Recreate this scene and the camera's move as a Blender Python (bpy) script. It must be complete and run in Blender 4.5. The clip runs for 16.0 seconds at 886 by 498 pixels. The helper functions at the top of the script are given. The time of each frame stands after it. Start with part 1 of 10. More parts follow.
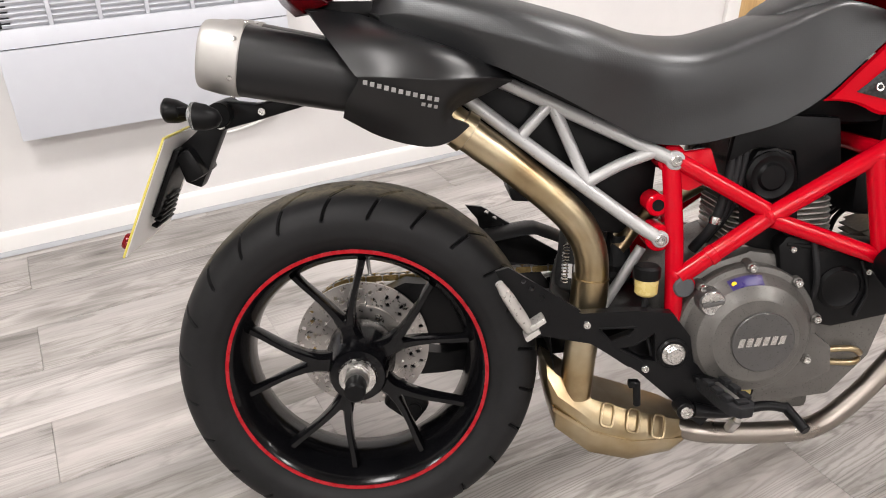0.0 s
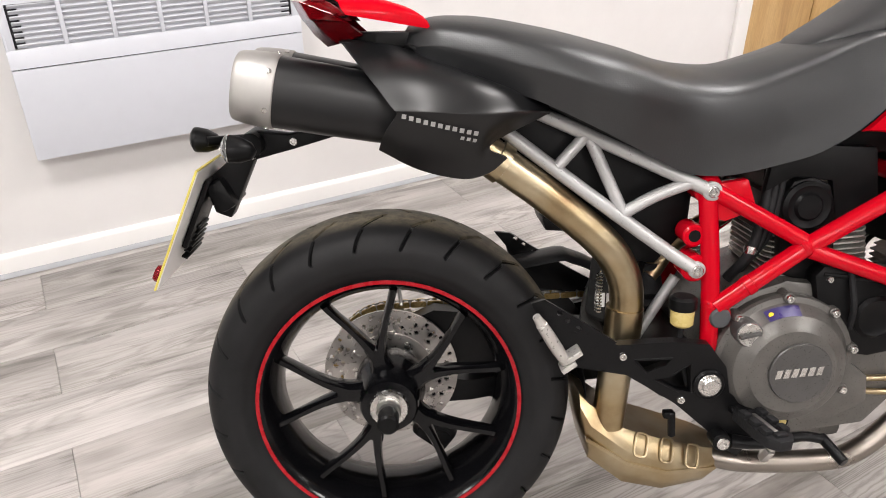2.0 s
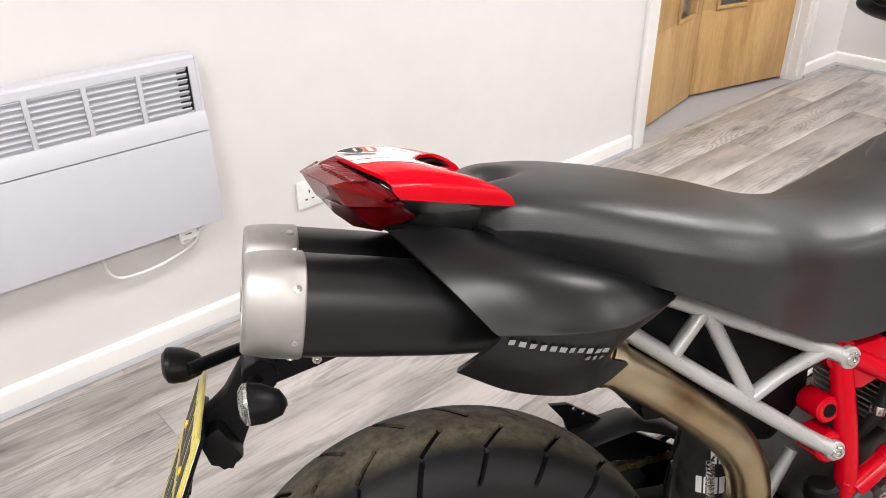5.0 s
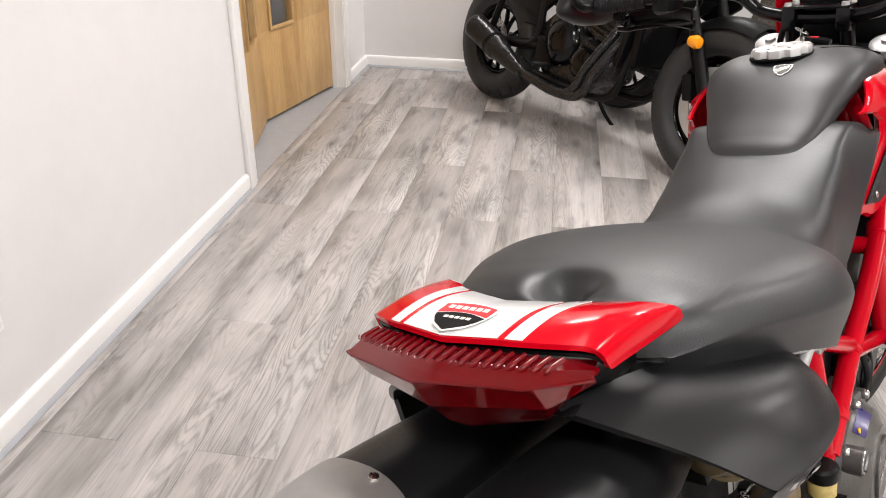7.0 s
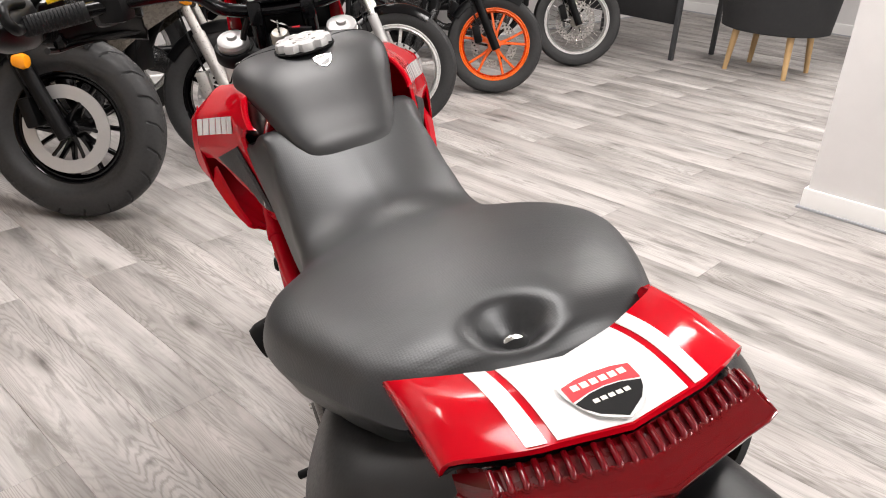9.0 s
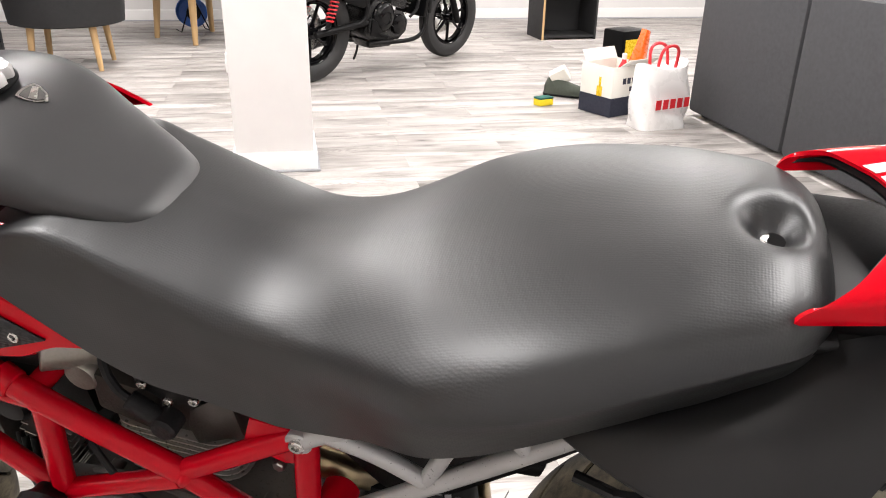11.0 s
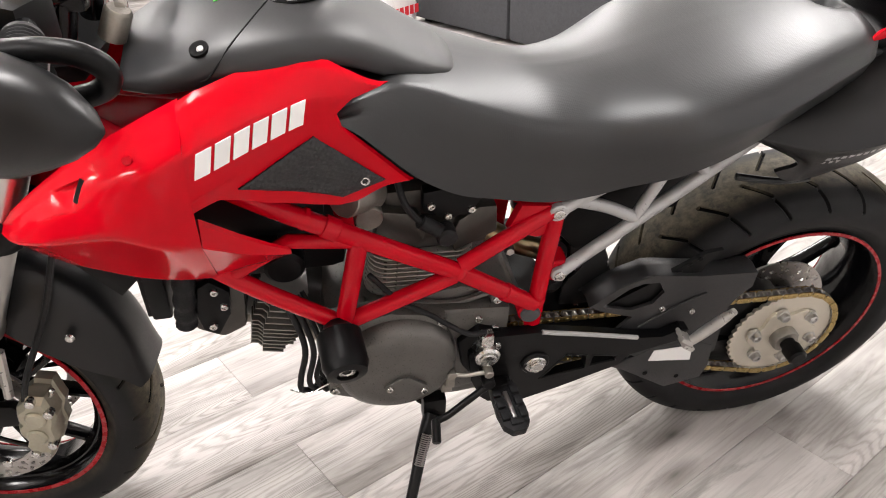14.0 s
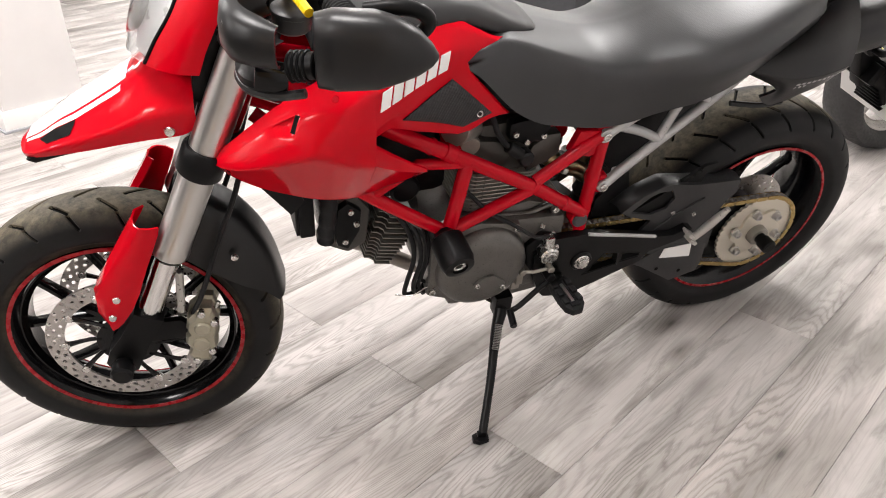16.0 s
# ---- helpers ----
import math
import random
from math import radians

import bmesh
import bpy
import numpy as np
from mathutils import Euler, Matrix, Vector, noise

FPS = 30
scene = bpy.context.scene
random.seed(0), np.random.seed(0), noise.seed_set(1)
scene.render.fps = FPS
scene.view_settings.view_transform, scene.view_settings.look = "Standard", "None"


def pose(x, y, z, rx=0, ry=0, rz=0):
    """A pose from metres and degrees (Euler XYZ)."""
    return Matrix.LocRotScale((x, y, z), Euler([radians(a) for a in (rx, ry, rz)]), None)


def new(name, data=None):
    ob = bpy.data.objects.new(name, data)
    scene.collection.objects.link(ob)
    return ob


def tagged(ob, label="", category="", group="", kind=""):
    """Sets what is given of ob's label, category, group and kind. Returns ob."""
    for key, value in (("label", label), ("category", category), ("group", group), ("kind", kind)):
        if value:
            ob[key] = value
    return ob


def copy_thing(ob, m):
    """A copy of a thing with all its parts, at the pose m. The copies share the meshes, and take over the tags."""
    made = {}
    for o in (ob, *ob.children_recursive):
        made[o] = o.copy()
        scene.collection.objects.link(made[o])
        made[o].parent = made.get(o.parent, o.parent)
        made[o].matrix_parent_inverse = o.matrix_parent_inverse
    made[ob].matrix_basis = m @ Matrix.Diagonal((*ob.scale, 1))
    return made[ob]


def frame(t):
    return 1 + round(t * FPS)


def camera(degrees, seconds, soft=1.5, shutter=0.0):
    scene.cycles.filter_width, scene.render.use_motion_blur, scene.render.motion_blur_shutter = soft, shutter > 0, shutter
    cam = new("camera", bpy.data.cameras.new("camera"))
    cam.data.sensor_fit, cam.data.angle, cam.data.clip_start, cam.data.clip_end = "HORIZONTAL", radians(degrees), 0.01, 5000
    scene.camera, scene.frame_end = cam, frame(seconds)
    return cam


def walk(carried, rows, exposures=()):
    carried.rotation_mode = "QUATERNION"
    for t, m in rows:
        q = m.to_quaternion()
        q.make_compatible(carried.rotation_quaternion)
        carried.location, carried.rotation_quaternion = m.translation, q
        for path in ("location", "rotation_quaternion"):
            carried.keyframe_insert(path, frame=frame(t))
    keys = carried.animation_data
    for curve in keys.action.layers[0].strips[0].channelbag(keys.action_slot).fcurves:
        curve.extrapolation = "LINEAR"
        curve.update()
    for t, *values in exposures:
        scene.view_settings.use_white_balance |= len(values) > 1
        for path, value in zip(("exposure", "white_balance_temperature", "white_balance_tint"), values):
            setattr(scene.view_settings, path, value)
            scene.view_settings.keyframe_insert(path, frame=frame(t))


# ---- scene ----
# camera and its walk
cam = camera(60.39, 16.0, soft=1.0)
PATH = [
    (0.0, -0.3556, -0.9566, 1.1731, 59.348, 0.160, -28.693),
    (0.5, -0.3676, -0.9488, 1.1691, 59.370, 0.180, -28.806),
    (1.0, -0.3763, -0.9346, 1.1719, 59.447, 0.131, -28.857),
    (1.5, -0.3796, -0.9200, 1.1873, 59.462, 0.129, -28.966),
    (2.0, -0.3917, -0.8988, 1.2073, 59.485, 0.172, -29.019),
    (2.5, -0.3895, -0.8576, 1.2234, 59.491, 0.248, -29.214),
    (3.0, -0.3603, -0.7922, 1.2195, 59.668, 0.213, -29.660),
    (3.5, -0.3229, -0.7064, 1.2418, 59.765, 0.336, -30.882),
    (4.0, -0.3265, -0.6336, 1.2735, 59.821, 0.524, -32.955),
    (4.5, -0.3822, -0.5341, 1.2798, 60.257, 0.642, -36.604),
    (4.7, -0.3967, -0.4905, 1.2816, 60.361, 0.537, -38.471),
    (6.8, -0.4310, 0.1262, 1.2610, 61.867, -0.754, -75.820),
    (7.0, -0.4194, 0.1860, 1.2646, 61.962, -0.876, -81.315),
    (7.5, -0.3985, 0.3715, 1.2572, 62.352, -1.413, -95.255),
    (8.0, -0.3543, 0.5111, 1.2576, 62.785, -1.703, -108.985),
    (8.5, -0.2625, 0.5119, 1.2343, 63.266, -1.847, -122.790),
    (9.0, -0.1219, 0.5780, 1.2186, 64.342, -3.094, -136.367),
    (9.5, 0.0415, 0.6183, 1.2273, 65.302, -2.768, -150.708),
    (9.7, 0.0954, 0.6108, 1.2114, 65.565, -2.678, -156.413),
    (11.8, 0.8211, 0.7292, 1.1180, 65.665, 0.809, 157.581),
    (12.0, 0.8703, 0.7362, 1.1081, 65.076, 1.181, 156.442),
    (12.5, 1.0070, 0.7383, 1.0940, 64.106, 0.969, 151.399),
    (13.0, 1.0858, 0.7682, 1.1031, 62.860, 0.856, 147.630),
    (13.5, 1.2032, 0.7534, 1.1213, 61.909, 0.800, 144.270),
    (14.0, 1.3450, 0.7185, 1.1335, 61.497, 0.790, 141.325),
    (14.5, 1.4752, 0.7334, 1.1440, 61.107, 0.891, 138.886),
    (15.0, 1.6014, 0.7469, 1.1681, 60.918, 0.938, 136.705),
    (15.5, 1.7325, 0.7608, 1.1748, 60.714, 0.976, 135.025),
    (16.0, 1.8180, 0.7711, 1.1898, 60.427, 1.011, 133.534),
]
walk(cam, [(t, pose(x, y, z, rx, ry, rz)) for t, x, y, z, rx, ry, rz in PATH],
     exposures=[(0.0, 0.25), (4.5, 0.20), (8.0, 0.10), (9.7, 0.05), (12.0, 0.72), (13.5, 0.68), (14.5, 0.60), (15.5, 0.45), (16.0, 0.40)])

# ---- world and light: a closed room under ceiling light panels ----
world = bpy.data.worlds.new("world")
scene.world = world
world.use_nodes = True
world.node_tree.nodes["Background"].inputs[0].default_value = (0.9, 0.95, 1.0, 1)
world.node_tree.nodes["Background"].inputs[1].default_value = 0.05

CEIL = 2.55
PANELS = [(x, y) for x in (-3.3, -0.9, 1.5) for y in (-0.1, -2.2, -4.3, -6.4)] + [(3.9, -0.1), (3.9, -2.2)]
PANEL_W = 33.0


def ceiling_lamp(x, y):
    d = bpy.data.lights.new("panel_lamp", "AREA")
    d.shape, d.size, d.energy = "SQUARE", 0.58, PANEL_W
    d.color = (1.0, 0.955, 0.94)
    ob = new("panel_lamp", d)
    ob.matrix_world = pose(x, y, CEIL - 0.03)
    return ob


for px, py in PANELS:
    ceiling_lamp(px, py)

# ---- tools for building ----
I4 = Matrix.Identity(4)


def tree(name):
    m = bpy.data.materials.new(name)
    m.use_nodes = True
    t = m.node_tree
    return m, t, t.nodes["Principled BSDF"]


def node(t, kind, **values):
    n = t.nodes.new(kind)
    for k, v in values.items():
        if isinstance(k, str) and k in n.inputs:
            n.inputs[k].default_value = v
    return n


def ramp(t, fac, stops):
    r = t.nodes.new("ShaderNodeValToRGB")
    while len(r.color_ramp.elements) < len(stops):
        r.color_ramp.elements.new(0.5)
    for e, (p, c) in zip(r.color_ramp.elements, stops):
        e.position, e.color = p, (*c, 1)
    t.links.new(fac, r.inputs[0])
    return r.outputs[0]


def surface(name, color, rough=0.5, metal=0.0, vary=0.12, grain=60.0, bump=0.05, coat=0.0, depth=0.002, rvary=0.12, stretch=(1, 1, 1), spec=0.5):
    """A surface with wear at two scales: a broad tint, fine grain in gloss and relief."""
    m, t, b = tree(name)
    co = t.nodes.new("ShaderNodeTexCoord")
    mp = t.nodes.new("ShaderNodeMapping")
    mp.inputs["Scale"].default_value = stretch
    t.links.new(co.outputs["Object"], mp.inputs[0])
    broad = node(t, "ShaderNodeTexNoise", Scale=grain / 9, Detail=4.0)
    fine = node(t, "ShaderNodeTexNoise", Scale=grain, Detail=6.0)
    for n in (broad, fine):
        t.links.new(mp.outputs[0], n.inputs["Vector"])
    c = np.array(color)
    t.links.new(ramp(t, broad.outputs[0], [(0.25, tuple(c * (1 - vary))), (0.75, tuple(np.minimum(c * (1 + vary), 1)))]), b.inputs["Base Color"])
    r = t.nodes.new("ShaderNodeMapRange")
    r.inputs[1].default_value, r.inputs[2].default_value = 0.3, 0.7
    r.inputs[3].default_value, r.inputs[4].default_value = max(rough - rvary, 0.02), min(rough + rvary, 1)
    t.links.new(fine.outputs[0], r.inputs[0])
    t.links.new(r.outputs[0], b.inputs["Roughness"])
    b.inputs["Metallic"].default_value = metal
    b.inputs["Specular IOR Level"].default_value = spec
    b.inputs["Coat Weight"].default_value = coat
    b.inputs["Coat Roughness"].default_value = 0.04
    if bump:
        bp = t.nodes.new("ShaderNodeBump")
        bp.inputs["Strength"].default_value, bp.inputs["Distance"].default_value = bump, depth
        t.links.new(fine.outputs[0], bp.inputs["Height"])
        t.links.new(bp.outputs[0], b.inputs["Normal"])
    return m


def finish(bm, name, material, sharp=38):
    bmesh.ops.recalc_face_normals(bm, faces=bm.faces)
    me = bpy.data.meshes.new(name)
    bm.to_mesh(me)
    bm.free()
    me.polygons.foreach_set("use_smooth", [True] * len(me.polygons))
    me.set_sharp_from_angle(angle=radians(sharp))
    me.materials.append(material)
    return me


def part(name, bm, material, parent, label="", sharp=38, at=None):
    ob = new(name, finish(bm, name, material, sharp) if isinstance(bm, bmesh.types.BMesh) else bm)
    ob.parent = parent
    if at is not None:
        ob.matrix_basis = at
    return tagged(ob, label) if label else ob


def thing(name, label, category, m=I4, group="", kind=""):
    ob = new(name)
    ob.empty_display_size = 0.1
    ob.matrix_basis = m
    return tagged(ob, label, category, group, kind)


def solid(name, bm, material, label, category, m=I4, group="", kind="", sharp=38):
    """A thing of one mesh."""
    ob = new(name, finish(bm, name, material, sharp))
    ob.matrix_basis = m
    return tagged(ob, label, category, group, kind)


def join(*bms):
    out = bmesh.new()
    for b in bms:
        me = bpy.data.meshes.new("tmp")
        b.to_mesh(me)
        b.free()
        out.from_mesh(me)
        bpy.data.meshes.remove(me)
    return out


def moved(bm, m):
    bm.transform(m)
    return bm


def box(c, s, bev=0.003, m=I4, seg=2):
    bm = bmesh.new()
    bmesh.ops.create_cube(bm, size=1)
    bm.transform(Matrix.Translation(c) @ m @ Matrix.Diagonal((*s, 1)))
    if bev:
        bmesh.ops.bevel(bm, geom=bm.edges[:], offset=min(bev, min(s) * 0.45), segments=seg, profile=0.6, affect="EDGES")
    return bm


def frame_of(d):
    d = Vector(d).normalized()
    a = Vector((0, 1, 0)) if abs(d.y) < 0.9 else Vector((1, 0, 0))
    u = d.cross(a).normalized()
    return d, u, d.cross(u)


def rings(sections, caps=True, closed=True):
    """Skin over a row of point loops."""
    bm = bmesh.new()
    vs = [[bm.verts.new(p) for p in s] for s in sections]
    n = len(vs[0])
    for a, b in zip(vs, vs[1:]):
        for i in range(n if closed else n - 1):
            j = (i + 1) % n
            bm.faces.new((a[i], a[j], b[j], b[i]))
    if caps:
        bm.faces.new(vs[0][::-1])
        bm.faces.new(vs[-1])
    return bm


def lathe(profile, o=(0, 0, 0), d=(0, 1, 0), seg=48, caps=True, loop=False):
    """Turn a profile of (radius, distance along d) about the axis d through o."""
    d, u, v = frame_of(d)
    o = Vector(o)
    pr = list(profile) + ([profile[0]] if loop else [])
    secs = []
    for r, h in pr:
        r = max(r, 1e-5)
        secs.append([o + d * h + (u * math.cos(a) + v * math.sin(a)) * r for a in (2 * math.pi * k / seg for k in range(seg))])
    bm = rings(secs, caps=caps and not loop)
    bmesh.ops.remove_doubles(bm, verts=bm.verts, dist=2e-5)
    return bm


def rod(a, b, r0, r1=None, seg=16, bev=0.0015):
    a, b = Vector(a), Vector(b)
    r1 = r0 if r1 is None else r1
    h = (b - a).length
    e = min(bev, h * 0.3, r0 * 0.5, r1 * 0.5)
    return lathe([(r0 - e, 0), (r0, e), (r1, h - e), (r1 - e, h)], a, b - a, seg)


def spline(pts, res=8):
    """Catmull-Rom through points of any length."""
    p = [np.array(q, float) for q in pts]
    p = [2 * p[0] - p[1]] + p + [2 * p[-1] - p[-2]]
    out = []
    for i in range(1, len(p) - 2):
        for k in range(res):
            t = k / res
            a, b, c, d = p[i - 1], p[i], p[i + 1], p[i + 2]
            out.append(0.5 * (2 * b + (c - a) * t + (2 * a - 5 * b + 4 * c - d) * t * t + (3 * b - a - 3 * c + d) * t ** 3))
    out.append(p[-2])
    return out


def tube(pts, r, seg=12, res=8, smooth=True, radii=None):
    path = [Vector(q) for q in (spline(pts, res) if smooth and len(pts) > 2 else pts)]
    n = len(path)
    rr = [r] * n if radii is None else [float(np.interp(i / (n - 1), np.linspace(0, 1, len(radii)), radii)) for i in range(n)]
    t0 = (path[1] - path[0]).normalized()
    _, u, v = frame_of(t0)
    secs = []
    for i, p in enumerate(path):
        t = (path[min(i + 1, n - 1)] - path[max(i - 1, 0)]).normalized()
        u = (u - t * u.dot(t)).normalized()
        v = t.cross(u)
        secs.append([p + (u * math.cos(a) + v * math.sin(a)) * rr[i] for a in (2 * math.pi * k / seg for k in range(seg))])
    return rings(secs)


def plate(outline, y0, y1, bev=0.002, plane="xz", m=I4):
    """An outline raised to a plate between y0 and y1."""
    bm = bmesh.new()
    put = {"xz": lambda a, b, h: (a, h, b), "xy": lambda a, b, h: (a, b, h), "yz": lambda a, b, h: (h, a, b)}[plane]
    lo = [bm.verts.new(put(a, b, y0)) for a, b in outline]
    hi = [bm.verts.new(put(a, b, y1)) for a, b in outline]
    bm.faces.new(lo)
    bm.faces.new(hi[::-1])
    n = len(lo)
    for i in range(n):
        bm.faces.new((lo[i], hi[i], hi[(i + 1) % n], lo[(i + 1) % n]))
    bmesh.ops.recalc_face_normals(bm, faces=bm.faces)
    if bev:
        bmesh.ops.bevel(bm, geom=bm.edges[:], offset=min(bev, abs(y1 - y0) * 0.4), segments=2, profile=0.6, affect="EDGES")
    bmesh.ops.triangulate(bm, faces=[f for f in bm.faces if len(f.verts) > 4])
    bm.transform(m)
    return bm


def pierced(outline, holes, y0, y1):
    """A plate with real openings, standing between y0 and y1."""
    bm = bmesh.new()
    for loop in [outline] + list(holes):
        vs = [bm.verts.new((x, y0, z)) for x, z in loop]
        for i in range(len(vs)):
            bm.edges.new((vs[i], vs[(i + 1) % len(vs)]))
    bmesh.ops.triangle_fill(bm, edges=bm.edges[:], use_beauty=True, use_dissolve=False)
    r = bmesh.ops.extrude_face_region(bm, geom=bm.faces[:])
    bmesh.ops.translate(bm, verts=[v for v in r["geom"] if isinstance(v, bmesh.types.BMVert)], vec=(0, y1 - y0, 0))
    bmesh.ops.recalc_face_normals(bm, faces=bm.faces)
    return bm


def round_hole(x, z, r, n=12):
    return [(x + r * math.cos(2 * math.pi * k / n), z + r * math.sin(2 * math.pi * k / n)) for k in range(n)]


def sheet(rows, thick=0.003, inside=None):
    """A shell from a grid of points, with a thickness towards the point inside."""
    g = np.array([[tuple(q) for q in r] for r in rows], float)
    du, dv = np.gradient(g, axis=0), np.gradient(g, axis=1)
    n = np.cross(du, dv)
    n /= np.linalg.norm(n, axis=2, keepdims=True) + 1e-12
    if inside is not None and ((g - np.array(inside)) * n).sum() < 0:
        n = -n
    back = g - n * thick
    a, b = g.shape[:2]
    bm = bmesh.new()
    F = [[bm.verts.new(g[i, j]) for j in range(b)] for i in range(a)]
    K = [[bm.verts.new(back[i, j]) for j in range(b)] for i in range(a)]
    for i in range(a - 1):
        for j in range(b - 1):
            bm.faces.new((F[i][j], F[i + 1][j], F[i + 1][j + 1], F[i][j + 1]))
            bm.faces.new((K[i][j], K[i][j + 1], K[i + 1][j + 1], K[i + 1][j]))
    for i in range(a - 1):
        bm.faces.new((F[i][0], K[i][0], K[i + 1][0], F[i + 1][0]))
        bm.faces.new((F[i][-1], F[i + 1][-1], K[i + 1][-1], K[i][-1]))
    for j in range(b - 1):
        bm.faces.new((F[0][j], F[0][j + 1], K[0][j + 1], K[0][j]))
        bm.faces.new((F[-1][j], K[-1][j], K[-1][j + 1], F[-1][j + 1]))
    return bm


def lerp(x, xs, ys):
    return float(np.interp(x, xs, ys))


def curve(x, pts):
    """Smooth reading of (x, value) pairs."""
    xs = [p[0] for p in pts]
    ys = [p[1] for p in pts]
    m = np.gradient(np.array(ys, float), np.array(xs, float))
    x = min(max(x, xs[0]), xs[-1])
    i = min(max(int(np.searchsorted(xs, x)) - 1, 0), len(xs) - 2)
    h = xs[i + 1] - xs[i]
    t = (x - xs[i]) / h
    return float((2 * t ** 3 - 3 * t ** 2 + 1) * ys[i] + (t ** 3 - 2 * t ** 2 + t) * h * m[i] + (3 * t ** 2 - 2 * t ** 3) * ys[i + 1] + (t ** 3 - t ** 2) * h * m[i + 1])

# ---- materials ----
M_WALL = surface("wall_paint", (0.675, 0.660, 0.652), 0.75, vary=0.02, grain=90, bump=0.12, depth=0.0008)
M_TRIM = surface("trim_paint", (0.78, 0.77, 0.755), 0.40, vary=0.015, grain=70, bump=0.0, rvary=0.04)
M_CEIL = surface("ceiling_tile", (0.68, 0.67, 0.66), 0.85, vary=0.03, grain=240, bump=0.3, depth=0.002)
M_HEATER = surface("heater_enamel", (0.53, 0.545, 0.59), 0.38, vary=0.015, grain=200, bump=0.04, depth=0.0004)
# near-black that paints the shade in gaps and small holes
M_GAPSHADE = surface("gap_shade", (0.03, 0.03, 0.035), 0.7)
M_VINYL = surface("corridor_vinyl", (0.36, 0.37, 0.39), 0.45, vary=0.05, grain=220, bump=0.05)
M_SUB = surface("underlay", (0.05, 0.047, 0.045), 0.9)
M_PLASTIC_W = surface("white_plastic", (0.80, 0.80, 0.79), 0.3, vary=0.01, bump=0)
M_RED = surface("red_paint", (0.49, 0.0012, 0.009), 0.11, vary=0.03, grain=40, bump=0.0, coat=0.12, rvary=0.03, spec=0.09)
M_FRAME = surface("red_frame_paint", (0.42, 0.0010, 0.009), 0.15, vary=0.06, grain=80, bump=0.03, coat=0.08, spec=0.14, depth=0.0004, rvary=0.05)
M_RIMRED = surface("red_rim_tape", (0.27, 0.006, 0.011), 0.28, vary=0.06, bump=0.02, spec=0.25)
M_WHITE = surface("white_paint", (0.80, 0.80, 0.79), 0.22, vary=0.01, bump=0, coat=0.8, rvary=0.03)
M_BLACK = surface("satin_black_plastic", (0.0032, 0.0032, 0.0035), 0.40, spec=0.14, vary=0.12, grain=500, bump=0.10, depth=0.0004, rvary=0.06)
M_COVER = surface("matt_black_bodywork", (0.0048, 0.0049, 0.0054), 0.38, spec=0.36, vary=0.08, grain=300, bump=0.05, depth=0.0003, rvary=0.04)
M_TANK = surface("matt_grey_black_tank", (0.0085, 0.0089, 0.0100), 0.47, spec=0.62, vary=0.05, grain=900, bump=0.10, depth=0.0003, rvary=0.05)
M_GLOSS = surface("gloss_black_metal", (0.0025, 0.0025, 0.003), 0.16, spec=0.24, vary=0.1, grain=60, bump=0.03, rvary=0.05)
M_SWING = surface("black_powder_coat", (0.0032, 0.0032, 0.0036), 0.34, spec=0.18, vary=0.12, grain=350, bump=0.10, depth=0.0004, rvary=0.07)
M_SILVER = surface("silver_paint", (0.38, 0.38, 0.378), 0.38, 0.35, vary=0.06, grain=260, bump=0.03, depth=0.0003)
M_STEEL = surface("brushed_steel", (0.50, 0.49, 0.475), 0.32, 1.0, vary=0.03, grain=30, bump=0.0, rvary=0.02)
M_CAPSTEEL = surface("brushed_can_end", (0.40, 0.39, 0.375), 0.52, 0.9, vary=0.05, grain=60, bump=0.0, rvary=0.06)
M_BOLT = surface("zinc_bolt", (0.56, 0.55, 0.53), 0.26, 1.0, vary=0.06, grain=120, bump=0.0, rvary=0.05)
M_SATIN = surface("satin_aluminium", (0.46, 0.455, 0.45), 0.48, 0.7, vary=0.03, grain=200, bump=0.0, rvary=0.05)
M_DISC = surface("disc_steel", (0.42, 0.40, 0.38), 0.34, 1.0, vary=0.10, grain=140, bump=0.08, depth=0.0005)
M_ALLOY = surface("cast_alloy", (0.30, 0.28, 0.25), 0.45, 0.85, vary=0.16, grain=260, bump=0.3, depth=0.0008)
M_ENGINE = surface("grey_engine_paint", (0.100, 0.095, 0.088), 0.36, 0.42, vary=0.12, grain=420, bump=0.22, depth=0.0006)
M_HEAD = surface("bronze_grey_head", (0.060, 0.056, 0.050), 0.40, 0.5, vary=0.14, grain=380, bump=0.25, depth=0.0006)
M_GUARD = surface("dark_grey_guard_plastic", (0.020, 0.020, 0.021), 0.42, spec=0.4, vary=0.10, grain=420, bump=0.10, depth=0.0004)
M_DARKCAST = surface("dark_cast_alloy", (0.018, 0.0177, 0.0172), 0.45, 0.3, vary=0.12, grain=300, bump=0.15, depth=0.0005)
M_COVERPLATE = surface("dark_cover_plate", (0.075, 0.073, 0.071), 0.36, 0.45, vary=0.08, grain=420, bump=0.15, depth=0.0005)
M_CALIPER = surface("cast_caliper_alloy", (0.36, 0.34, 0.27), 0.42, 0.75, vary=0.12, grain=200, bump=0.12, depth=0.0005)
M_FIN = surface("fin_alloy", (0.46, 0.445, 0.42), 0.36, 0.55, vary=0.14, grain=160, bump=0.05)
M_FINDARK = surface("dull_fin_alloy", (0.20, 0.19, 0.175), 0.40, 0.6, vary=0.14, grain=160, bump=0.05)
M_PLUG = surface("grey_rubber_plug", (0.045, 0.047, 0.050), 0.55, bump=0.05)
M_WHEELSILVER = surface("silver_wheel_paint", (0.60, 0.595, 0.58), 0.34, 0.25, vary=0.04, grain=120, bump=0.0)
M_PLAINTYRE = surface("grey_black_tyre_rubber", (0.020, 0.020, 0.0205), 0.55, spec=0.45, vary=0.2, grain=90, bump=0.06)
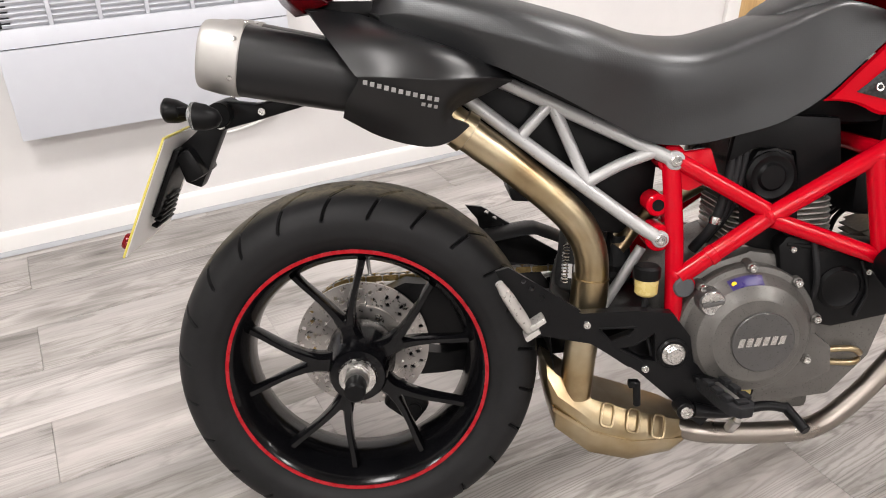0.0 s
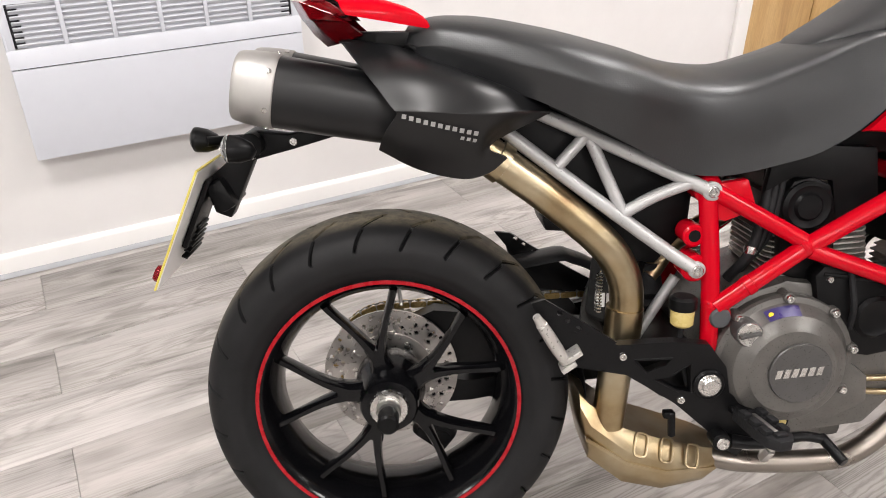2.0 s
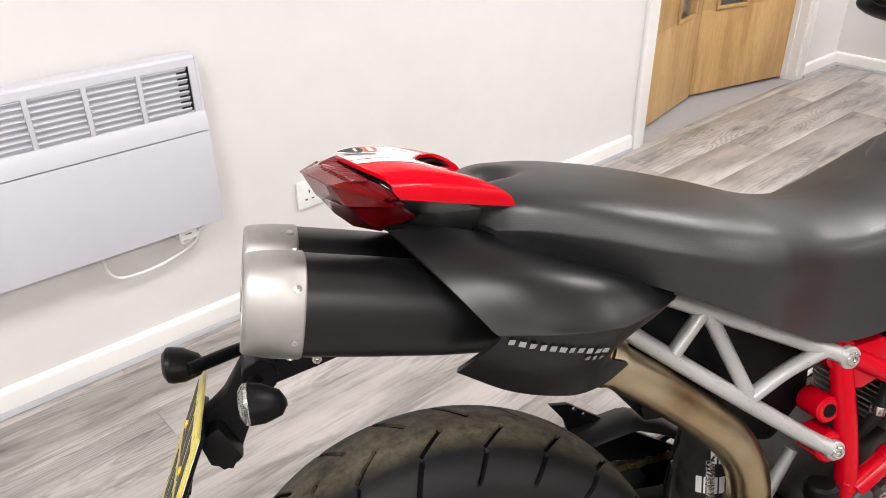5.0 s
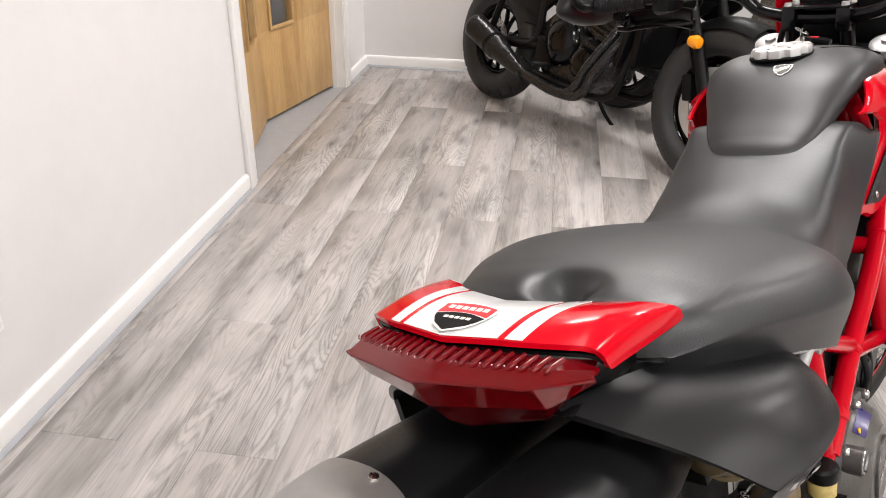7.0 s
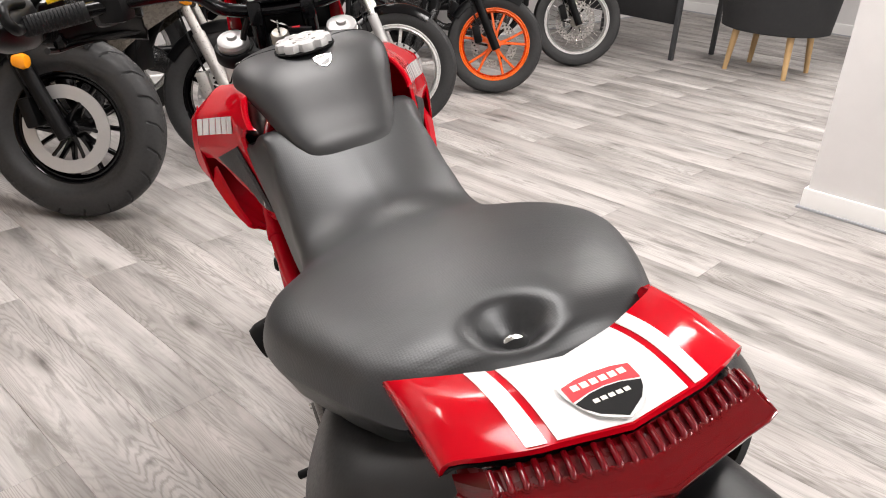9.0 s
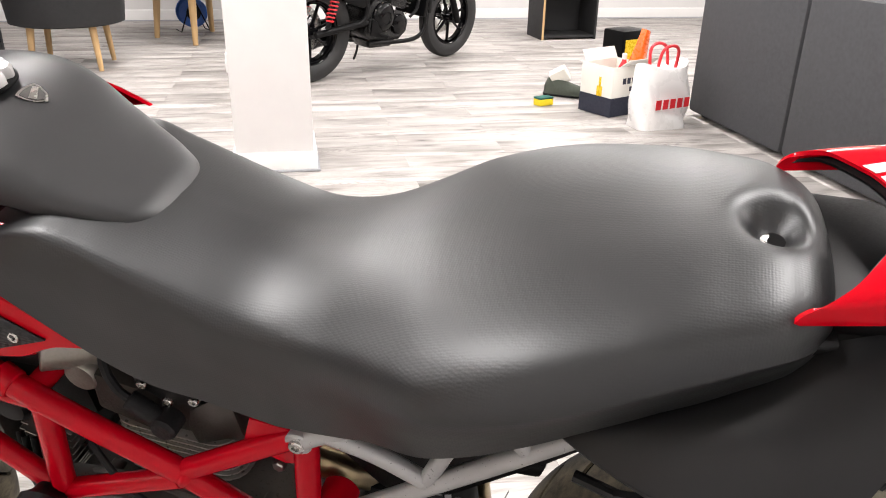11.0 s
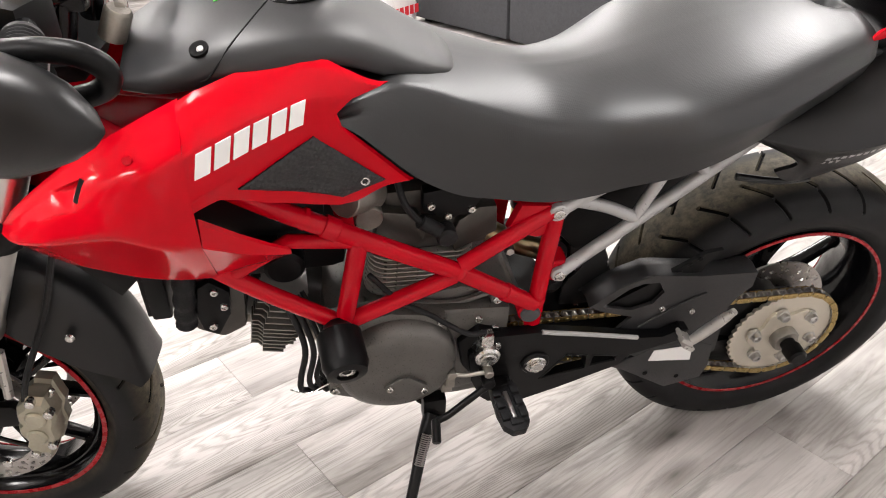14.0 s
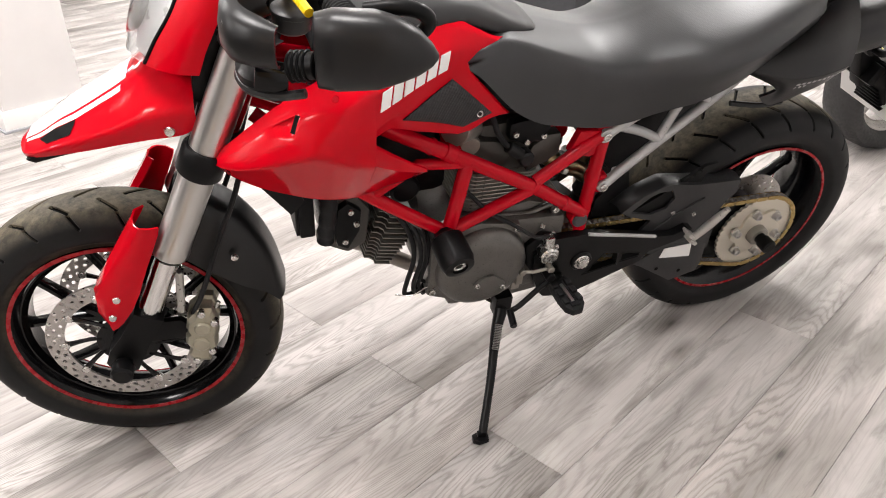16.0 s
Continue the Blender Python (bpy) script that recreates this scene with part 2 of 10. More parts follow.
M_DARKCASE = surface("dark_engine_enamel", (0.010, 0.010, 0.0105), 0.30, 0.2, spec=0.6, vary=0.15, grain=160, bump=0.10, depth=0.0006)
M_LAMPBACK = surface("dark_red_reflector", (0.10, 0.0016, 0.004), 0.3, vary=0.1, grain=60, bump=0.0)
M_DULLPIPE = surface("browned_steel_pipe", (0.24, 0.215, 0.19), 0.34, 1.0, vary=0.18, grain=14, bump=0.0, rvary=0.10)
M_BRASS = surface("chain_brass", (0.40, 0.29, 0.12), 0.35, 1.0, vary=0.25, grain=200, bump=0.15)
M_SPROCKET = surface("sprocket_steel", (0.60, 0.56, 0.48), 0.42, 0.7, vary=0.04, grain=60, bump=0.0, rvary=0.04)
M_CLEARCUP = surface("fluid_cup", (0.42, 0.33, 0.12), 0.25, vary=0.1, bump=0)
M_YELLOW = surface("yellow_anodised", (0.80, 0.52, 0.01), 0.28, 0.2, vary=0.05, bump=0.02)
M_PLATE_Y = surface("yellow_plate", (0.52, 0.44, 0.08), 0.35, vary=0.04, bump=0.02)
M_RUBBER = surface("grey_grip_rubber", (0.010, 0.010, 0.0108), 0.6, spec=0.2, vary=0.15, grain=300, bump=0.2)
M_ORANGE = surface("orange_paint", (0.85, 0.13, 0.01), 0.30, vary=0.05, bump=0.02, coat=0.4)
M_AMBER = surface("amber_lens", (0.85, 0.30, 0.01), 0.12, vary=0.05, bump=0)
M_GREEN = surface("green_paint", (0.06, 0.52, 0.03), 0.25, vary=0.04, bump=0.02, coat=0.6)
M_BRONZE = surface("bronze_fairing", (0.095, 0.082, 0.066), 0.28, 0.3, vary=0.08, bump=0.02, coat=0.5)
M_SOFA = surface("charcoal_fabric", (0.045, 0.046, 0.050), 0.9, vary=0.12, grain=500, bump=0.5, depth=0.001)
M_BLACKFAB = surface("black_upholstery", (0.014, 0.014, 0.015), 0.8, vary=0.15, grain=400, bump=0.3)
M_BEECH = surface("beech_wood", (0.52, 0.34, 0.16), 0.45, vary=0.15, grain=60, bump=0.08, stretch=(8, 8, 1))
M_CARD = surface("carton_card", (0.74, 0.72, 0.66), 0.75, vary=0.04, bump=0.05)
M_NAVY = surface("navy_print", (0.015, 0.018, 0.035), 0.6, bump=0)
M_SPONGE_Y = surface("sponge_foam", (0.85, 0.66, 0.02), 0.95, vary=0.1, grain=900, bump=0.8, depth=0.002)
M_SPONGE_G = surface("scour_pad", (0.02, 0.10, 0.08), 0.95, vary=0.2, grain=900, bump=0.8)
M_BAG = surface("bag_plastic", (0.80, 0.79, 0.78), 0.30, vary=0.03, grain=20, bump=0.2, depth=0.004)
M_REDPRINT = surface("red_print", (0.60, 0.02, 0.03), 0.4, bump=0)
M_SHOE = surface("olive_canvas", (0.055, 0.065, 0.050), 0.8, vary=0.2, bump=0.2)
M_BLUE = surface("blue_plastic", (0.03, 0.11, 0.42), 0.35, bump=0.02)
M_STICKER = surface("violet_sticker", (0.02, 0.012, 0.10), 0.35, bump=0)
# near-black of real rims, and painted shade where faces stand in for openings
M_RIMGAP = surface("rim_and_gap_shade", (0.005, 0.005, 0.005), 0.8, bump=0, spec=0.1)
M_SLEEVE = surface("neoprene_sleeve", (0.010, 0.010, 0.010), 0.75, vary=0.1, bump=0.1)


def brass_pipe():
    """Stainless pipe, browned and streaked by heat."""
    m, t, b = tree("heat_tinted_pipe")
    co = t.nodes.new("ShaderNodeTexCoord")
    n = node(t, "ShaderNodeTexNoise", Scale=9.0, Detail=5.0)
    t.links.new(co.outputs["Object"], n.inputs["Vector"])
    t.links.new(ramp(t, n.outputs[0], [(0.30, (0.19, 0.125, 0.065)), (0.48, (0.34, 0.265, 0.155)), (0.68, (0.44, 0.375, 0.26))]), b.inputs["Base Color"])
    b.inputs["Metallic"].default_value = 1.0
    r = t.nodes.new("ShaderNodeMapRange")
    r.inputs[3].default_value, r.inputs[4].default_value = 0.22, 0.40
    t.links.new(n.outputs[0], r.inputs[0])
    t.links.new(r.outputs[0], b.inputs["Roughness"])
    return m


def seat_vinyl():
    """Black vinyl pressed with a fine scale pattern."""
    m, t, b = tree("seat_vinyl")
    co = t.nodes.new("ShaderNodeTexCoord")
    cells = node(t, "ShaderNodeTexVoronoi", Scale=390.0, Randomness=0.35)
    t.links.new(co.outputs["Object"], cells.inputs["Vector"])
    broad = node(t, "ShaderNodeTexNoise", Scale=7.0, Detail=5.0)
    t.links.new(co.outputs["Object"], broad.inputs["Vector"])
    t.links.new(ramp(t, broad.outputs[0], [(0.3, (0.0046, 0.0048, 0.0054)), (0.7, (0.0068, 0.0071, 0.0080))]), b.inputs["Base Color"])
    b.inputs["Roughness"].default_value = 0.43
    b.inputs["Specular IOR Level"].default_value = 0.70
    b.inputs["Specular Tint"].default_value = (0.97, 0.99, 1.0, 1)
    bp = t.nodes.new("ShaderNodeBump")
    bp.inputs["Strength"].default_value, bp.inputs["Distance"].default_value = 0.17, 0.0008
    bp.invert = True
    t.links.new(cells.outputs["Distance"], bp.inputs["Height"])
    t.links.new(bp.outputs[0], b.inputs["Normal"])
    return m


def tyre_rubber(name, dusty):
    """Black rubber, scuffed; the crown of a parked tyre holds pale dust."""
    m, t, b = tree(name)
    co = t.nodes.new("ShaderNodeTexCoord")
    n = node(t, "ShaderNodeTexNoise", Scale=14.0, Detail=8.0, Roughness=0.7)
    f = node(t, "ShaderNodeTexNoise", Scale=420.0, Detail=3.0)
    for k in (n, f):
        t.links.new(co.outputs["Object"], k.inputs["Vector"])
    k = 1.5 if dusty else 3.4
    rub = ramp(t, n.outputs[0], [(0.3, (0.0035 * k, 0.0035 * k, 0.0037 * k)), (0.7, (0.0070 * k, 0.0070 * k, 0.0074 * k))])
    if dusty:
        sep = t.nodes.new("ShaderNodeSeparateXYZ")
        t.links.new(co.outputs["Object"], sep.inputs[0])
        ab = t.nodes.new("ShaderNodeMath")
        ab.operation = "ABSOLUTE"
        t.links.new(sep.outputs[1], ab.inputs[0])
        mr = t.nodes.new("ShaderNodeMapRange")
        mr.inputs[1].default_value, mr.inputs[2].default_value = 0.060, 0.030
        mr.inputs[3].default_value, mr.inputs[4].default_value = 0.0, 1.0
        t.links.new(ab.outputs[0], mr.inputs[0])
        mul = t.nodes.new("ShaderNodeMath")
        mul.operation = "MULTIPLY"
        t.links.new(mr.outputs[0], mul.inputs[0])
        n2 = node(t, "ShaderNodeTexNoise", Scale=45.0, Detail=8.0, Roughness=0.75)
        t.links.new(co.outputs["Object"], n2.inputs["Vector"])
        t.links.new(ramp(t, n2.outputs[0], [(0.36, (0.25, 0.25, 0.25)), (0.62, (1, 1, 1))]), mul.inputs[1])
        mix = t.nodes.new("ShaderNodeMix")
        mix.data_type = "RGBA"
        t.links.new(mul.outputs[0], mix.inputs[0])
        t.links.new(rub, mix.inputs[6])
        mix.inputs[7].default_value = (0.125, 0.106, 0.070, 1)
        t.links.new(mix.outputs[2], b.inputs["Base Color"])
    else:
        t.links.new(rub, b.inputs["Base Color"])
    b.inputs["Roughness"].default_value = 0.58
    b.inputs["Specular IOR Level"].default_value = 0.2
    bp = t.nodes.new("ShaderNodeBump")
    bp.inputs["Strength"].default_value, bp.inputs["Distance"].default_value = 0.25, 0.0006
    t.links.new(f.outputs[0], bp.inputs["Height"])
    t.links.new(bp.outputs[0], b.inputs["Normal"])
    return m


def plank_wood(name, island):
    """Grey oak laminate: stretched grain, knots and a tint of its own for each board."""
    m, t, b = tree(name)
    if island:
        co = t.nodes.new("ShaderNodeNewGeometry")
        pos, rnd = co.outputs["Position"], co.outputs["Random Per Island"]
    else:
        co = t.nodes.new("ShaderNodeTexCoord")
        oi = t.nodes.new("ShaderNodeObjectInfo")
        pos, rnd = co.outputs["Object"], oi.outputs["Random"]
    sh = t.nodes.new("ShaderNodeVectorMath")
    sh.operation = "MULTIPLY"
    comb = t.nodes.new("ShaderNodeCombineXYZ")
    for i in range(3):
        t.links.new(rnd, comb.inputs[i])
    t.links.new(comb.outputs[0], sh.inputs[0])
    sh.inputs[1].default_value = (37.0, 61.0, 23.0)
    ad = t.nodes.new("ShaderNodeVectorMath")
    t.links.new(pos, ad.inputs[0])
    t.links.new(sh.outputs[0], ad.inputs[1])

    def mapped(s):
        mp = t.nodes.new("ShaderNodeMapping")
        mp.inputs["Scale"].default_value = s
        t.links.new(ad.outputs[0], mp.inputs[0])
        return mp.outputs[0]
    # growth rings: stretched noise folded into bands
    ring = node(t, "ShaderNodeTexNoise", Scale=1.0, Detail=1.5, Roughness=0.45)
    t.links.new(mapped((0.9, 8.0, 1)), ring.inputs["Vector"])
    fold = t.nodes.new("ShaderNodeMath")
    fold.operation = "MULTIPLY"
    fold.inputs[1].default_value = 40.0
    fine = node(t, "ShaderNodeTexNoise", Scale=1.0, Detail=4.0, Roughness=0.6)
    t.links.new(mapped((9.0, 55.0, 1)), fine.inputs["Vector"])
    wav = t.nodes.new("ShaderNodeMath")
    wav.operation = "MULTIPLY_ADD"
    wav.inputs[1].default_value = 0.045
    t.links.new(fine.outputs[0], wav.inputs[0])
    t.links.new(ring.outputs[0], wav.inputs[2])
    t.links.new(wav.outputs[0], fold.inputs[0])
    pp = t.nodes.new("ShaderNodeMath")
    pp.operation = "PINGPONG"
    pp.inputs[1].default_value = 0.5
    t.links.new(fold.outputs[0], pp.inputs[0])
    streak = node(t, "ShaderNodeTexNoise", Scale=1.0, Detail=7.0, Roughness=0.62)
    t.links.new(mapped((3.2, 110, 1)), streak.inputs["Vector"])
    cloud = node(t, "ShaderNodeTexNoise", Scale=1.0, Detail=4.0, Roughness=0.55)
    t.links.new(mapped((1.4, 12, 1)), cloud.inputs["Vector"])
    knot = node(t, "ShaderNodeTexVoronoi", Scale=1.0)
    t.links.new(mapped((2.2, 6.5, 1)), knot.inputs["Vector"])

    def mix(a, c, f, kind="MIX"):
        x = t.nodes.new("ShaderNodeMix")
        x.data_type, x.blend_type = "RGBA", kind
        if isinstance(f, float):
            x.inputs[0].default_value = f
        else:
            t.links.new(f, x.inputs[0])
        t.links.new(a, x.inputs[6])
        if isinstance(c, tuple):
            x.inputs[7].default_value = (*c, 1)
        else:
            t.links.new(c, x.inputs[7])
        return x.outputs[2]
    base = ramp(t, cloud.outputs[0], [(0.30, (0.306, 0.288, 0.272)), (0.45, (0.430, 0.405, 0.388)), (0.62, (0.522, 0.492, 0.474))])
    bands = ramp(t, pp.outputs[0], [(0.00, (0.52, 0.51, 0.49)), (0.10, (0.66, 0.65, 0.63)), (0.30, (1, 1, 1))])
    figure = node(t, "ShaderNodeTexNoise", Scale=1.0, Detail=2.0)
    t.links.new(mapped((0.9, 3.0, 1)), figure.inputs["Vector"])
    c = mix(base, bands, ramp(t, figure.outputs[0], [(0.42, (0.10, 0.10, 0.10)), (0.62, (0.68, 0.68, 0.68))]), "MULTIPLY")
    lines = ramp(t, streak.outputs[0], [(0.32, (0.50, 0.49, 0.47)), (0.52, (1, 1, 1)), (0.75, (1.0, 1.0, 1.0))])
    c = mix(c, lines, 0.36, "MULTIPLY")
    kn = ramp(t, knot.outputs["Distance"], [(0.02, (0.16, 0.15, 0.14)), (0.06, (0.50, 0.49, 0.48)), (0.20, (1, 1, 1))])
    c = mix(c, kn, 0.85, "MULTIPLY")
    smudge = node(t, "ShaderNodeTexNoise", Scale=1.0, Detail=6.0, Roughness=0.62, Distortion=0.8)
    t.links.new(mapped((3.2, 20.0, 1)), smudge.inputs["Vector"])
    c = mix(c, ramp(t, smudge.outputs[0], [(0.54, (1, 1, 1)), (0.64, (0.60, 0.595, 0.58)), (0.75, (0.42, 0.415, 0.40))]), 0.75, "MULTIPLY")
    stain = node(t, "ShaderNodeTexNoise", Scale=1.0, Detail=3.0, Roughness=0.5)
    t.links.new(mapped((2.4, 6.0, 1)), stain.inputs["Vector"])
    c = mix(c, ramp(t, stain.outputs[0], [(0.50, (1, 1, 1)), (0.64, (0.72, 0.72, 0.71)), (0.76, (0.50, 0.50, 0.49))]), 0.85, "MULTIPLY")
    tint = ramp(t, rnd, [(0.0, (0.88, 0.875, 0.87)), (0.35, (0.97, 0.965, 0.96)), (0.6, (1.03, 1.03, 1.03)), (1.0, (0.95, 0.935, 0.925))])
    c = mix(c, tint, 1.0, "MULTIPLY")
    t.links.new(c, b.inputs["Base Color"])
    b.inputs["Specular IOR Level"].default_value = 0.40
    r = t.nodes.new("ShaderNodeMapRange")
    r.inputs[3].default_value, r.inputs[4].default_value = 0.42, 0.60
    t.links.new(streak.outputs[0], r.inputs[0])
    t.links.new(r.outputs[0], b.inputs["Roughness"])
    bp = t.nodes.new("ShaderNodeBump")
    bp.inputs["Strength"].default_value, bp.inputs["Distance"].default_value = 0.25, 0.0006
    t.links.new(streak.outputs[0], bp.inputs["Height"])
    t.links.new(bp.outputs[0], b.inputs["Normal"])
    return m


def oak_veneer():
    m, t, b = tree("oak_veneer")
    co = t.nodes.new("ShaderNodeTexCoord")
    mp = t.nodes.new("ShaderNodeMapping")
    mp.inputs["Scale"].default_value = (7, 7, 0.9)
    t.links.new(co.outputs["Object"], mp.inputs[0])
    n = node(t, "ShaderNodeTexNoise", Scale=1.6, Detail=2.0, Distortion=0.6)
    t.links.new(mp.outputs[0], n.inputs["Vector"])
    f = node(t, "ShaderNodeTexNoise", Scale=22.0, Detail=6.0)
    t.links.new(mp.outputs[0], f.inputs["Vector"])
    x = t.nodes.new("ShaderNodeMix")
    x.data_type, x.blend_type = "RGBA", "MULTIPLY"
    x.inputs[0].default_value = 0.5
    t.links.new(ramp(t, n.outputs[0], [(0.3, (0.40, 0.235, 0.090)), (0.5, (0.50, 0.315, 0.130)), (0.7, (0.56, 0.365, 0.165))]), x.inputs[6])
    t.links.new(ramp(t, f.outputs[0], [(0.35, (0.72, 0.70, 0.68)), (0.6, (1, 1, 1))]), x.inputs[7])
    t.links.new(x.outputs[2], b.inputs["Base Color"])
    b.inputs["Roughness"].default_value = 0.42
    return m


def lens(name, color, rough=0.06, trans=0.75):
    m, t, b = tree(name)
    b.inputs["Base Color"].default_value = (*color, 1)
    b.inputs["Roughness"].default_value = rough
    b.inputs["Transmission Weight"].default_value = trans
    b.inputs["IOR"].default_value = 1.45
    return m


def glow(name, color, strength):
    m, t, b = tree(name)
    b.inputs["Base Color"].default_value = (*color, 1)
    b.inputs["Emission Color"].default_value = (*color, 1)
    b.inputs["Emission Strength"].default_value = strength
    return m


def grip_pad():
    m, t, b = tree("studded_grip_rubber")
    co = t.nodes.new("ShaderNodeTexCoord")
    mp = t.nodes.new("ShaderNodeMapping")
    mp.inputs["Rotation"].default_value = (0, 0.5, 0)
    v = node(t, "ShaderNodeTexVoronoi", Scale=170.0, Randomness=0.0)
    t.links.new(co.outputs["Object"], mp.inputs[0])
    t.links.new(mp.outputs[0], v.inputs["Vector"])
    b.inputs["Base Color"].default_value = (0.012, 0.012, 0.013, 1)
    b.inputs["Roughness"].default_value = 0.55
    bp = t.nodes.new("ShaderNodeBump")
    bp.inputs["Strength"].default_value, bp.inputs["Distance"].default_value = 0.9, 0.002
    bp.invert = True
    t.links.new(v.outputs["Distance"], bp.inputs["Height"])
    t.links.new(bp.outputs[0], b.inputs["Normal"])
    return m


M_PIPE = brass_pipe()
M_SEAT = seat_vinyl()
M_TYRE = tyre_rubber("tyre_rubber", False)
# groove rubber without the crown's dust, darkened further to stand in for shade
M_GROOVE = surface("groove_shade_rubber", (0.0028, 0.0028, 0.003), 0.75, spec=0.1, bump=0)
M_CHROME = surface("polished_steel", (0.70, 0.69, 0.68), 0.16, 1.0, vary=0.02, grain=60, bump=0.0, rvary=0.03)
M_TYRE_DUSTY = tyre_rubber("scuffed_tyre_rubber", True)
M_PLANK = plank_wood("grey_oak_board", False)
M_PLANKS = plank_wood("grey_oak_boards", True)
M_OAK = oak_veneer()
M_LENS_RED = lens("red_lens", (0.22, 0.0010, 0.004), 0.07, 0.55)
M_LENS_DARK = lens("smoked_red_lens", (0.11, 0.0008, 0.003), 0.12, 0.30)
M_LENS_SMOKE = lens("deep_red_lens", (0.15, 0.0012, 0.0045), 0.22, 0.2)
M_GLASS = lens("clear_lens", (0.95, 0.97, 0.98), 0.02, 0.95)
M_PAD = grip_pad()
M_LINER = surface("silvered_lamp_liner", (0.66, 0.66, 0.65), 0.35, 0.3, vary=0.06, grain=40, bump=0.0)
M_PANEL = glow("panel_diffuser", (1.0, 0.97, 0.93), 4.0)

# ---- the room ----
WALL_Y, EAST_X, SOUTH_Y, WEST_X = 1.392, 4.315, -8.3, -4.6
DOOR = (2.36, 3.83, 2.06)   # opening in the north wall


def wall(name, bm, label):
    return solid(name, bm, M_WALL, label, "wall", kind="structure")


wn = thing("wall_north", "white painted plaster wall behind the motorcycle", "wall", kind="structure")
part("wall_face", box(((WEST_X + DOOR[0]) / 2, WALL_Y + 0.06, CEIL / 2), (DOOR[0] - WEST_X, 0.12, CEIL), 0), M_WALL, wn)
part("wall_face", box(((EAST_X + 0.15 + DOOR[1]) / 2, WALL_Y + 0.06, CEIL / 2), (EAST_X + 0.15 - DOOR[1], 0.12, CEIL), 0), M_WALL, wn)
part("wall_face", box(((DOOR[0] + DOOR[1]) / 2, WALL_Y + 0.06, (CEIL + DOOR[2]) / 2), (DOOR[1] - DOOR[0], 0.12, CEIL - DOOR[2]), 0), M_WALL, wn)
wall("wall_east", box((EAST_X + 0.06, (SOUTH_Y + WALL_Y) / 2, CEIL / 2), (0.12, WALL_Y - SOUTH_Y, CEIL), 0), "white painted plaster wall behind parked motorcycles")
wall("wall_south", box(((WEST_X + EAST_X) / 2, SOUTH_Y - 0.06, CEIL / 2), (EAST_X - WEST_X + 0.3, 0.12, CEIL), 0), "white painted far wall of the showroom")
wall("wall_west", box((WEST_X - 0.06, (SOUTH_Y + WALL_Y) / 2, CEIL / 2), (0.12, WALL_Y - SOUTH_Y, CEIL), 0), "plain white painted wall")
solid("ceiling", box(((WEST_X + EAST_X) / 2, (SOUTH_Y + WALL_Y) / 2, CEIL + 0.05), (EAST_X - WEST_X + 0.3, WALL_Y - SOUTH_Y + 0.3, 0.1), 0), M_CEIL,
      "white tiled suspended ceiling with light panels", "ceiling", kind="structure")


def skirting(x0, y0, x1, y1, h=0.072, name="baseboard"):
    """Rounded-top board along a wall, with the flooring trim at its foot."""
    a, b = Vector((x0, y0, 0)), Vector((x1, y1, 0))
    L = (b - a).length
    ang = math.atan2(y1 - y0, x1 - x0)
    m = Matrix.Translation(a) @ Matrix.Rotation(ang, 4, "Z")
    prof = [(0, 0.004), (0, h), (-0.006, h), (-0.013, h - 0.005), (-0.016, h - 0.014), (-0.016, 0.004)]
    bm = rings([[(x, p[0], p[1]) for p in prof] for x in (0, L)])
    ob = solid(name, moved(bm, m), M_TRIM, "white painted skirting board along the wall foot", "skirting board", kind="structure")
    prof = [(-0.0165, 0.0012), (-0.0165, 0.014), (-0.021, 0.011), (-0.026, 0.0012)]
    bm = rings([[(x, p[0], p[1]) for p in prof] for x in (0, L)])
    solid("trim", moved(bm, m), M_VINYL, "grey laminate edging strip along the skirting", "floor trim", kind="structure")
    return ob


skirting(WEST_X, WALL_Y, DOOR[0] - 0.065, WALL_Y)
skirting(DOOR[1] + 0.065, WALL_Y, EAST_X, WALL_Y)
skirting(EAST_X, WALL_Y, EAST_X, SOUTH_Y)
skirting(EAST_X, SOUTH_Y, WEST_X, SOUTH_Y, h=0.12)
skirting(WEST_X, SOUTH_Y, WEST_X, WALL_Y)


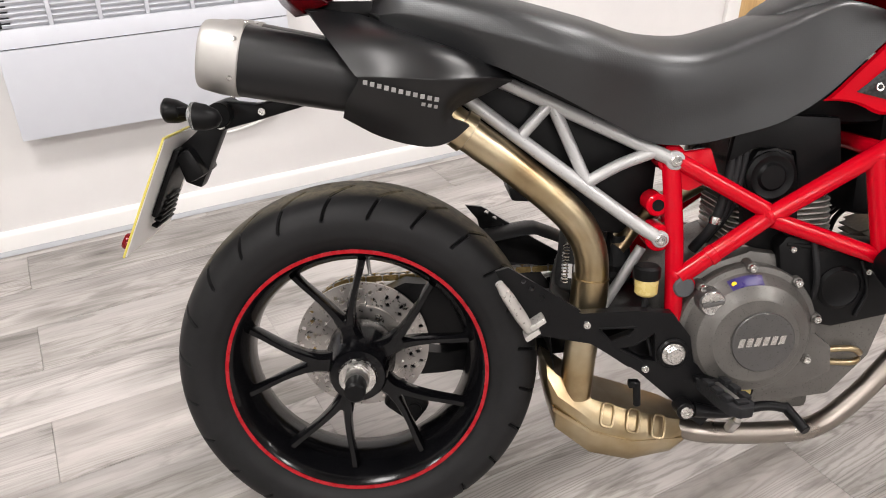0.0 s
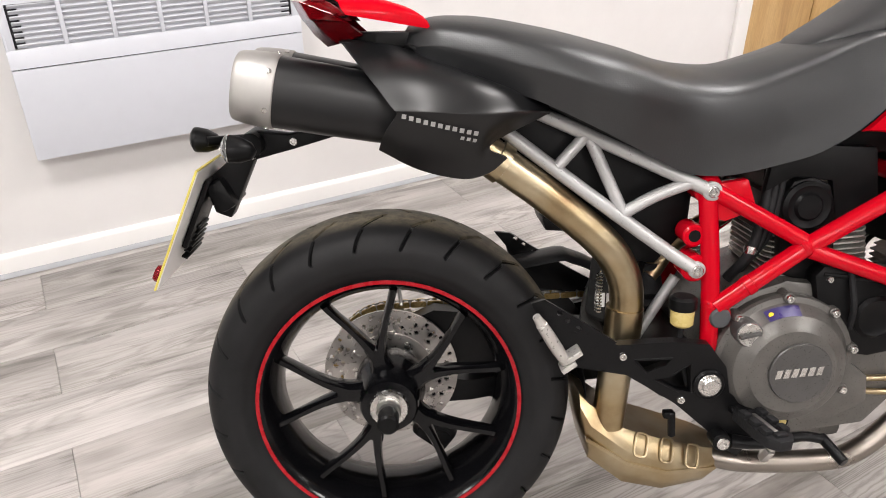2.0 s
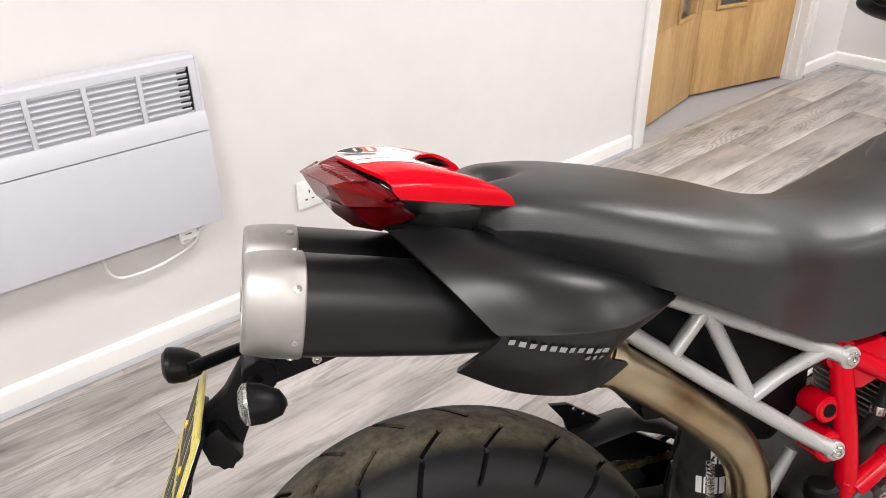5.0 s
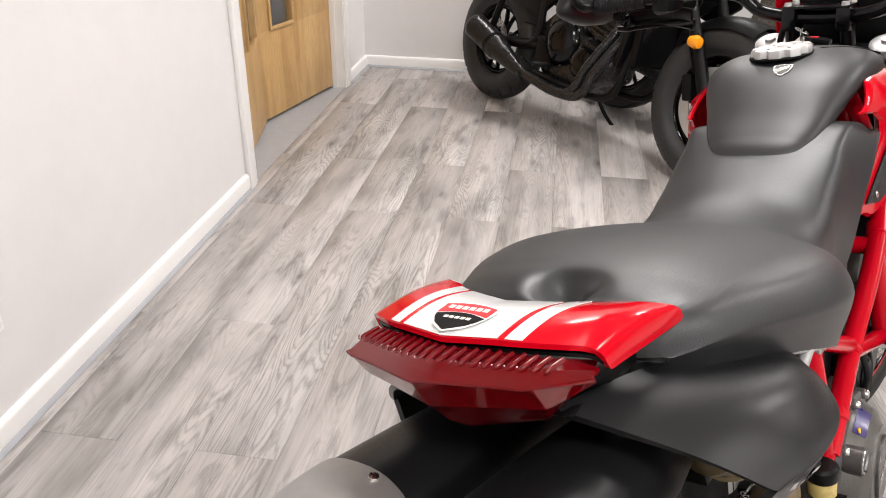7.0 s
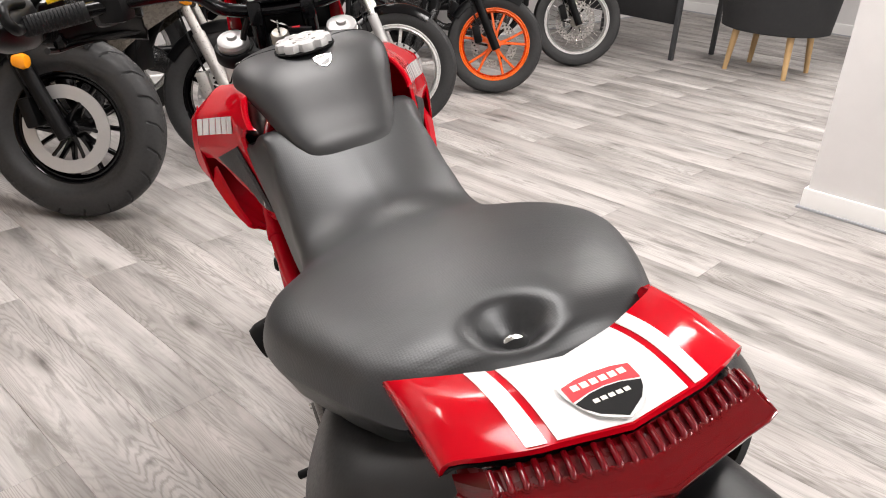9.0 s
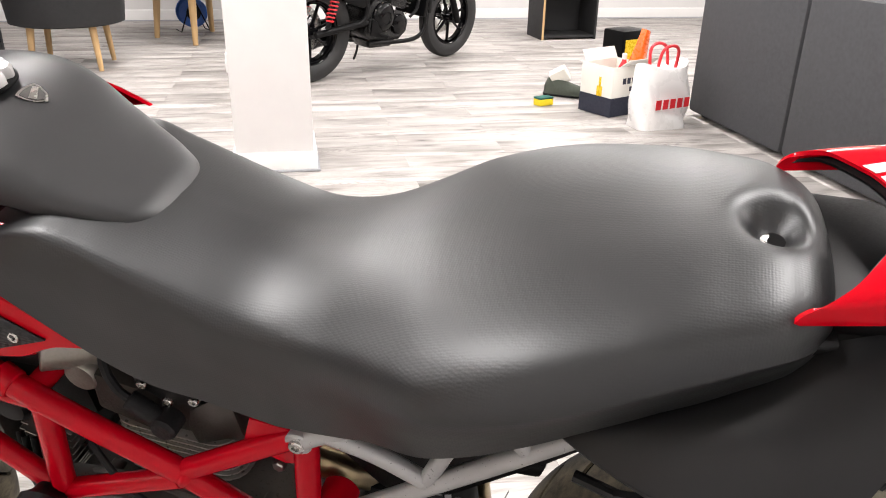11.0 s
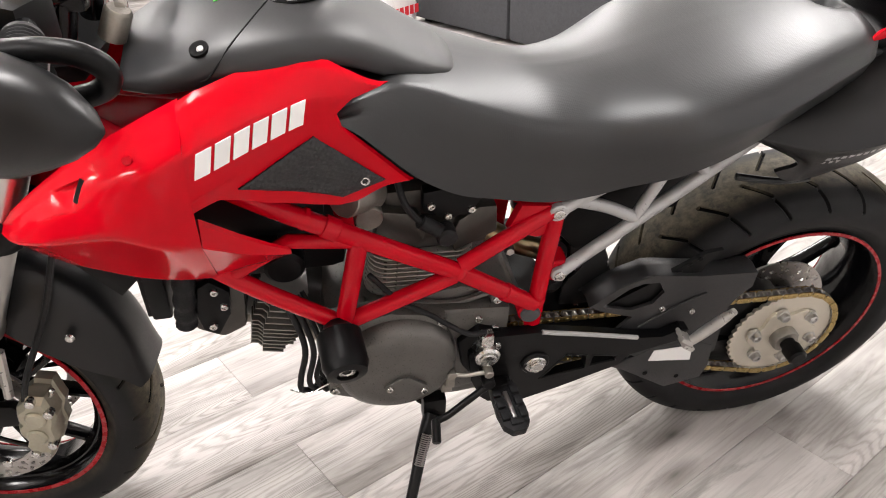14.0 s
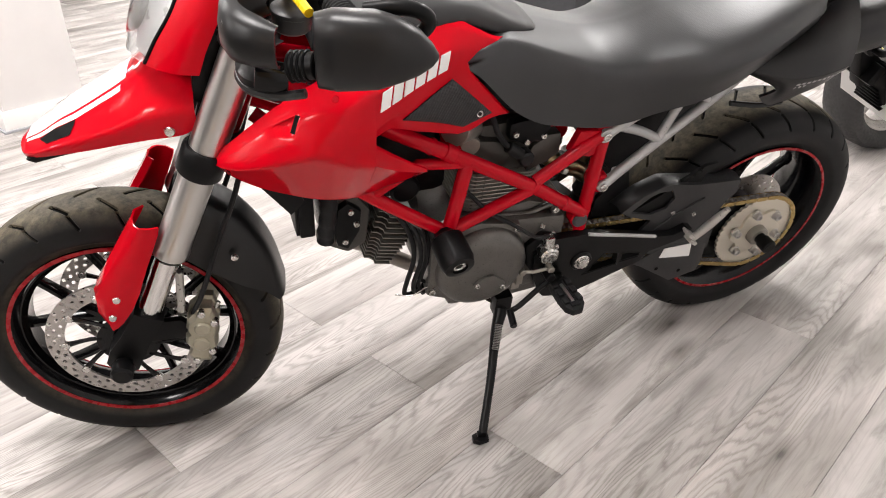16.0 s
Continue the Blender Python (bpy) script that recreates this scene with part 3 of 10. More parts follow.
def door_set():
    d = thing("door_1", "oak veneer double door standing ajar in a white frame", "door", kind="structure")
    x0, x1, h = DOOR
    for x in (x0, x1):
        s = 1 if x == x1 else -1
        part("jamb", box((x - s * 0.015, WALL_Y + 0.06, h / 2), (0.03, 0.14, h), 0.002), M_TRIM, d)
        part("architrave", box((x + s * 0.028, WALL_Y - 0.010, (h + 0.06) / 2), (0.062, 0.020, h + 0.06), 0.005), M_TRIM, d)
        part("stop", box((x - s * 0.037, WALL_Y + 0.05, h / 2), (0.014, 0.03, h), 0.002), M_TRIM, d)
    part("architrave", box(((x0 + x1) / 2, WALL_Y - 0.010, h + 0.030), (x1 - x0 + 0.01, 0.019, 0.060), 0.005), M_TRIM, d)
    part("jamb", box(((x0 + x1) / 2, WALL_Y + 0.06, h - 0.013), (x1 - x0 - 0.06, 0.138, 0.026), 0.002), M_TRIM, d)
    w = (x1 - x0 - 0.07) / 2
    # each leaf swings out into the corridor from its own jamb
    for hx, ang, s in ((x0 + 0.034, 11.5, 1), (x1 - 0.034, -12.5, -1)):
        m = pose(hx, WALL_Y + 0.085, 0, 0, 0, ang)
        bm = join(box((s * w / 2, 0, 0.225), (w, 0.044, 0.43), 0.002),
                  box((s * 0.20, 0, 1.224), (0.40, 0.044, 1.572), 0.002),
                  box((s * (w - 0.055), 0, 1.224), (0.11, 0.044, 1.572), 0.002),
                  box((s * (0.40 + w - 0.11) / 2, 0, 1.955), (w - 0.51, 0.043, 0.11), 0.001))
        leaf = part("leaf", moved(bm, pose(0, 0, 0.006)), M_OAK, d, "oak veneered door leaf with a narrow window")
        leaf.matrix_basis = m
        cx = s * (0.40 + w - 0.11) / 2
        gw = w - 0.51
        part("glazing_bead", join(box((cx, -0.026, 0.452), (gw + 0.03, 0.014, 0.018), 0.004), box((cx, -0.026, 1.895), (gw + 0.03, 0.014, 0.018), 0.004),
                                  box((cx - gw / 2 - 0.008, -0.026, 1.175), (0.018, 0.014, 1.43), 0.004), box((cx + gw / 2 + 0.008, -0.026, 1.175), (0.018, 0.014, 1.43), 0.004)), M_OAK, leaf)
        part("pane", box((cx, 0, 1.175), (gw, 0.006, 1.45), 0), M_GLASS, leaf)
        part("handle", join(rod((s * (w - 0.05), -0.02, 1.0), (s * (w - 0.05), -0.065, 1.0), 0.009), rod((s * (w - 0.05), -0.06, 1.0), (s * (w - 0.17), -0.06, 1.0), 0.009),
                            rod((s * (w - 0.05), -0.021, 1.0), (s * (w - 0.05), -0.029, 1.0), 0.026)), M_BOLT, leaf, "brushed steel lever handle")
    return d


door_set()
# corridor past the doors
solid("corridor_floor", box((3.1, WALL_Y + 0.12 + 0.9, -0.012), (3.6, 2.04, 0.022), 0), M_VINYL, "grey vinyl flooring of the corridor", "floor", kind="structure")
wall("wall_corridor", join(box((3.1, WALL_Y + 2.0, CEIL / 2), (3.6, 0.1, CEIL), 0), box((1.25, WALL_Y + 1.06, CEIL / 2), (0.1, 1.88, CEIL), 0), box((4.95, WALL_Y + 1.06, CEIL / 2), (0.1, 1.88, CEIL), 0)),
     "white painted corridor walls beyond the doors")
solid("ceiling_corridor", box((3.1, WALL_Y + 1.06, CEIL + 0.05), (3.8, 1.9, 0.1), 0), M_CEIL, "white corridor ceiling", "ceiling", kind="structure")


def heater():
    h = thing("panel_heater", "white enamelled electric panel heater with louvred top", "heater")
    x0, x1, z0, z1, y0, y1 = -0.433, 0.350, 0.360, 0.797, 1.310, 1.372
    part("back_case", box(((x0 + x1) / 2, y1 - 0.012, (z0 + z1) / 2), (x1 - x0 - 0.10, 0.062, z1 - z0 - 0.05), 0.006), M_HEATER, h)
    part("cable", tube([(0.04, 1.352, 0.375), (0.045, 1.360, 0.305), (0.07, 1.363, 0.270), (0.13, 1.363, 0.262), (0.21, 1.363, 0.272), (0.28, 1.360, 0.302), (0.30, 1.352, 0.375)], 0.0042, 8), M_TRIM, h, "white flex hanging below the heater")
    # front plate below the louvres, with its crease
    zc = 0.612
    part("front_panel", box(((x0 + x1) / 2, y0 + 0.010, (z0 + zc) / 2), (x1 - x0, 0.020, zc - z0 - 0.004), 0.003), M_HEATER, h)
    sec = [(y0 - 0.001, zc + 0.0015), (y0 + 0.002, zc + 0.030), (y0 + 0.010, zc + 0.046), (y0 + 0.010, z1 - 0.020), (y0 + 0.014, z1 - 0.004), (y0 + 0.020, z1), (y0 + 0.046, z1), (y0 + 0.046, z1 - 0.008), (y0 + 0.022, z1 - 0.010), (y0 + 0.020, zc + 0.0015)]
    # dark strip painted for the shade in the crease
    part("crease_shade", box(((x0 + x1) / 2, y0 + 0.012, zc), (x1 - x0 - 0.03, 0.012, 0.006), 0), M_GAPSHADE, h)
    n = 6
    w = (x1 - x0 - 0.046) / n
    # the louvre field is open between uprights
    lo, hi = zc + 0.048, z1 - 0.024
    part("lower_band", rings([[(x, *p) for p in [(y0 - 0.001, zc + 0.0015), (y0 + 0.002, zc + 0.032), (y0 + 0.010, lo), (y0 + 0.016, lo), (y0 + 0.020, zc + 0.0015)]] for x in (x0, x1)]), M_HEATER, h)
    part("top_band", rings([[(x, *p) for p in [(y0 + 0.010, hi), (y0 + 0.012, z1 - 0.006), (y0 + 0.018, z1), (y0 + 0.060, z1), (y0 + 0.060, z1 - 0.004), (y0 + 0.018, z1 - 0.006), (y0 + 0.016, hi)]] for x in (x0, x1)]), M_HEATER, h)
    for k in range(n + 1):
        ww = 0.023 if k in (0, n) else 0.011
        x = x0 + ww / 2 if k == 0 else x1 - ww / 2 if k == n else x0 + 0.023 + k * w
        part("upright", box((x, y0 + 0.013, (lo + hi) / 2), (ww, 0.006, hi - lo + 0.002), 0.001), M_HEATER, h)
    # dark sheet behind the louvres, in place of the shaded inside
    part("inside_shade", box(((x0 + x1) / 2, y0 + 0.030, (lo + hi) / 2), (x1 - x0 - 0.02, 0.004, hi - lo), 0), M_GAPSHADE, h)
    rowsn = 8
    pitch = (hi - lo) / rowsn
    slat = None
    for k in range(n):
        for j in range(rowsn):
            at = Matrix.Translation((x0 + 0.023 + (k + 0.5) * w, y0 + 0.016, lo + (j + 0.5) * pitch)) @ Matrix.Rotation(radians(38), 4, "X")
            if slat is None:
                slat = finish(box((0, 0, 0), (w - 0.012, 0.004, pitch * 0.86), 0.001, seg=1), "louvre", M_HEATER)
            part("louvre", slat, M_HEATER, h, at=at)
    for x in (x0, x1):
        part("side_cap", box((x + (0.003 if x < 0 else -0.003), y0 + 0.034, (z0 + z1) / 2), (0.006, 0.050, z1 - z0 - 0.004), 0.002), M_HEATER, h)
    part("thermostat", box((0.255, y0 + 0.035, z0 - 0.016), (0.05, 0.03, 0.034), 0.004), M_PLASTIC_W, h)
    part("rating_label", box((0.255, y0 + 0.0185, z0 - 0.016), (0.018, 0.001, 0.003), 0), M_BRASS, h)
    part("flex", tube([(0.235, y0 + 0.03, z0 - 0.03), (0.25, y0 + 0.035, z0 - 0.046), (0.31, y0 + 0.05, z0 - 0.02), (0.345, y0 + 0.055, z0 + 0.01), (0.352, y0 + 0.06, z0 + 0.05)], 0.0045, 8), M_PLASTIC_W, h, "white mains flex")
    for x in (-0.3, 0.2):
        part("wall_bracket", box((x, 1.383, 0.58), (0.04, 0.022, 0.3), 0.001), M_STEEL, h)
    return h


heater()


def socket(x, z, w, switch, m=None, label=""):
    s = thing("wall_socket", label, "socket", m or pose(x, WALL_Y, z))
    part("backplate", box((0, -0.005, 0), (w, 0.010, 0.086), 0.004), M_PLASTIC_W, s)
    for k in range(max(1, round(w / 0.075))):
        cx = (k - (round(w / 0.075) - 1) / 2) * 0.066
        part("rocker", box((cx + (0.018 if not switch else 0), -0.012, 0.022 if not switch else 0.0), (0.013, 0.006, 0.022), 0.002), M_PLASTIC_W, s)
        if not switch:
            # dark blocks on the closed plate paint the shade of pin holes
            for dx, dz, a, b in ((0, 0.012, 0.004, 0.009), (-0.011, -0.012, 0.008, 0.004), (0.011, -0.012, 0.008, 0.004)):
                part("pin_hole_shade", box((cx + dx, -0.0105, dz - 0.004), (a, 0.002, b), 0), M_GAPSHADE, s)
        else:
            part("fuse_carrier", box((cx, -0.0112, -0.022), (0.03, 0.004, 0.014), 0.001), M_PLASTIC_W, s)
    return s


socket(0.690, 0.312, 0.146, False, label="white double mains socket on the wall")
socket(0.826, 0.312, 0.086, True, label="white fused switch on the wall")


def pillar():
    x0, x1, y0, y1 = 0.462, 0.852, -3.24, -2.845
    p = thing("pillar", "square white boxed-in column with a skirting", "pillar", kind="structure")
    part("shaft", box(((x0 + x1) / 2, (y0 + y1) / 2, CEIL / 2), (x1 - x0 - 0.03, y1 - y0 - 0.03, CEIL), 0.003), M_WALL, p)
    part("plinth", box(((x0 + x1) / 2, (y0 + y1) / 2, 0.047), (x1 - x0, y1 - y0, 0.092), 0.006), M_TRIM, p)
    part("shoe", box(((x0 + x1) / 2, (y0 + y1) / 2, 0.006), (x1 - x0 + 0.022, y1 - y0 + 0.022, 0.010), 0.002), M_VINYL, p)
    return p


pillar()
socket(0, 0, 0.086, True, m=pose(0.838, -2.95, 0.50, 0, 0, 90), label="white surface-mounted switch box on the pillar")


def light_panel(x, y):
    p = thing("ceiling_light", "square white ceiling light panel, lit", "ceiling light", pose(x, y, CEIL), group="ceiling light panels")
    for a, b, c, d in ((0, 0.305, 0.63, 0.02), (0, -0.305, 0.63, 0.02), (0.305, 0, 0.02, 0.59), (-0.305, 0, 0.02, 0.59)):
        part("frame", box((a, b, -0.008), (c, d, 0.016), 0.002), M_TRIM, p)
    part("diffuser", box((0, 0, -0.006), (0.59, 0.59, 0.008), 0), M_PANEL, p)
    return p


lp = light_panel(*PANELS[0])
for q in PANELS[1:]:
    copy_thing(lp, pose(*q, CEIL))

# ---- the red motorcycle, built upright: x ahead from the rear axle, y to its left ----
LEAN, HEADING = -13.849, -26.914
bike = thing("motorcycle", "red and black naked motorcycle leaning on its side stand", "motorcycle", pose(0, 0, 0.0022, LEAN, 0, HEADING))
AXLE = Vector((0, 0, 0.315))


def groove_depth(s, y, marks):
    d = 0.0
    for s0, y0, s1, y1, w in marks:
        vx, vy = s1 - s0, y1 - y0
        k = max(0.0, min(1.0, ((s - s0) * vx + (y - y0) * vy) / (vx * vx + vy * vy)))
        q = math.hypot(s - s0 - k * vx, y - y0 - k * vy)
        if q < w:
            d = max(d, 1 - (q / w) ** 4)
    return d


def tyre_mesh(R, hw, rr, ry, n=1000, m=132, count=24, depth=0.006):
    """A tyre about the y axis: carcass section swept round, with slanted grooves cut in its crown."""
    half = [(rr, ry), (rr + 0.012, ry + 0.006), (R * 0.30 + rr * 0.70, hw * 0.99), (R * 0.58 + rr * 0.42, hw), (R * 0.80 + rr * 0.20, hw * 0.86), (R * 0.925 + rr * 0.075, hw * 0.62), (R * 0.982 + rr * 0.018, hw * 0.33), (R, 0)]
    sec = spline([(a, b) for a, b in half] + [(a, -b) for a, b in half[-2::-1]], 6)
    pts = np.array([np.array(p) for p in sec])
    L = np.concatenate([[0], np.cumsum(np.linalg.norm(np.diff(pts, axis=0), axis=1))])
    u = np.linspace(0, L[-1], m)
    pr = np.stack([np.interp(u, L, pts[:, 0]), np.interp(u, L, pts[:, 1])], 1)
    tg = np.gradient(pr, axis=0)
    nr = np.stack([-tg[:, 1], tg[:, 0]], 1)
    nr /= np.linalg.norm(nr, axis=1)[:, None]
    lat = u - L[-1] / 2
    period = 2 * math.pi * R / count
    S = hw * 1.42
    marks = []
    for k in (-1, 0, 1):
        o = k * period
        for sg, sh in ((1, 0.0), (-1, 0.5 * period)):
            marks.append((o + sh, sg * 0.10 * S, o + sh + 0.034, sg * 0.42 * S, 0.0036))
            marks.append((o + sh + 0.036, sg * 0.50 * S, o + sh + 0.052, sg * 0.80 * S, 0.0030))
    verts, cut = [], []
    skew = np.interp(np.abs(lat), (0.10 * S, 0.42 * S, 0.50 * S, 0.80 * S), (0.0, 0.034, 0.036, 0.052))
    for i in range(n):
        for j in range(m):
            a = 2 * math.pi * i / n + skew[j] / R
            s = (a * R) % period
            dp = depth * groove_depth(s, lat[j], marks) if abs(lat[j]) < S * 0.9 else 0
            r, y = pr[j] - np.sign(nr[m // 2][0]) * nr[j] * dp
            verts.append((r * math.cos(a), y, r * math.sin(a)))
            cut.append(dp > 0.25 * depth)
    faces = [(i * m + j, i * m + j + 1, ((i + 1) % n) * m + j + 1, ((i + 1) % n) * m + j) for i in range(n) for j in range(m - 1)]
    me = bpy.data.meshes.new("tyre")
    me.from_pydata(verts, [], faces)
    # faces inside a groove take the second, darker material: shade put into colour
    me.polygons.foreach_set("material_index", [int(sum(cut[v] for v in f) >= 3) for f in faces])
    bm = bmesh.new()
    bm.from_mesh(me)
    bpy.data.meshes.remove(me)
    return bm


def ring(r0, r1, y0, y1, seg=96):
    return lathe([(r0, y0), (r1, y0), (r1, y1), (r0, y1)], seg=seg, loop=True)


def spoke(angle, r0, r1, w0, w1, t0, t1, y=0.0, lean=0.0, y1=None, swing=0.0):
    """One cast arm from the hub to the rim, waisted, of rounded section. swing: degrees by which its root is turned."""
    secs = []
    for k in range(7):
        f = k / 6
        r = r0 + (r1 - r0) * f
        a = angle + swing * (1 - f) ** 1.4
        w = (w0 + (w1 - w0) * f) * (1 - 0.25 * math.sin(math.pi * f))
        t = t0 + (t1 - t0) * f
        yc = y + ((y1 if y1 is not None else y) - y) * f
        d = Vector((math.cos(radians(a)), 0, math.sin(radians(a))))
        e = Vector((-d.z, 0, d.x))
        secs.append([d * r + e * (w * cx) + Vector((0, yc + t * cy, 0)) for cx, cy in ((-0.5, -0.25), (-0.3, -0.5), (0.3, -0.5), (0.5, -0.25), (0.5, 0.25), (0.3, 0.5), (-0.3, 0.5), (-0.5, 0.25))])
    return rings(secs)


def drilled_disc(R, r, y, t, holes, rows=((0.93, 0.0), (0.84, 0.5), (0.74, 0.25)), hole=0.0042):
    """A brake disc: holes pierced through a flat ring by leaving cells out of a fine polar grid."""
    bm = bmesh.new()
    n, m = holes * 12, 26
    keep = lambda a, q: all(math.hypot((((a / (2 * math.pi) * holes - off + 0.5) % 1) - 0.5) * 2 * math.pi * q / holes, q - R * rf) > hole for rf, off in rows)
    V = {}

    def vert(i, j, yy):
        k = (i % n, j, yy)
        if k not in V:
            a = 2 * math.pi * (i % n) / n
            q = r + (R - r) * j / m
            V[k] = bm.verts.new((q * math.cos(a), yy, q * math.sin(a)))
        return V[k]
    on = np.array([[keep(2 * math.pi * (i + 0.5) / n, r + (R - r) * (j + 0.5) / m) for j in range(m)] for i in range(n)])
    for i in range(n):
        for j in range(m):
            if not on[i, j]:
                continue
            for yy in (y, y + t):
                bm.faces.new((vert(i, j, yy), vert(i + 1, j, yy), vert(i + 1, j + 1, yy), vert(i, j + 1, yy)))
            if j == m - 1 or not on[i, j + 1]:
                bm.faces.new((vert(i, j + 1, y), vert(i + 1, j + 1, y), vert(i + 1, j + 1, y + t), vert(i, j + 1, y + t)))
            if j == 0 or not on[i, j - 1]:
                bm.faces.new((vert(i, j, y), vert(i + 1, j, y), vert(i + 1, j, y + t), vert(i, j, y + t)))
            if not on[(i + 1) % n, j]:
                bm.faces.new((vert(i + 1, j, y), vert(i + 1, j + 1, y), vert(i + 1, j + 1, y + t), vert(i + 1, j, y + t)))
            if not on[i - 1, j]:
                bm.faces.new((vert(i, j, y), vert(i, j + 1, y), vert(i, j + 1, y + t), vert(i, j, y + t)))
    return bm


def rim_profile(rr, ry, well):
    return [(rr + 0.002, ry), (rr - 0.004, ry + 0.001), (rr - 0.010, ry - 0.004), (rr - 0.016, ry - 0.016), (well + 0.006, ry - 0.034), (well, 0.02), (well, -0.02), (well + 0.006, -ry + 0.034), (rr - 0.016, -ry + 0.016),
            (rr - 0.010, -ry + 0.004), (rr - 0.004, -ry - 0.001), (rr + 0.002, -ry), (rr - 0.002, -ry + 0.012), (well + 0.010, -0.03), (well + 0.010, 0.03), (rr - 0.002, ry - 0.012)]


def bolt(p, d, r=0.006, h=0.005, mat=None, parent=None, name="bolt"):
    """A socket-head bolt with its recess."""
    p, d = Vector(p), Vector(d).normalized()
    bm = lathe([(r * 0.45, h * 0.35), (r * 0.5, h), (r * 0.85, h), (r, h * 0.75), (r, -0.004)], p, d, 14, caps=True)
    return part(name, bm, mat or M_BOLT, parent or bike)


# rear wheel: ten arms in five pairs
rw = part("rear_wheel", lathe(rim_profile(0.222, 0.079, 0.190), seg=96, loop=True), M_GLOSS, bike, "black cast rear wheel with a red rim stripe", at=Matrix.Translation(AXLE))
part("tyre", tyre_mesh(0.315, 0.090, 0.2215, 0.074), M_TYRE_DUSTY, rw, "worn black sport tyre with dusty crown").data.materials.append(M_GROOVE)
for s in (-1, 1):
    part("rim_stripe", ring(0.2172, 0.2235, s * 0.0805, s * 0.0822), M_RIMRED, rw, "red rim stripe")
for k in range(5):
    for sw in (-17.5, 17.5):
        part("spoke", spoke(104 + 72 * k + sw, 0.074, 0.197, 0.021, 0.014, 0.036, 0.026, y=-0.032, y1=-0.042, swing=-sw * 0.80), M_GLOSS, rw)
    part("spoke_root", spoke(104 + 72 * k, 0.040, 0.090, 0.050, 0.040, 0.042, 0.034, y=-0.030, y1=-0.033), M_GLOSS, rw)
part("hub", lathe([(0.030, -0.088), (0.046, -0.086), (0.050, -0.078), (0.052, -0.040), (0.062, -0.020), (0.062, 0.02), (0.045, 0.05), (0.045, 0.09)], seg=48), M_GLOSS, rw)
part("axle_ring", lathe([(0.018, -0.0945), (0.031, -0.0945), (0.033, -0.091), (0.033, -0.084)], seg=40), M_BOLT, rw, "bright axle nut ring")
part("axle_nut", lathe([(0.010, -0.108), (0.019, -0.108), (0.021, -0.105), (0.021, -0.093)], seg=12), M_STEEL, rw)
part("axle_slider", lathe([(0.006, -0.150), (0.014, -0.150), (0.0175, -0.146), (0.0175, -0.118), (0.014, -0.116), (0.014, -0.100)], seg=28), M_BLACK, rw, "black plastic axle slider")
part("brake_disc", drilled_disc(0.1225, 0.074, 0.046, 0.0045, 20), M_DISC, rw, "drilled steel brake disc")
part("disc_carrier", join(ring(0.050, 0.078, 0.043, 0.049, 60), *[spoke(30 + 60 * k, 0.04, 0.082, 0.02, 0.016, 0.006, 0.006, y=0.046) for k in range(6)]), M_DISC, rw)
for k in range(6):
    a = radians(60 * k)
    part("disc_bolt", rod((0.062 * math.cos(a), 0.040, 0.062 * math.sin(a)), (0.062 * math.cos(a), 0.0425, 0.062 * math.sin(a)), 0.007, seg=12), M_BOLT, rw)
part("rear_caliper", join(box((0.078, 0.050, -0.118), (0.075, 0.052, 0.052), 0.012, m=Matrix.Rotation(radians(38), 4, "Y")), rod((0.060, 0.020, -0.110), (0.060, 0.030, -0.110), 0.015), rod((0.092, 0.020, -0.126), (0.092, 0.030, -0.126), 0.015)), M_BLACK, rw, "black rear brake caliper")
part("valve", rod((0.02, -0.03, 0.192), (0.025, -0.045, 0.165), 0.0035, 0.003, 8), M_STEEL, rw)


def sprocket(R, teeth, y, t):
    out = []
    for i in range(teeth * 4):
        a = 2 * math.pi * i / (teeth * 4)
        q = R + (0.0032, 0.0012, -0.0022, 0.0012)[i % 4]
        out.append((q * math.cos(a), q * math.sin(a)))
    return plate(out, y, y + t, 0)


part("sprocket", sprocket(0.1025, 41, 0.110, 0.007), M_SPROCKET, rw, "worn steel rear sprocket")
star = []
for i in range(72):
    a = 2 * math.pi * i / 72
    q = 0.064 + 0.008 * math.cos(6 * a)
    star.append((q * math.cos(a), q * math.sin(a)))
part("sprocket_carrier", plate(star, 0.1165, 0.124, 0.0015), M_SPROCKET, rw)
for k in range(6):
    a = radians(60 * k + 12)
    part("sprocket_bolt", lathe([(0.003, 0.131), (0.0055, 0.133), (0.0060, 0.137), (0.0085, 0.137), (0.0098, 0.134), (0.0098, 0.127), (0.0125, 0.126), (0.0125, 0.120)], (0.064 * math.cos(a), 0, 0.064 * math.sin(a)), (0, 1, 0), 12), M_STEEL, rw)
part("axle_nut", lathe([(0.012, 0.143), (0.024, 0.142), (0.027, 0.138), (0.027, 0.118)], seg=12), M_ALLOY, rw)
part("axle_slider", lathe([(0.006, 0.185), (0.014, 0.185), (0.018, 0.181), (0.018, 0.156), (0.0145, 0.154), (0.0145, 0.130)], seg=28), M_BLACK, rw, "black plastic axle slider")

# chain: links round the sprocket and along both runs
C0, C1, R0, R1 = Vector((0, 0, 0.315)), Vector((0.545, 0, 0.4065)), 0.1075, 0.040


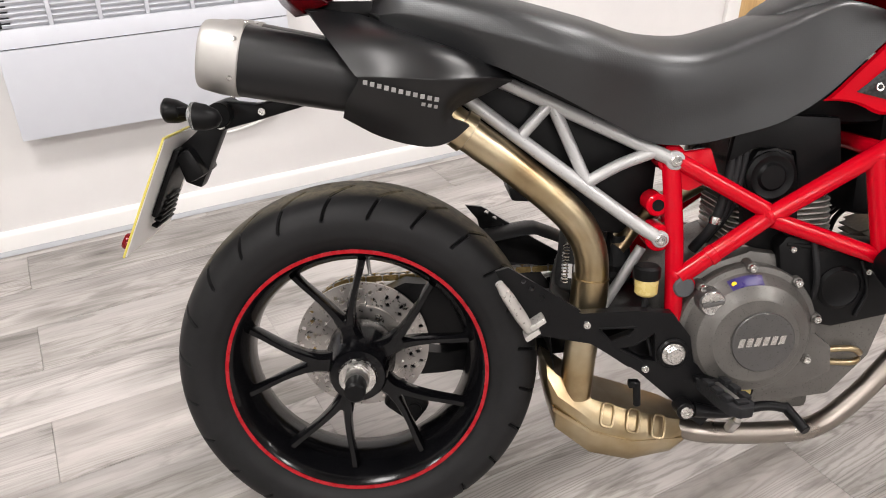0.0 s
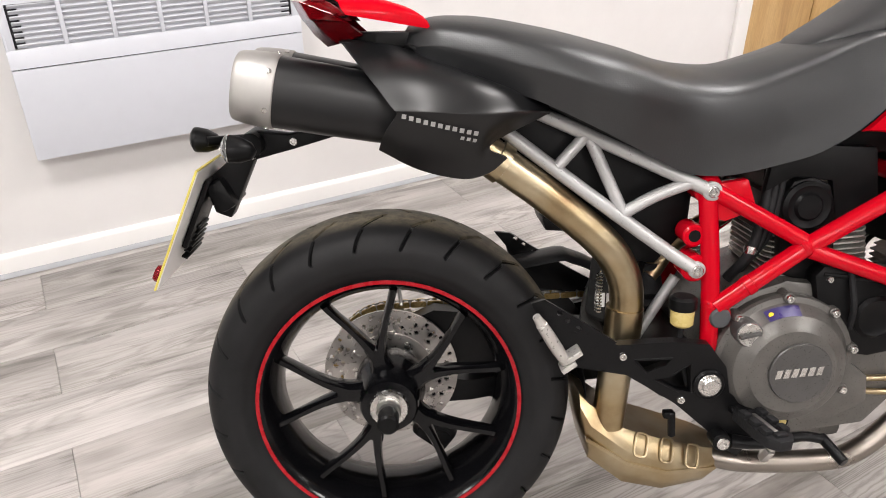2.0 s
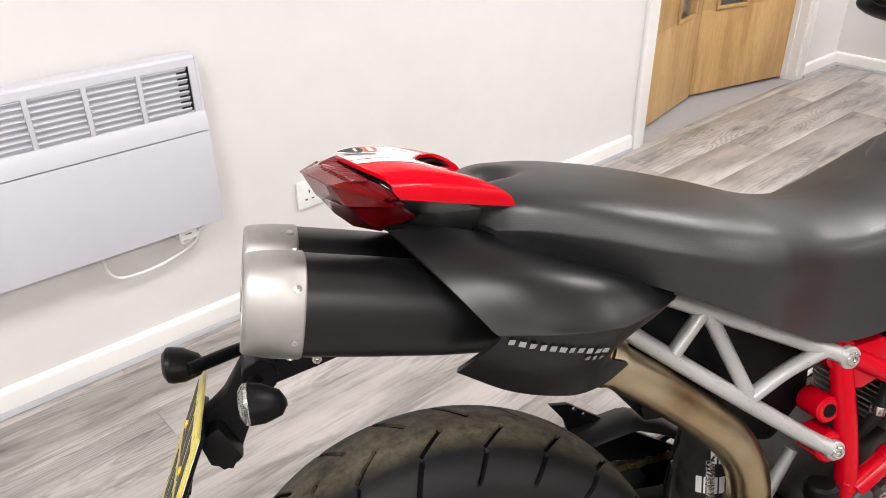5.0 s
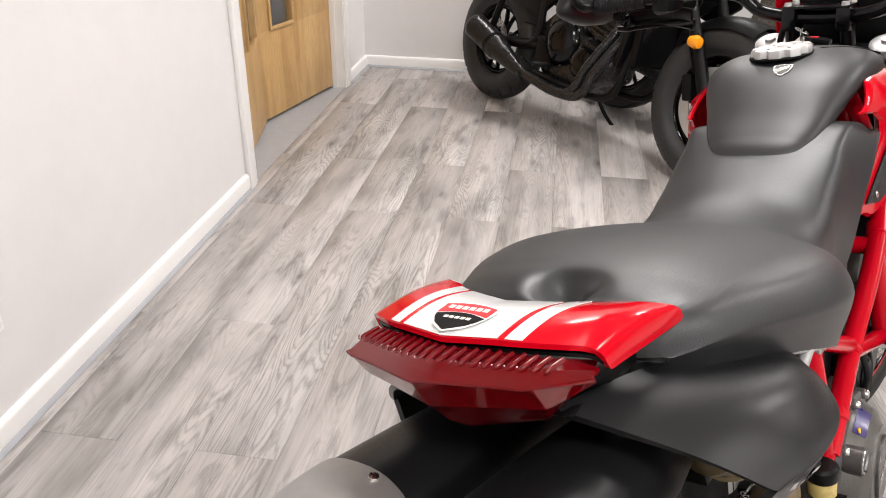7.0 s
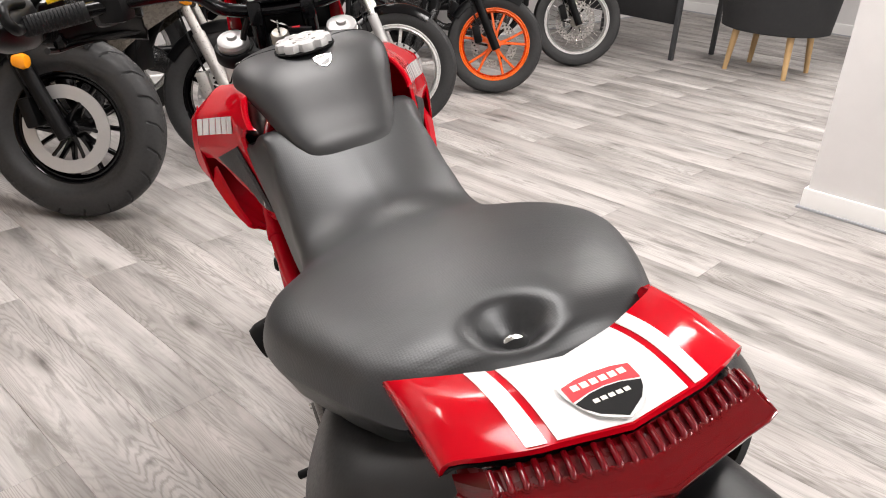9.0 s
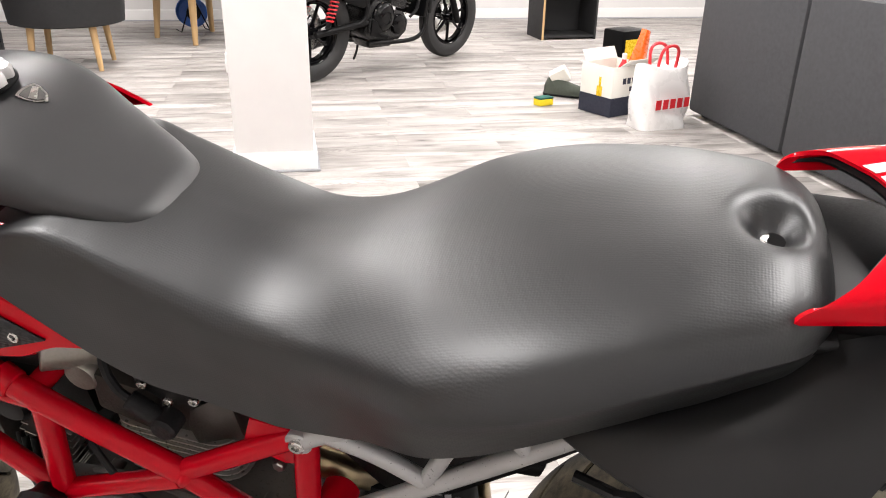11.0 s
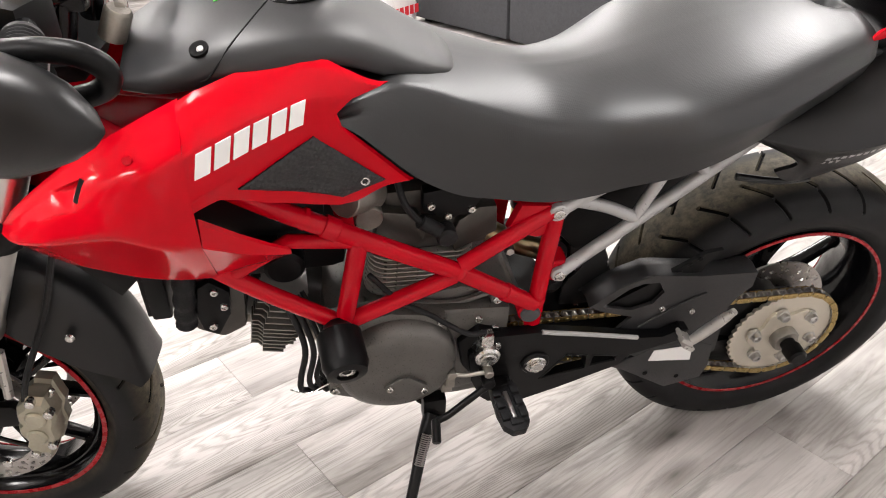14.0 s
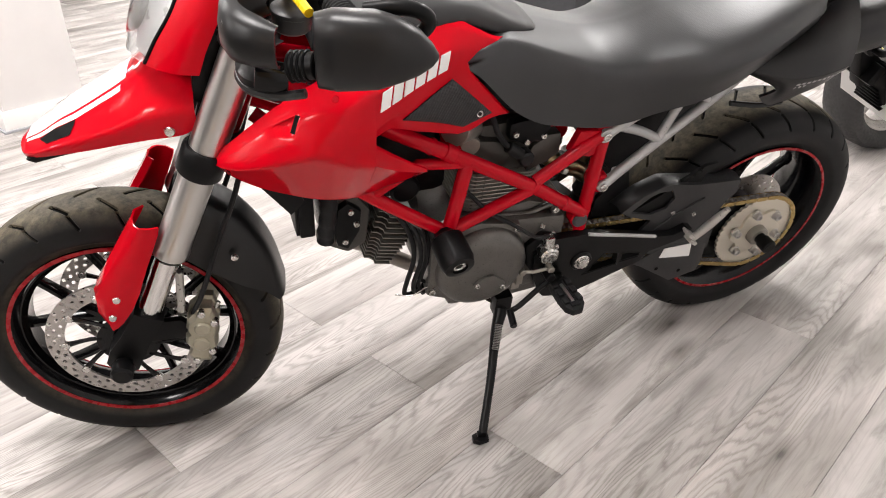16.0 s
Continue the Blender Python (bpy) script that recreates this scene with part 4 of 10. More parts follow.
def chain_path():
    d = C1 - C0
    base = math.atan2(d.z, d.x)
    al = math.acos((R0 - R1) / d.length)
    up0 = C0 + Vector((math.cos(base + al), 0, math.sin(base + al))) * R0
    up1 = C1 + Vector((math.cos(base + al), 0, math.sin(base + al))) * R1
    lo0 = C0 + Vector((math.cos(base - al), 0, math.sin(base - al))) * R0
    lo1 = C1 + Vector((math.cos(base - al), 0, math.sin(base - al))) * R1
    pts = [lo1, lo0]
    for k in range(1, 40):
        a = base - al - (2 * math.pi - 2 * al) * k / 40
        pts.append(C0 + Vector((math.cos(a), 0, math.sin(a))) * R0)
    pts += [up0, up1]
    for k in range(1, 14):
        a = base + al - (2 * al) * k / 14
        pts.append(C1 + Vector((math.cos(a), 0, math.sin(a))) * R1)
    return pts + [lo1]


cp = np.array([tuple(p) for p in chain_path()])
cl = np.concatenate([[0], np.cumsum(np.linalg.norm(np.diff(cp, axis=0), axis=1))])
links = round(cl[-1] / 0.015875 / 2) * 2


def link_plate(y0, y1, wide):
    o = []
    for k in range(20):
        a = 2 * math.pi * k / 20
        x = 0.0079 * (1 if math.cos(a) > 0 else -1) + wide * math.cos(a)
        o.append((x, wide * math.sin(a) * (0.8 if abs(math.cos(a)) < 0.5 else 1)))
    return plate(o, y0, y1, 0)


outer = finish(join(link_plate(0.1045, 0.1062, 0.0072), link_plate(0.1205, 0.1225, 0.0072), rod((-0.0079, 0.1035, 0), (-0.0079, 0.1240, 0), 0.0032, seg=8), rod((0.0079, 0.1035, 0), (0.0079, 0.1240, 0), 0.0032, seg=8)), "chain_link", M_BRASS)
inner = finish(join(link_plate(0.1068, 0.1085, 0.0070), link_plate(0.1185, 0.1202, 0.0070), rod((-0.0079, 0.1085, 0), (-0.0079, 0.1185, 0), 0.0050, seg=8), rod((0.0079, 0.1085, 0), (0.0079, 0.1185, 0), 0.0050, seg=8)), "chain_link", M_STEEL)
chain = part("chain", box((C1.x, 0.1133, C1.z), (0.03, 0.006, 0.03), 0.004), M_STEEL, bike, "brass-coloured drive chain")
for k in range(links):
    s0 = cl[-1] * (k + 0.5) / links
    p = [float(np.interp(s0, cl, cp[:, i])) for i in range(3)]
    q = [float(np.interp(min(s0 + 0.004, cl[-1]), cl, cp[:, i])) for i in range(3)]
    r_ = [float(np.interp(max(s0 - 0.004, 0), cl, cp[:, i])) for i in range(3)]
    a = math.degrees(math.atan2(q[2] - r_[2], q[0] - r_[0]))
    part("chain_link", outer if k % 2 else inner, M_BRASS, chain, at=pose(p[0], 0, p[2], 0, -a, 0))

# trellis frame, both sides
for s in (-1, 1):
    P = lambda x, y, z: (x, s * y, z)
    part("frame_tube", tube([P(0.500, 0.107, 0.690), P(0.512, 0.118, 0.560), P(0.520, 0.122, 0.415)], 0.0145, 14), M_FRAME, bike, "red painted trellis frame tube")
    part("frame_tube", tube([P(0.522, 0.126, 0.497), P(0.652, 0.130, 0.593)], 0.0145, 14, smooth=False), M_FRAME, bike)
    part("frame_tube", tube([P(0.652, 0.130, 0.593), P(0.820, 0.138, 0.700), P(0.960, 0.120, 0.775), P(1.145, 0.045, 0.862)], 0.0145, 14), M_FRAME, bike)
    part("frame_tube", tube([P(0.508, 0.112, 0.683), P(0.650, 0.128, 0.604)], 0.0134, 14, smooth=False), M_FRAME, bike)
    part("frame_tube", tube([P(0.660, 0.132, 0.590), P(0.836, 0.146, 0.528)], 0.0134, 14, smooth=False), M_FRAME, bike)
    part("frame_tube", tube([P(0.836, 0.146, 0.528), P(1.020, 0.125, 0.665), P(1.170, 0.045, 0.790)], 0.0134, 14), M_FRAME, bike)
    part("frame_tube", tube([P(0.833, 0.146, 0.530), P(0.803, 0.138, 0.690)], 0.0145, 14, smooth=False), M_FRAME, bike)
    part("frame_tube", tube([P(0.806, 0.138, 0.685), P(0.900, 0.140, 0.700), P(0.985, 0.132, 0.640)], 0.0110, 12, smooth=False), M_FRAME, bike)
    part("frame_collar", rod(P(0.832, 0.1385, 0.7075), P(0.852, 0.1360, 0.7195), 0.0172, seg=20), M_FRAME, bike)
    part("frame_collar", rod(P(0.872, 0.1335, 0.729), P(0.880, 0.1325, 0.7335), 0.0165, seg=20), M_FRAME, bike)
    part("frame_collar", rod(P(0.565, 0.128, 0.529), P(0.577, 0.1285, 0.538), 0.0160, seg=20), M_FRAME, bike)
    part("gusset", plate([(0.500, 0.692), (0.560, 0.700), (0.578, 0.652), (0.530, 0.634), (0.505, 0.640)], s * 0.098, s * 0.116, 0.003), M_FRAME, bike)
    part("frame_boss", rod(P(0.502, 0.070, 0.683), P(0.502, 0.112, 0.683), 0.0225, seg=28, bev=0.003), M_FRAME, bike)
    part("frame_boss", rod(P(0.487, 0.080, 0.560), P(0.487, 0.122, 0.560), 0.0220, seg=28, bev=0.003), M_FRAME, bike)
    if s < 0:
        part("frame_boss", join(rod(P(0.483, 0.075, 0.612), P(0.483, 0.118, 0.612), 0.0180, seg=28, bev=0.003), box(P(0.500, 0.105, 0.612), (0.04, 0.022, 0.03), 0.004)), M_FRAME, bike)
        # black disc stands for the shade in the boss's bore
        part("boss_hole_shade", rod(P(0.483, 0.110, 0.612), P(0.483, 0.1186, 0.612), 0.0105, seg=20), M_RIMGAP, bike)
    part("frame_boss", rod(P(0.528, 0.105, 0.482), P(0.528, 0.133, 0.482), 0.0200, seg=28, bev=0.003), M_FRAME, bike)
    part("frame_plug", rod(P(0.528, 0.130, 0.482), P(0.528, 0.1395, 0.482), 0.0170, seg=28, bev=0.003), M_PLUG, bike, "grey rubber frame plug")
    # silver rear frame
    part("subframe_tube", tube([P(0.502, 0.117, 0.683), P(0.470, 0.112, 0.698), P(0.360, 0.102, 0.748), P(0.245, 0.095, 0.800), P(0.120, 0.085, 0.850)], 0.0108, 14), M_SILVER, bike, "silver painted rear frame tube")
    part("subframe_tube", tube([P(0.487, 0.125, 0.560), P(0.440, 0.116, 0.590), P(0.300, 0.106, 0.692), P(0.180, 0.096, 0.782)], 0.0108, 14), M_SILVER, bike)
    part("subframe_tube", tube([P(0.268, 0.104, 0.722), P(0.312, 0.099, 0.770)], 0.0096, 12, smooth=False), M_SILVER, bike)
    part("subframe_tube", tube([P(0.316, 0.099, 0.766), P(0.372, 0.111, 0.646)], 0.0096, 12, smooth=False), M_SILVER, bike)
    part("subframe_tube", tube([P(0.372, 0.111, 0.650), P(0.420, 0.111, 0.676), P(0.472, 0.113, 0.696)], 0.0100, 12), M_SILVER, bike)
    part("lug", rod(P(0.5035, 0.112, 0.683), P(0.5035, 0.1245, 0.683), 0.0150, seg=24, bev=0.002), M_SILVER, bike)
    part("lug", rod(P(0.487, 0.121, 0.560), P(0.487, 0.1315, 0.560), 0.0135, seg=24, bev=0.002), M_SILVER, bike)
    bolt(P(0.5035, 0.124, 0.683), (0, s, 0), 0.0090)
    bolt(P(0.487, 0.131, 0.560), (0, s, 0), 0.0090)
for s in (-1, 1):
    for x, y, z, r, d in ((0.514, 0.120, 0.500, 0.0165, (0.8, 0, 0.6)), (0.652, 0.130, 0.596, 0.0172, (0.84, 0, 0.54)), (0.836, 0.146, 0.530, 0.0172, (0.2, 0, -1)), (0.806, 0.138, 0.690, 0.0160, (-0.2, 0, 1))):
        part("weld", lathe([(r - 0.003, -0.006), (r, -0.002), (r, 0.002), (r - 0.003, 0.006)], (x, s * y, z), d, 20, caps=True), M_FRAME, bike)
part("cross_tube", rod((0.510, -0.10, 0.690), (0.510, 0.10, 0.690), 0.014), M_FRAME, bike)
part("cross_tube", rod((0.820, -0.13, 0.695), (0.820, 0.13, 0.695), 0.014), M_FRAME, bike)
part("head_tube", lathe([(0.030, -0.11), (0.034, -0.105), (0.034, 0.105), (0.030, 0.11)], (1.180, 0, 0.842), (-0.4067, 0, 0.9135), 32), M_FRAME, bike)

# engine
part("crankcase", join(plate([(0.520, 0.300), (0.510, 0.430), (0.545, 0.505), (0.640, 0.535), (0.760, 0.520), (0.860, 0.500), (0.880, 0.420), (0.860, 0.345), (0.800, 0.275), (0.640, 0.255), (0.560, 0.262)], -0.115, 0.105, 0.012),
                       plate([(0.560, 0.420), (0.560, 0.500), (0.700, 0.515), (0.820, 0.480), (0.830, 0.340), (0.700, 0.290), (0.600, 0.310)], 0.095, 0.130, 0.012)), M_ENGINE, bike, "grey painted engine crankcase")
part("sump", box((0.69, 0.0, 0.252), (0.20, 0.15, 0.05), 0.015), M_ENGINE, bike)


def round_cover(cx, cz, prof, d, seg=64, tail=None):
    return lathe(prof, (cx, 0, cz), (0, d, 0), seg)


clutch = part("clutch_cover", join(round_cover(0.637, 0.402, [(0.114, 0.095), (0.115, 0.130), (0.113, 0.136), (0.104, 0.138), (0.098, 0.146), (0.090, 0.160), (0.086, 0.163), (0.074, 0.168), (0.069, 0.1725), (0.010, 0.1725)], -1, 72),
                                   plate([(0.640, 0.300), (0.730, 0.300), (0.785, 0.330), (0.780, 0.375), (0.700, 0.440), (0.640, 0.420)], -0.138, -0.10, 0.006)), M_ENGINE, bike, "round grey clutch cover", sharp=20)
part("cover_disc", round_cover(0.647, 0.402, [(0.050, 0.170), (0.050, 0.176), (0.0488, 0.1775), (0.004, 0.1775)], -1), M_COVERPLATE, clutch)
for k, a in enumerate((12, 50, 92, 135, 178, 225, 335)):
    x, z = 0.637 + 0.112 * math.cos(radians(a)), 0.402 + 0.112 * math.sin(radians(a))
    part("cover_lug", rod((x, -0.10, z), (x, -0.142, z), 0.0095, 0.0085, 16), M_ENGINE, clutch)
    bolt((x, -0.142, z), (0, -1, 0), 0.0065, parent=clutch)
part("oil_filler", join(rod((0.566, -0.12, 0.464), (0.566, -0.164, 0.464), 0.021, seg=28), box((0.566, -0.166, 0.464), (0.034, 0.008, 0.006), 0.002, m=Matrix.Rotation(radians(-12), 4, "Y"))), M_COVERPLATE, clutch, "oil filler cap")
part("filler_ring", lathe([(0.0145, 0.1645), (0.0185, 0.1652), (0.0195, 0.1635)], (0.566, 0, 0.464), (0, -1, 0), 28), M_BOLT, clutch)
part("sight_glass", join(rod((0.640, -0.12, 0.300), (0.640, -0.143, 0.300), 0.017, seg=24)), M_BLACK, clutch)
part("sight_window", rod((0.640, -0.14, 0.300), (0.640, -0.1445, 0.300), 0.0125, seg=24), M_CLEARCUP, clutch)
part("sticker", sheet([[(0.637 + r * math.cos(a), -y, 0.402 + r * math.sin(a)) for a in (radians(d) for d in range(84, 117, 4))] for r, y in ((0.1015, 0.1435), (0.0945, 0.1535), (0.0905, 0.1605))], 0.0008, (0.637, 0, 0.402)), M_STICKER, clutch, "small violet oil sticker")
part("sticker_mark", rod((0.602, -0.150, 0.4905), (0.602, -0.1525, 0.4915), 0.0045, seg=12), M_YELLOW, clutch)


def word_bars(n, p0, p1, up, out, gap=0.16, slant=0.22, heights=None):
    """A row of n slanted letter-sized blocks from p0 to p1, standing out from a face."""
    p0, p1, up, out = Vector(p0), Vector(p1), Vector(up), Vector(out)
    step = (p1 - p0) / n
    bms = []
    for k in range(n):
        a = p0 + step * k
        w = step * (1 - gap)
        sl = step.normalized() * (slant * up.length)
        bm = bmesh.new()
        q = [a, a + w, a + w + up + sl, a + up + sl]
        lo = [bm.verts.new(v) for v in q]
        hi = [bm.verts.new(v + out) for v in q]
        bm.faces.new(hi)
        for i in range(4):
            bm.faces.new((lo[i], lo[(i + 1) % 4], hi[(i + 1) % 4], hi[i]))
        bms.append(bm)
    return join(*bms)


for k in range(6):
    a, b = Vector((0.606, -0.1775, 0.394)).lerp(Vector((0.683, -0.1775, 0.400)), k / 6), Vector((0.606, -0.1775, 0.394)).lerp(Vector((0.683, -0.1775, 0.400)), (k + 0.84) / 6)
    part("raised_mark", word_bars(1, tuple(a), tuple(b), (0, 0, 0.0145), (0, -0.0010, 0)), M_BOLT, clutch, "raised bright mark")
alt = part("alternator_cover", join(lathe([(0.100, 0.10), (0.102, 0.140), (0.096, 0.158), (0.084, 0.166), (0.060, 0.170), (0.010, 0.171)], (0.752, 0, 0.415), (0, 1, 0), 64),
                                    plate([(0.655, 0.370), (0.670, 0.510), (0.760, 0.530), (0.860, 0.520), (0.868, 0.350), (0.800, 0.318), (0.720, 0.312)], 0.10, 0.142, 0.010)), M_ENGINE, bike, "grey alternator cover")
part("inspection_cap", plate([(0.704, 0.376), (0.710, 0.364), (0.726, 0.354), (0.742, 0.352), (0.758, 0.362), (0.774, 0.380), (0.778, 0.390), (0.770, 0.398), (0.754, 0.408), (0.736, 0.410), (0.720, 0.396), (0.708, 0.386)], 0.168, 0.176, 0.002), M_ENGINE, alt)
for x, z in ((0.769, 0.389), (0.712, 0.374)):
    bolt((x, 0.175, z), (0, 1, 0), 0.006, parent=alt)
for x, z in ((0.855, 0.507), (0.856, 0.362), (0.680, 0.500)):
    bolt((x, 0.142, z), (0, 1, 0), 0.0075, parent=alt)
for x, z in ((0.585, 0.455), (0.615, 0.482), (0.700, 0.502), (0.760, 0.498), (0.585, 0.33)):
    bolt((x, 0.130, z), (0, 1, 0), 0.0065)


def finned(o, d, across, n, pitch, size0, size1, name, label):
    """A cylinder: barrel and a stack of thin cooling fins, square to d."""
    d = Vector(d).normalized()
    a = Vector(across)
    b = d.cross(a)
    m = Matrix((a, b, d)).transposed().to_4x4()
    cyl_part = part(name, lathe([(0.056, -0.02), (0.056, n * pitch + 0.01)], o, d, 40), M_DARKCAST, bike, label)
    for k in range(n):
        f = k / (n - 1)
        w = size0[0] + (size1[0] - size0[0]) * f
        h = size0[1] + (size1[1] - size0[1]) * f
        bm = box((0, 0, 0), (w, h, 0.0024), 0)
        sel = [e for e in bm.edges if abs(e.verts[0].co.z - e.verts[1].co.z) > 1e-4]
        bmesh.ops.bevel(bm, geom=sel, offset=0.030, segments=4, affect="EDGES", profile=0.5)
        part("fin", bm, M_FIN, cyl_part, at=Matrix.Translation(Vector(o) + d * (0.006 + k * pitch)) @ m)
    return cyl_part, m


VD = Vector((-0.06, 0, 1)).normalized()
HD = Vector((0.95, 0, 0.26)).normalized()
finned((0.705, 0, 0.515), VD, (0, 1, 0), 10, 0.0092, (0.186, 0.175), (0.182, 0.165), "rear_cylinder", "finned upright cylinder")
fc = part("front_cylinder", lathe([(0.054, 0.0), (0.054, 0.115)], (0.870, 0, 0.470), HD, 40), M_DARKCAST, bike, "finned front cylinder")
for k in range(12):
    bm = box((0, 0, 0), (0.088 - 0.003 * abs(k - 6), 0.205 - 0.005 * abs(k - 6), 0.0026), 0)
    bmesh.ops.bevel(bm, geom=[e for e in bm.edges if abs(e.verts[0].co.z - e.verts[1].co.z) > 1e-4], offset=0.018, segments=3, affect="EDGES")
    part("fin", bm, M_FINDARK, fc, at=Matrix.Translation(Vector((0.934, 0, 0.478)) + Vector((-0.264, 0, 0.964)) * (0.0112 * (k - 5.5))) @ Matrix.Rotation(radians(-15.3), 4, "Y"))
part("rear_head", join(box((0.684, 0, 0.640), (0.176, 0.172, 0.070), 0.016), box((0.684, 0, 0.690), (0.150, 0.160, 0.060), 0.014), plate([(0.778, 0.640), (0.712, 0.617), (0.702, 0.640), (0.696, 0.660), (0.712, 0.688), (0.770, 0.700)], 0.070, 0.098, 0.005), plate([(0.588, 0.640), (0.655, 0.606), (0.660, 0.640), (0.650, 0.668), (0.620, 0.690), (0.592, 0.690)], 0.070, 0.098, 0.005)), M_HEAD, bike, "dark rear cylinder head")
part("valve_cover", plate([(0.706, 0.730), (0.706, 0.695), (0.690, 0.690), (0.668, 0.674), (0.650, 0.682), (0.633, 0.680), (0.619, 0.709), (0.628, 0.738)], 0.080, 0.102, 0.004), M_BLACK, bike, "black valve cover")
for x, z in ((0.694, 0.706), (0.668, 0.685), (0.633, 0.694)):
    bolt((x, 0.102, z), (0, 1, 0), 0.0062)
part("throttle_clamp", lathe([(0.019, 0.075), (0.022, 0.080), (0.022, 0.096), (0.019, 0.100), (0.006, 0.100)], (0.784, 0, 0.690), (0, 1, 0), 24), M_ALLOY, bike)
part("header_pipe", tube([(0.620, 0.045, 0.625), (0.585, 0.052, 0.600), (0.545, 0.056, 0.575), (0.505, 0.050, 0.552), (0.455, 0.020, 0.500)], 0.019, 16), M_PIPE, bike, "heat-tinted rear header pipe")
part("header_nut", join(rod((0.560, 0.07, 0.585), (0.560, 0.092, 0.585), 0.008, seg=6), box((0.565, 0.062, 0.588), (0.05, 0.012, 0.014), 0.003)), M_STEEL, bike)
part("front_head", join(plate([(0.982, 0.485), (0.975, 0.570), (1.005, 0.614), (1.050, 0.606), (1.070, 0.550), (1.060, 0.490), (1.020, 0.465)], -0.088, 0.088, 0.010), box((1.045, 0, 0.530), (0.045, 0.11, 0.09), 0.014)), M_HEAD, bike, "dark front cylinder head")
part("fuel_pump", join(lathe([(0.026, 0.060), (0.030, 0.066), (0.030, 0.104), (0.024, 0.110), (0.004, 0.110)], (0.912, 0, 0.618), (0, 1, 0), 28), box((0.945, 0.060, 0.630), (0.060, 0.070, 0.060), 0.010)), M_BLACK, bike, "black pump unit between the frame tubes")
for x, z in ((0.925, 0.640), (0.892, 0.606)):
    bolt((x, 0.096, z), (0, 1, 0), 0.006)
# black box added to keep the space between the frame tubes dark
part("view_blocker", box((0.890, 0, 0.640), (0.150, 0.150, 0.130), 0.025), M_BLACK, bike)
for x, z in ((0.802, 0.511), (0.717, 0.507), (0.652, 0.494), (0.583, 0.512)):
    part("case_boss", lathe([(0.011, 0.085), (0.011, 0.118), (0.009, 0.120), (0.002, 0.120)], (x, 0, z), (0, 1, 0), 16), M_ENGINE, bike)
    bolt((x, 0.120, z), (0, 1, 0), 0.0075)
part("case_flange", tube([(0.86, 0.108, 0.500), (0.80, 0.110, 0.524), (0.717, 0.110, 0.518), (0.652, 0.110, 0.507), (0.583, 0.110, 0.522), (0.545, 0.108, 0.500)], 0.006, 8), M_ENGINE, bike)
part("valve_cover", plate([(1.052, 0.545), (1.042, 0.594), (1.023, 0.606), (0.996, 0.581), (1.000, 0.535), (1.024, 0.490), (1.046, 0.505)], 0.086, 0.104, 0.005), M_BLACK, bike)
for x, z in ((1.018, 0.586), (1.030, 0.514), (1.008, 0.554)):
    bolt((x, 0.104, z), (0, 1, 0), 0.0065)
part("belt_cover", join(plate([(0.630, 0.540), (0.622, 0.660), (0.640, 0.692), (0.670, 0.698), (0.700, 0.684), (0.712, 0.640), (0.720, 0.560), (0.690, 0.520)], -0.098, -0.070, 0.006),
                        plate([(0.700, 0.420), (0.676, 0.545), (0.690, 0.562), (0.745, 0.556), (0.860, 0.545), (0.990, 0.560), (1.000, 0.470), (0.900, 0.430), (0.780, 0.405)], -0.128, -0.080, 0.008)), M_BLACK, bike, "black timing belt covers")
# extra plate added to darken the cable space beside the rear head
part("belt_cover", plate([(0.596, 0.672), (0.606, 0.735), (0.660, 0.748), (0.768, 0.742), (0.782, 0.650), (0.760, 0.615), (0.715, 0.620), (0.702, 0.690), (0.640, 0.696)], -0.094, -0.076, 0.006), M_BLACK, bike)
part("pulley_cap", lathe([(0.040, 0.09), (0.040, 0.103), (0.034, 0.107), (0.027, 0.104), (0.023, 0.104), (0.019, 0.109), (0.004, 0.109)], (0.664, 0, 0.652), (0, -1, 0), 40), M_BLACK, bike)
part("pulley_cap", lathe([(0.036, 0.10), (0.036, 0.130), (0.030, 0.135), (0.022, 0.132), (0.004, 0.132)], (0.782, 0, 0.474), (0, -1, 0), 40), M_BLACK, bike)
bolt((0.690, -0.100, 0.612), (0, -1, 0), 0.006)
part("belt_rib", join(tube([(0.690, -0.126, 0.548), (0.760, -0.130, 0.540), (0.850, -0.129, 0.532)], 0.004, 8), tube([(0.812, -0.129, 0.520), (0.828, -0.130, 0.470), (0.815, -0.129, 0.425)], 0.004, 8)), M_BLACK, bike)
for x, z in ((0.700, 0.540), (0.826, 0.500), (0.735, 0.420)):
    bolt((x, -0.128, z), (0, -1, 0), 0.0055)
for k, (z0, z1) in enumerate(((0.585, 0.575), (0.600, 0.592), (0.622, 0.612))):
    part("engine_hose", tube([(0.560 + 0.02 * k, -0.070, z0 - 0.06), (0.585 + 0.015 * k, -0.090, z1), (0.602 + 0.012 * k, -0.088, z1 + 0.07), (0.612 + 0.01 * k, -0.070, z1 + 0.13)], 0.0085 - 0.0015 * k, 10), M_RUBBER, bike, "black engine hose")
part("hose_clip", lathe([(0.0105, -0.006), (0.0112, 0.0), (0.0105, 0.006)], (0.586, -0.0895, 0.580), (0.2, 0, 1), 20, caps=True), M_BOLT, bike)
part("throttle_body", join(rod((0.775, 0.06, 0.715), (0.820, 0.10, 0.735), 0.030, seg=24), rod((0.77, 0.02, 0.69), (0.80, 0.05, 0.76), 0.035, seg=24)), M_ALLOY, bike)
part("spark_lead", tube([(0.705, 0.112, 0.682), (0.722, 0.112, 0.700), (0.735, 0.105, 0.722), (0.742, 0.09, 0.75)], 0.0055, 8), M_RUBBER, bike, "black spark plug lead")
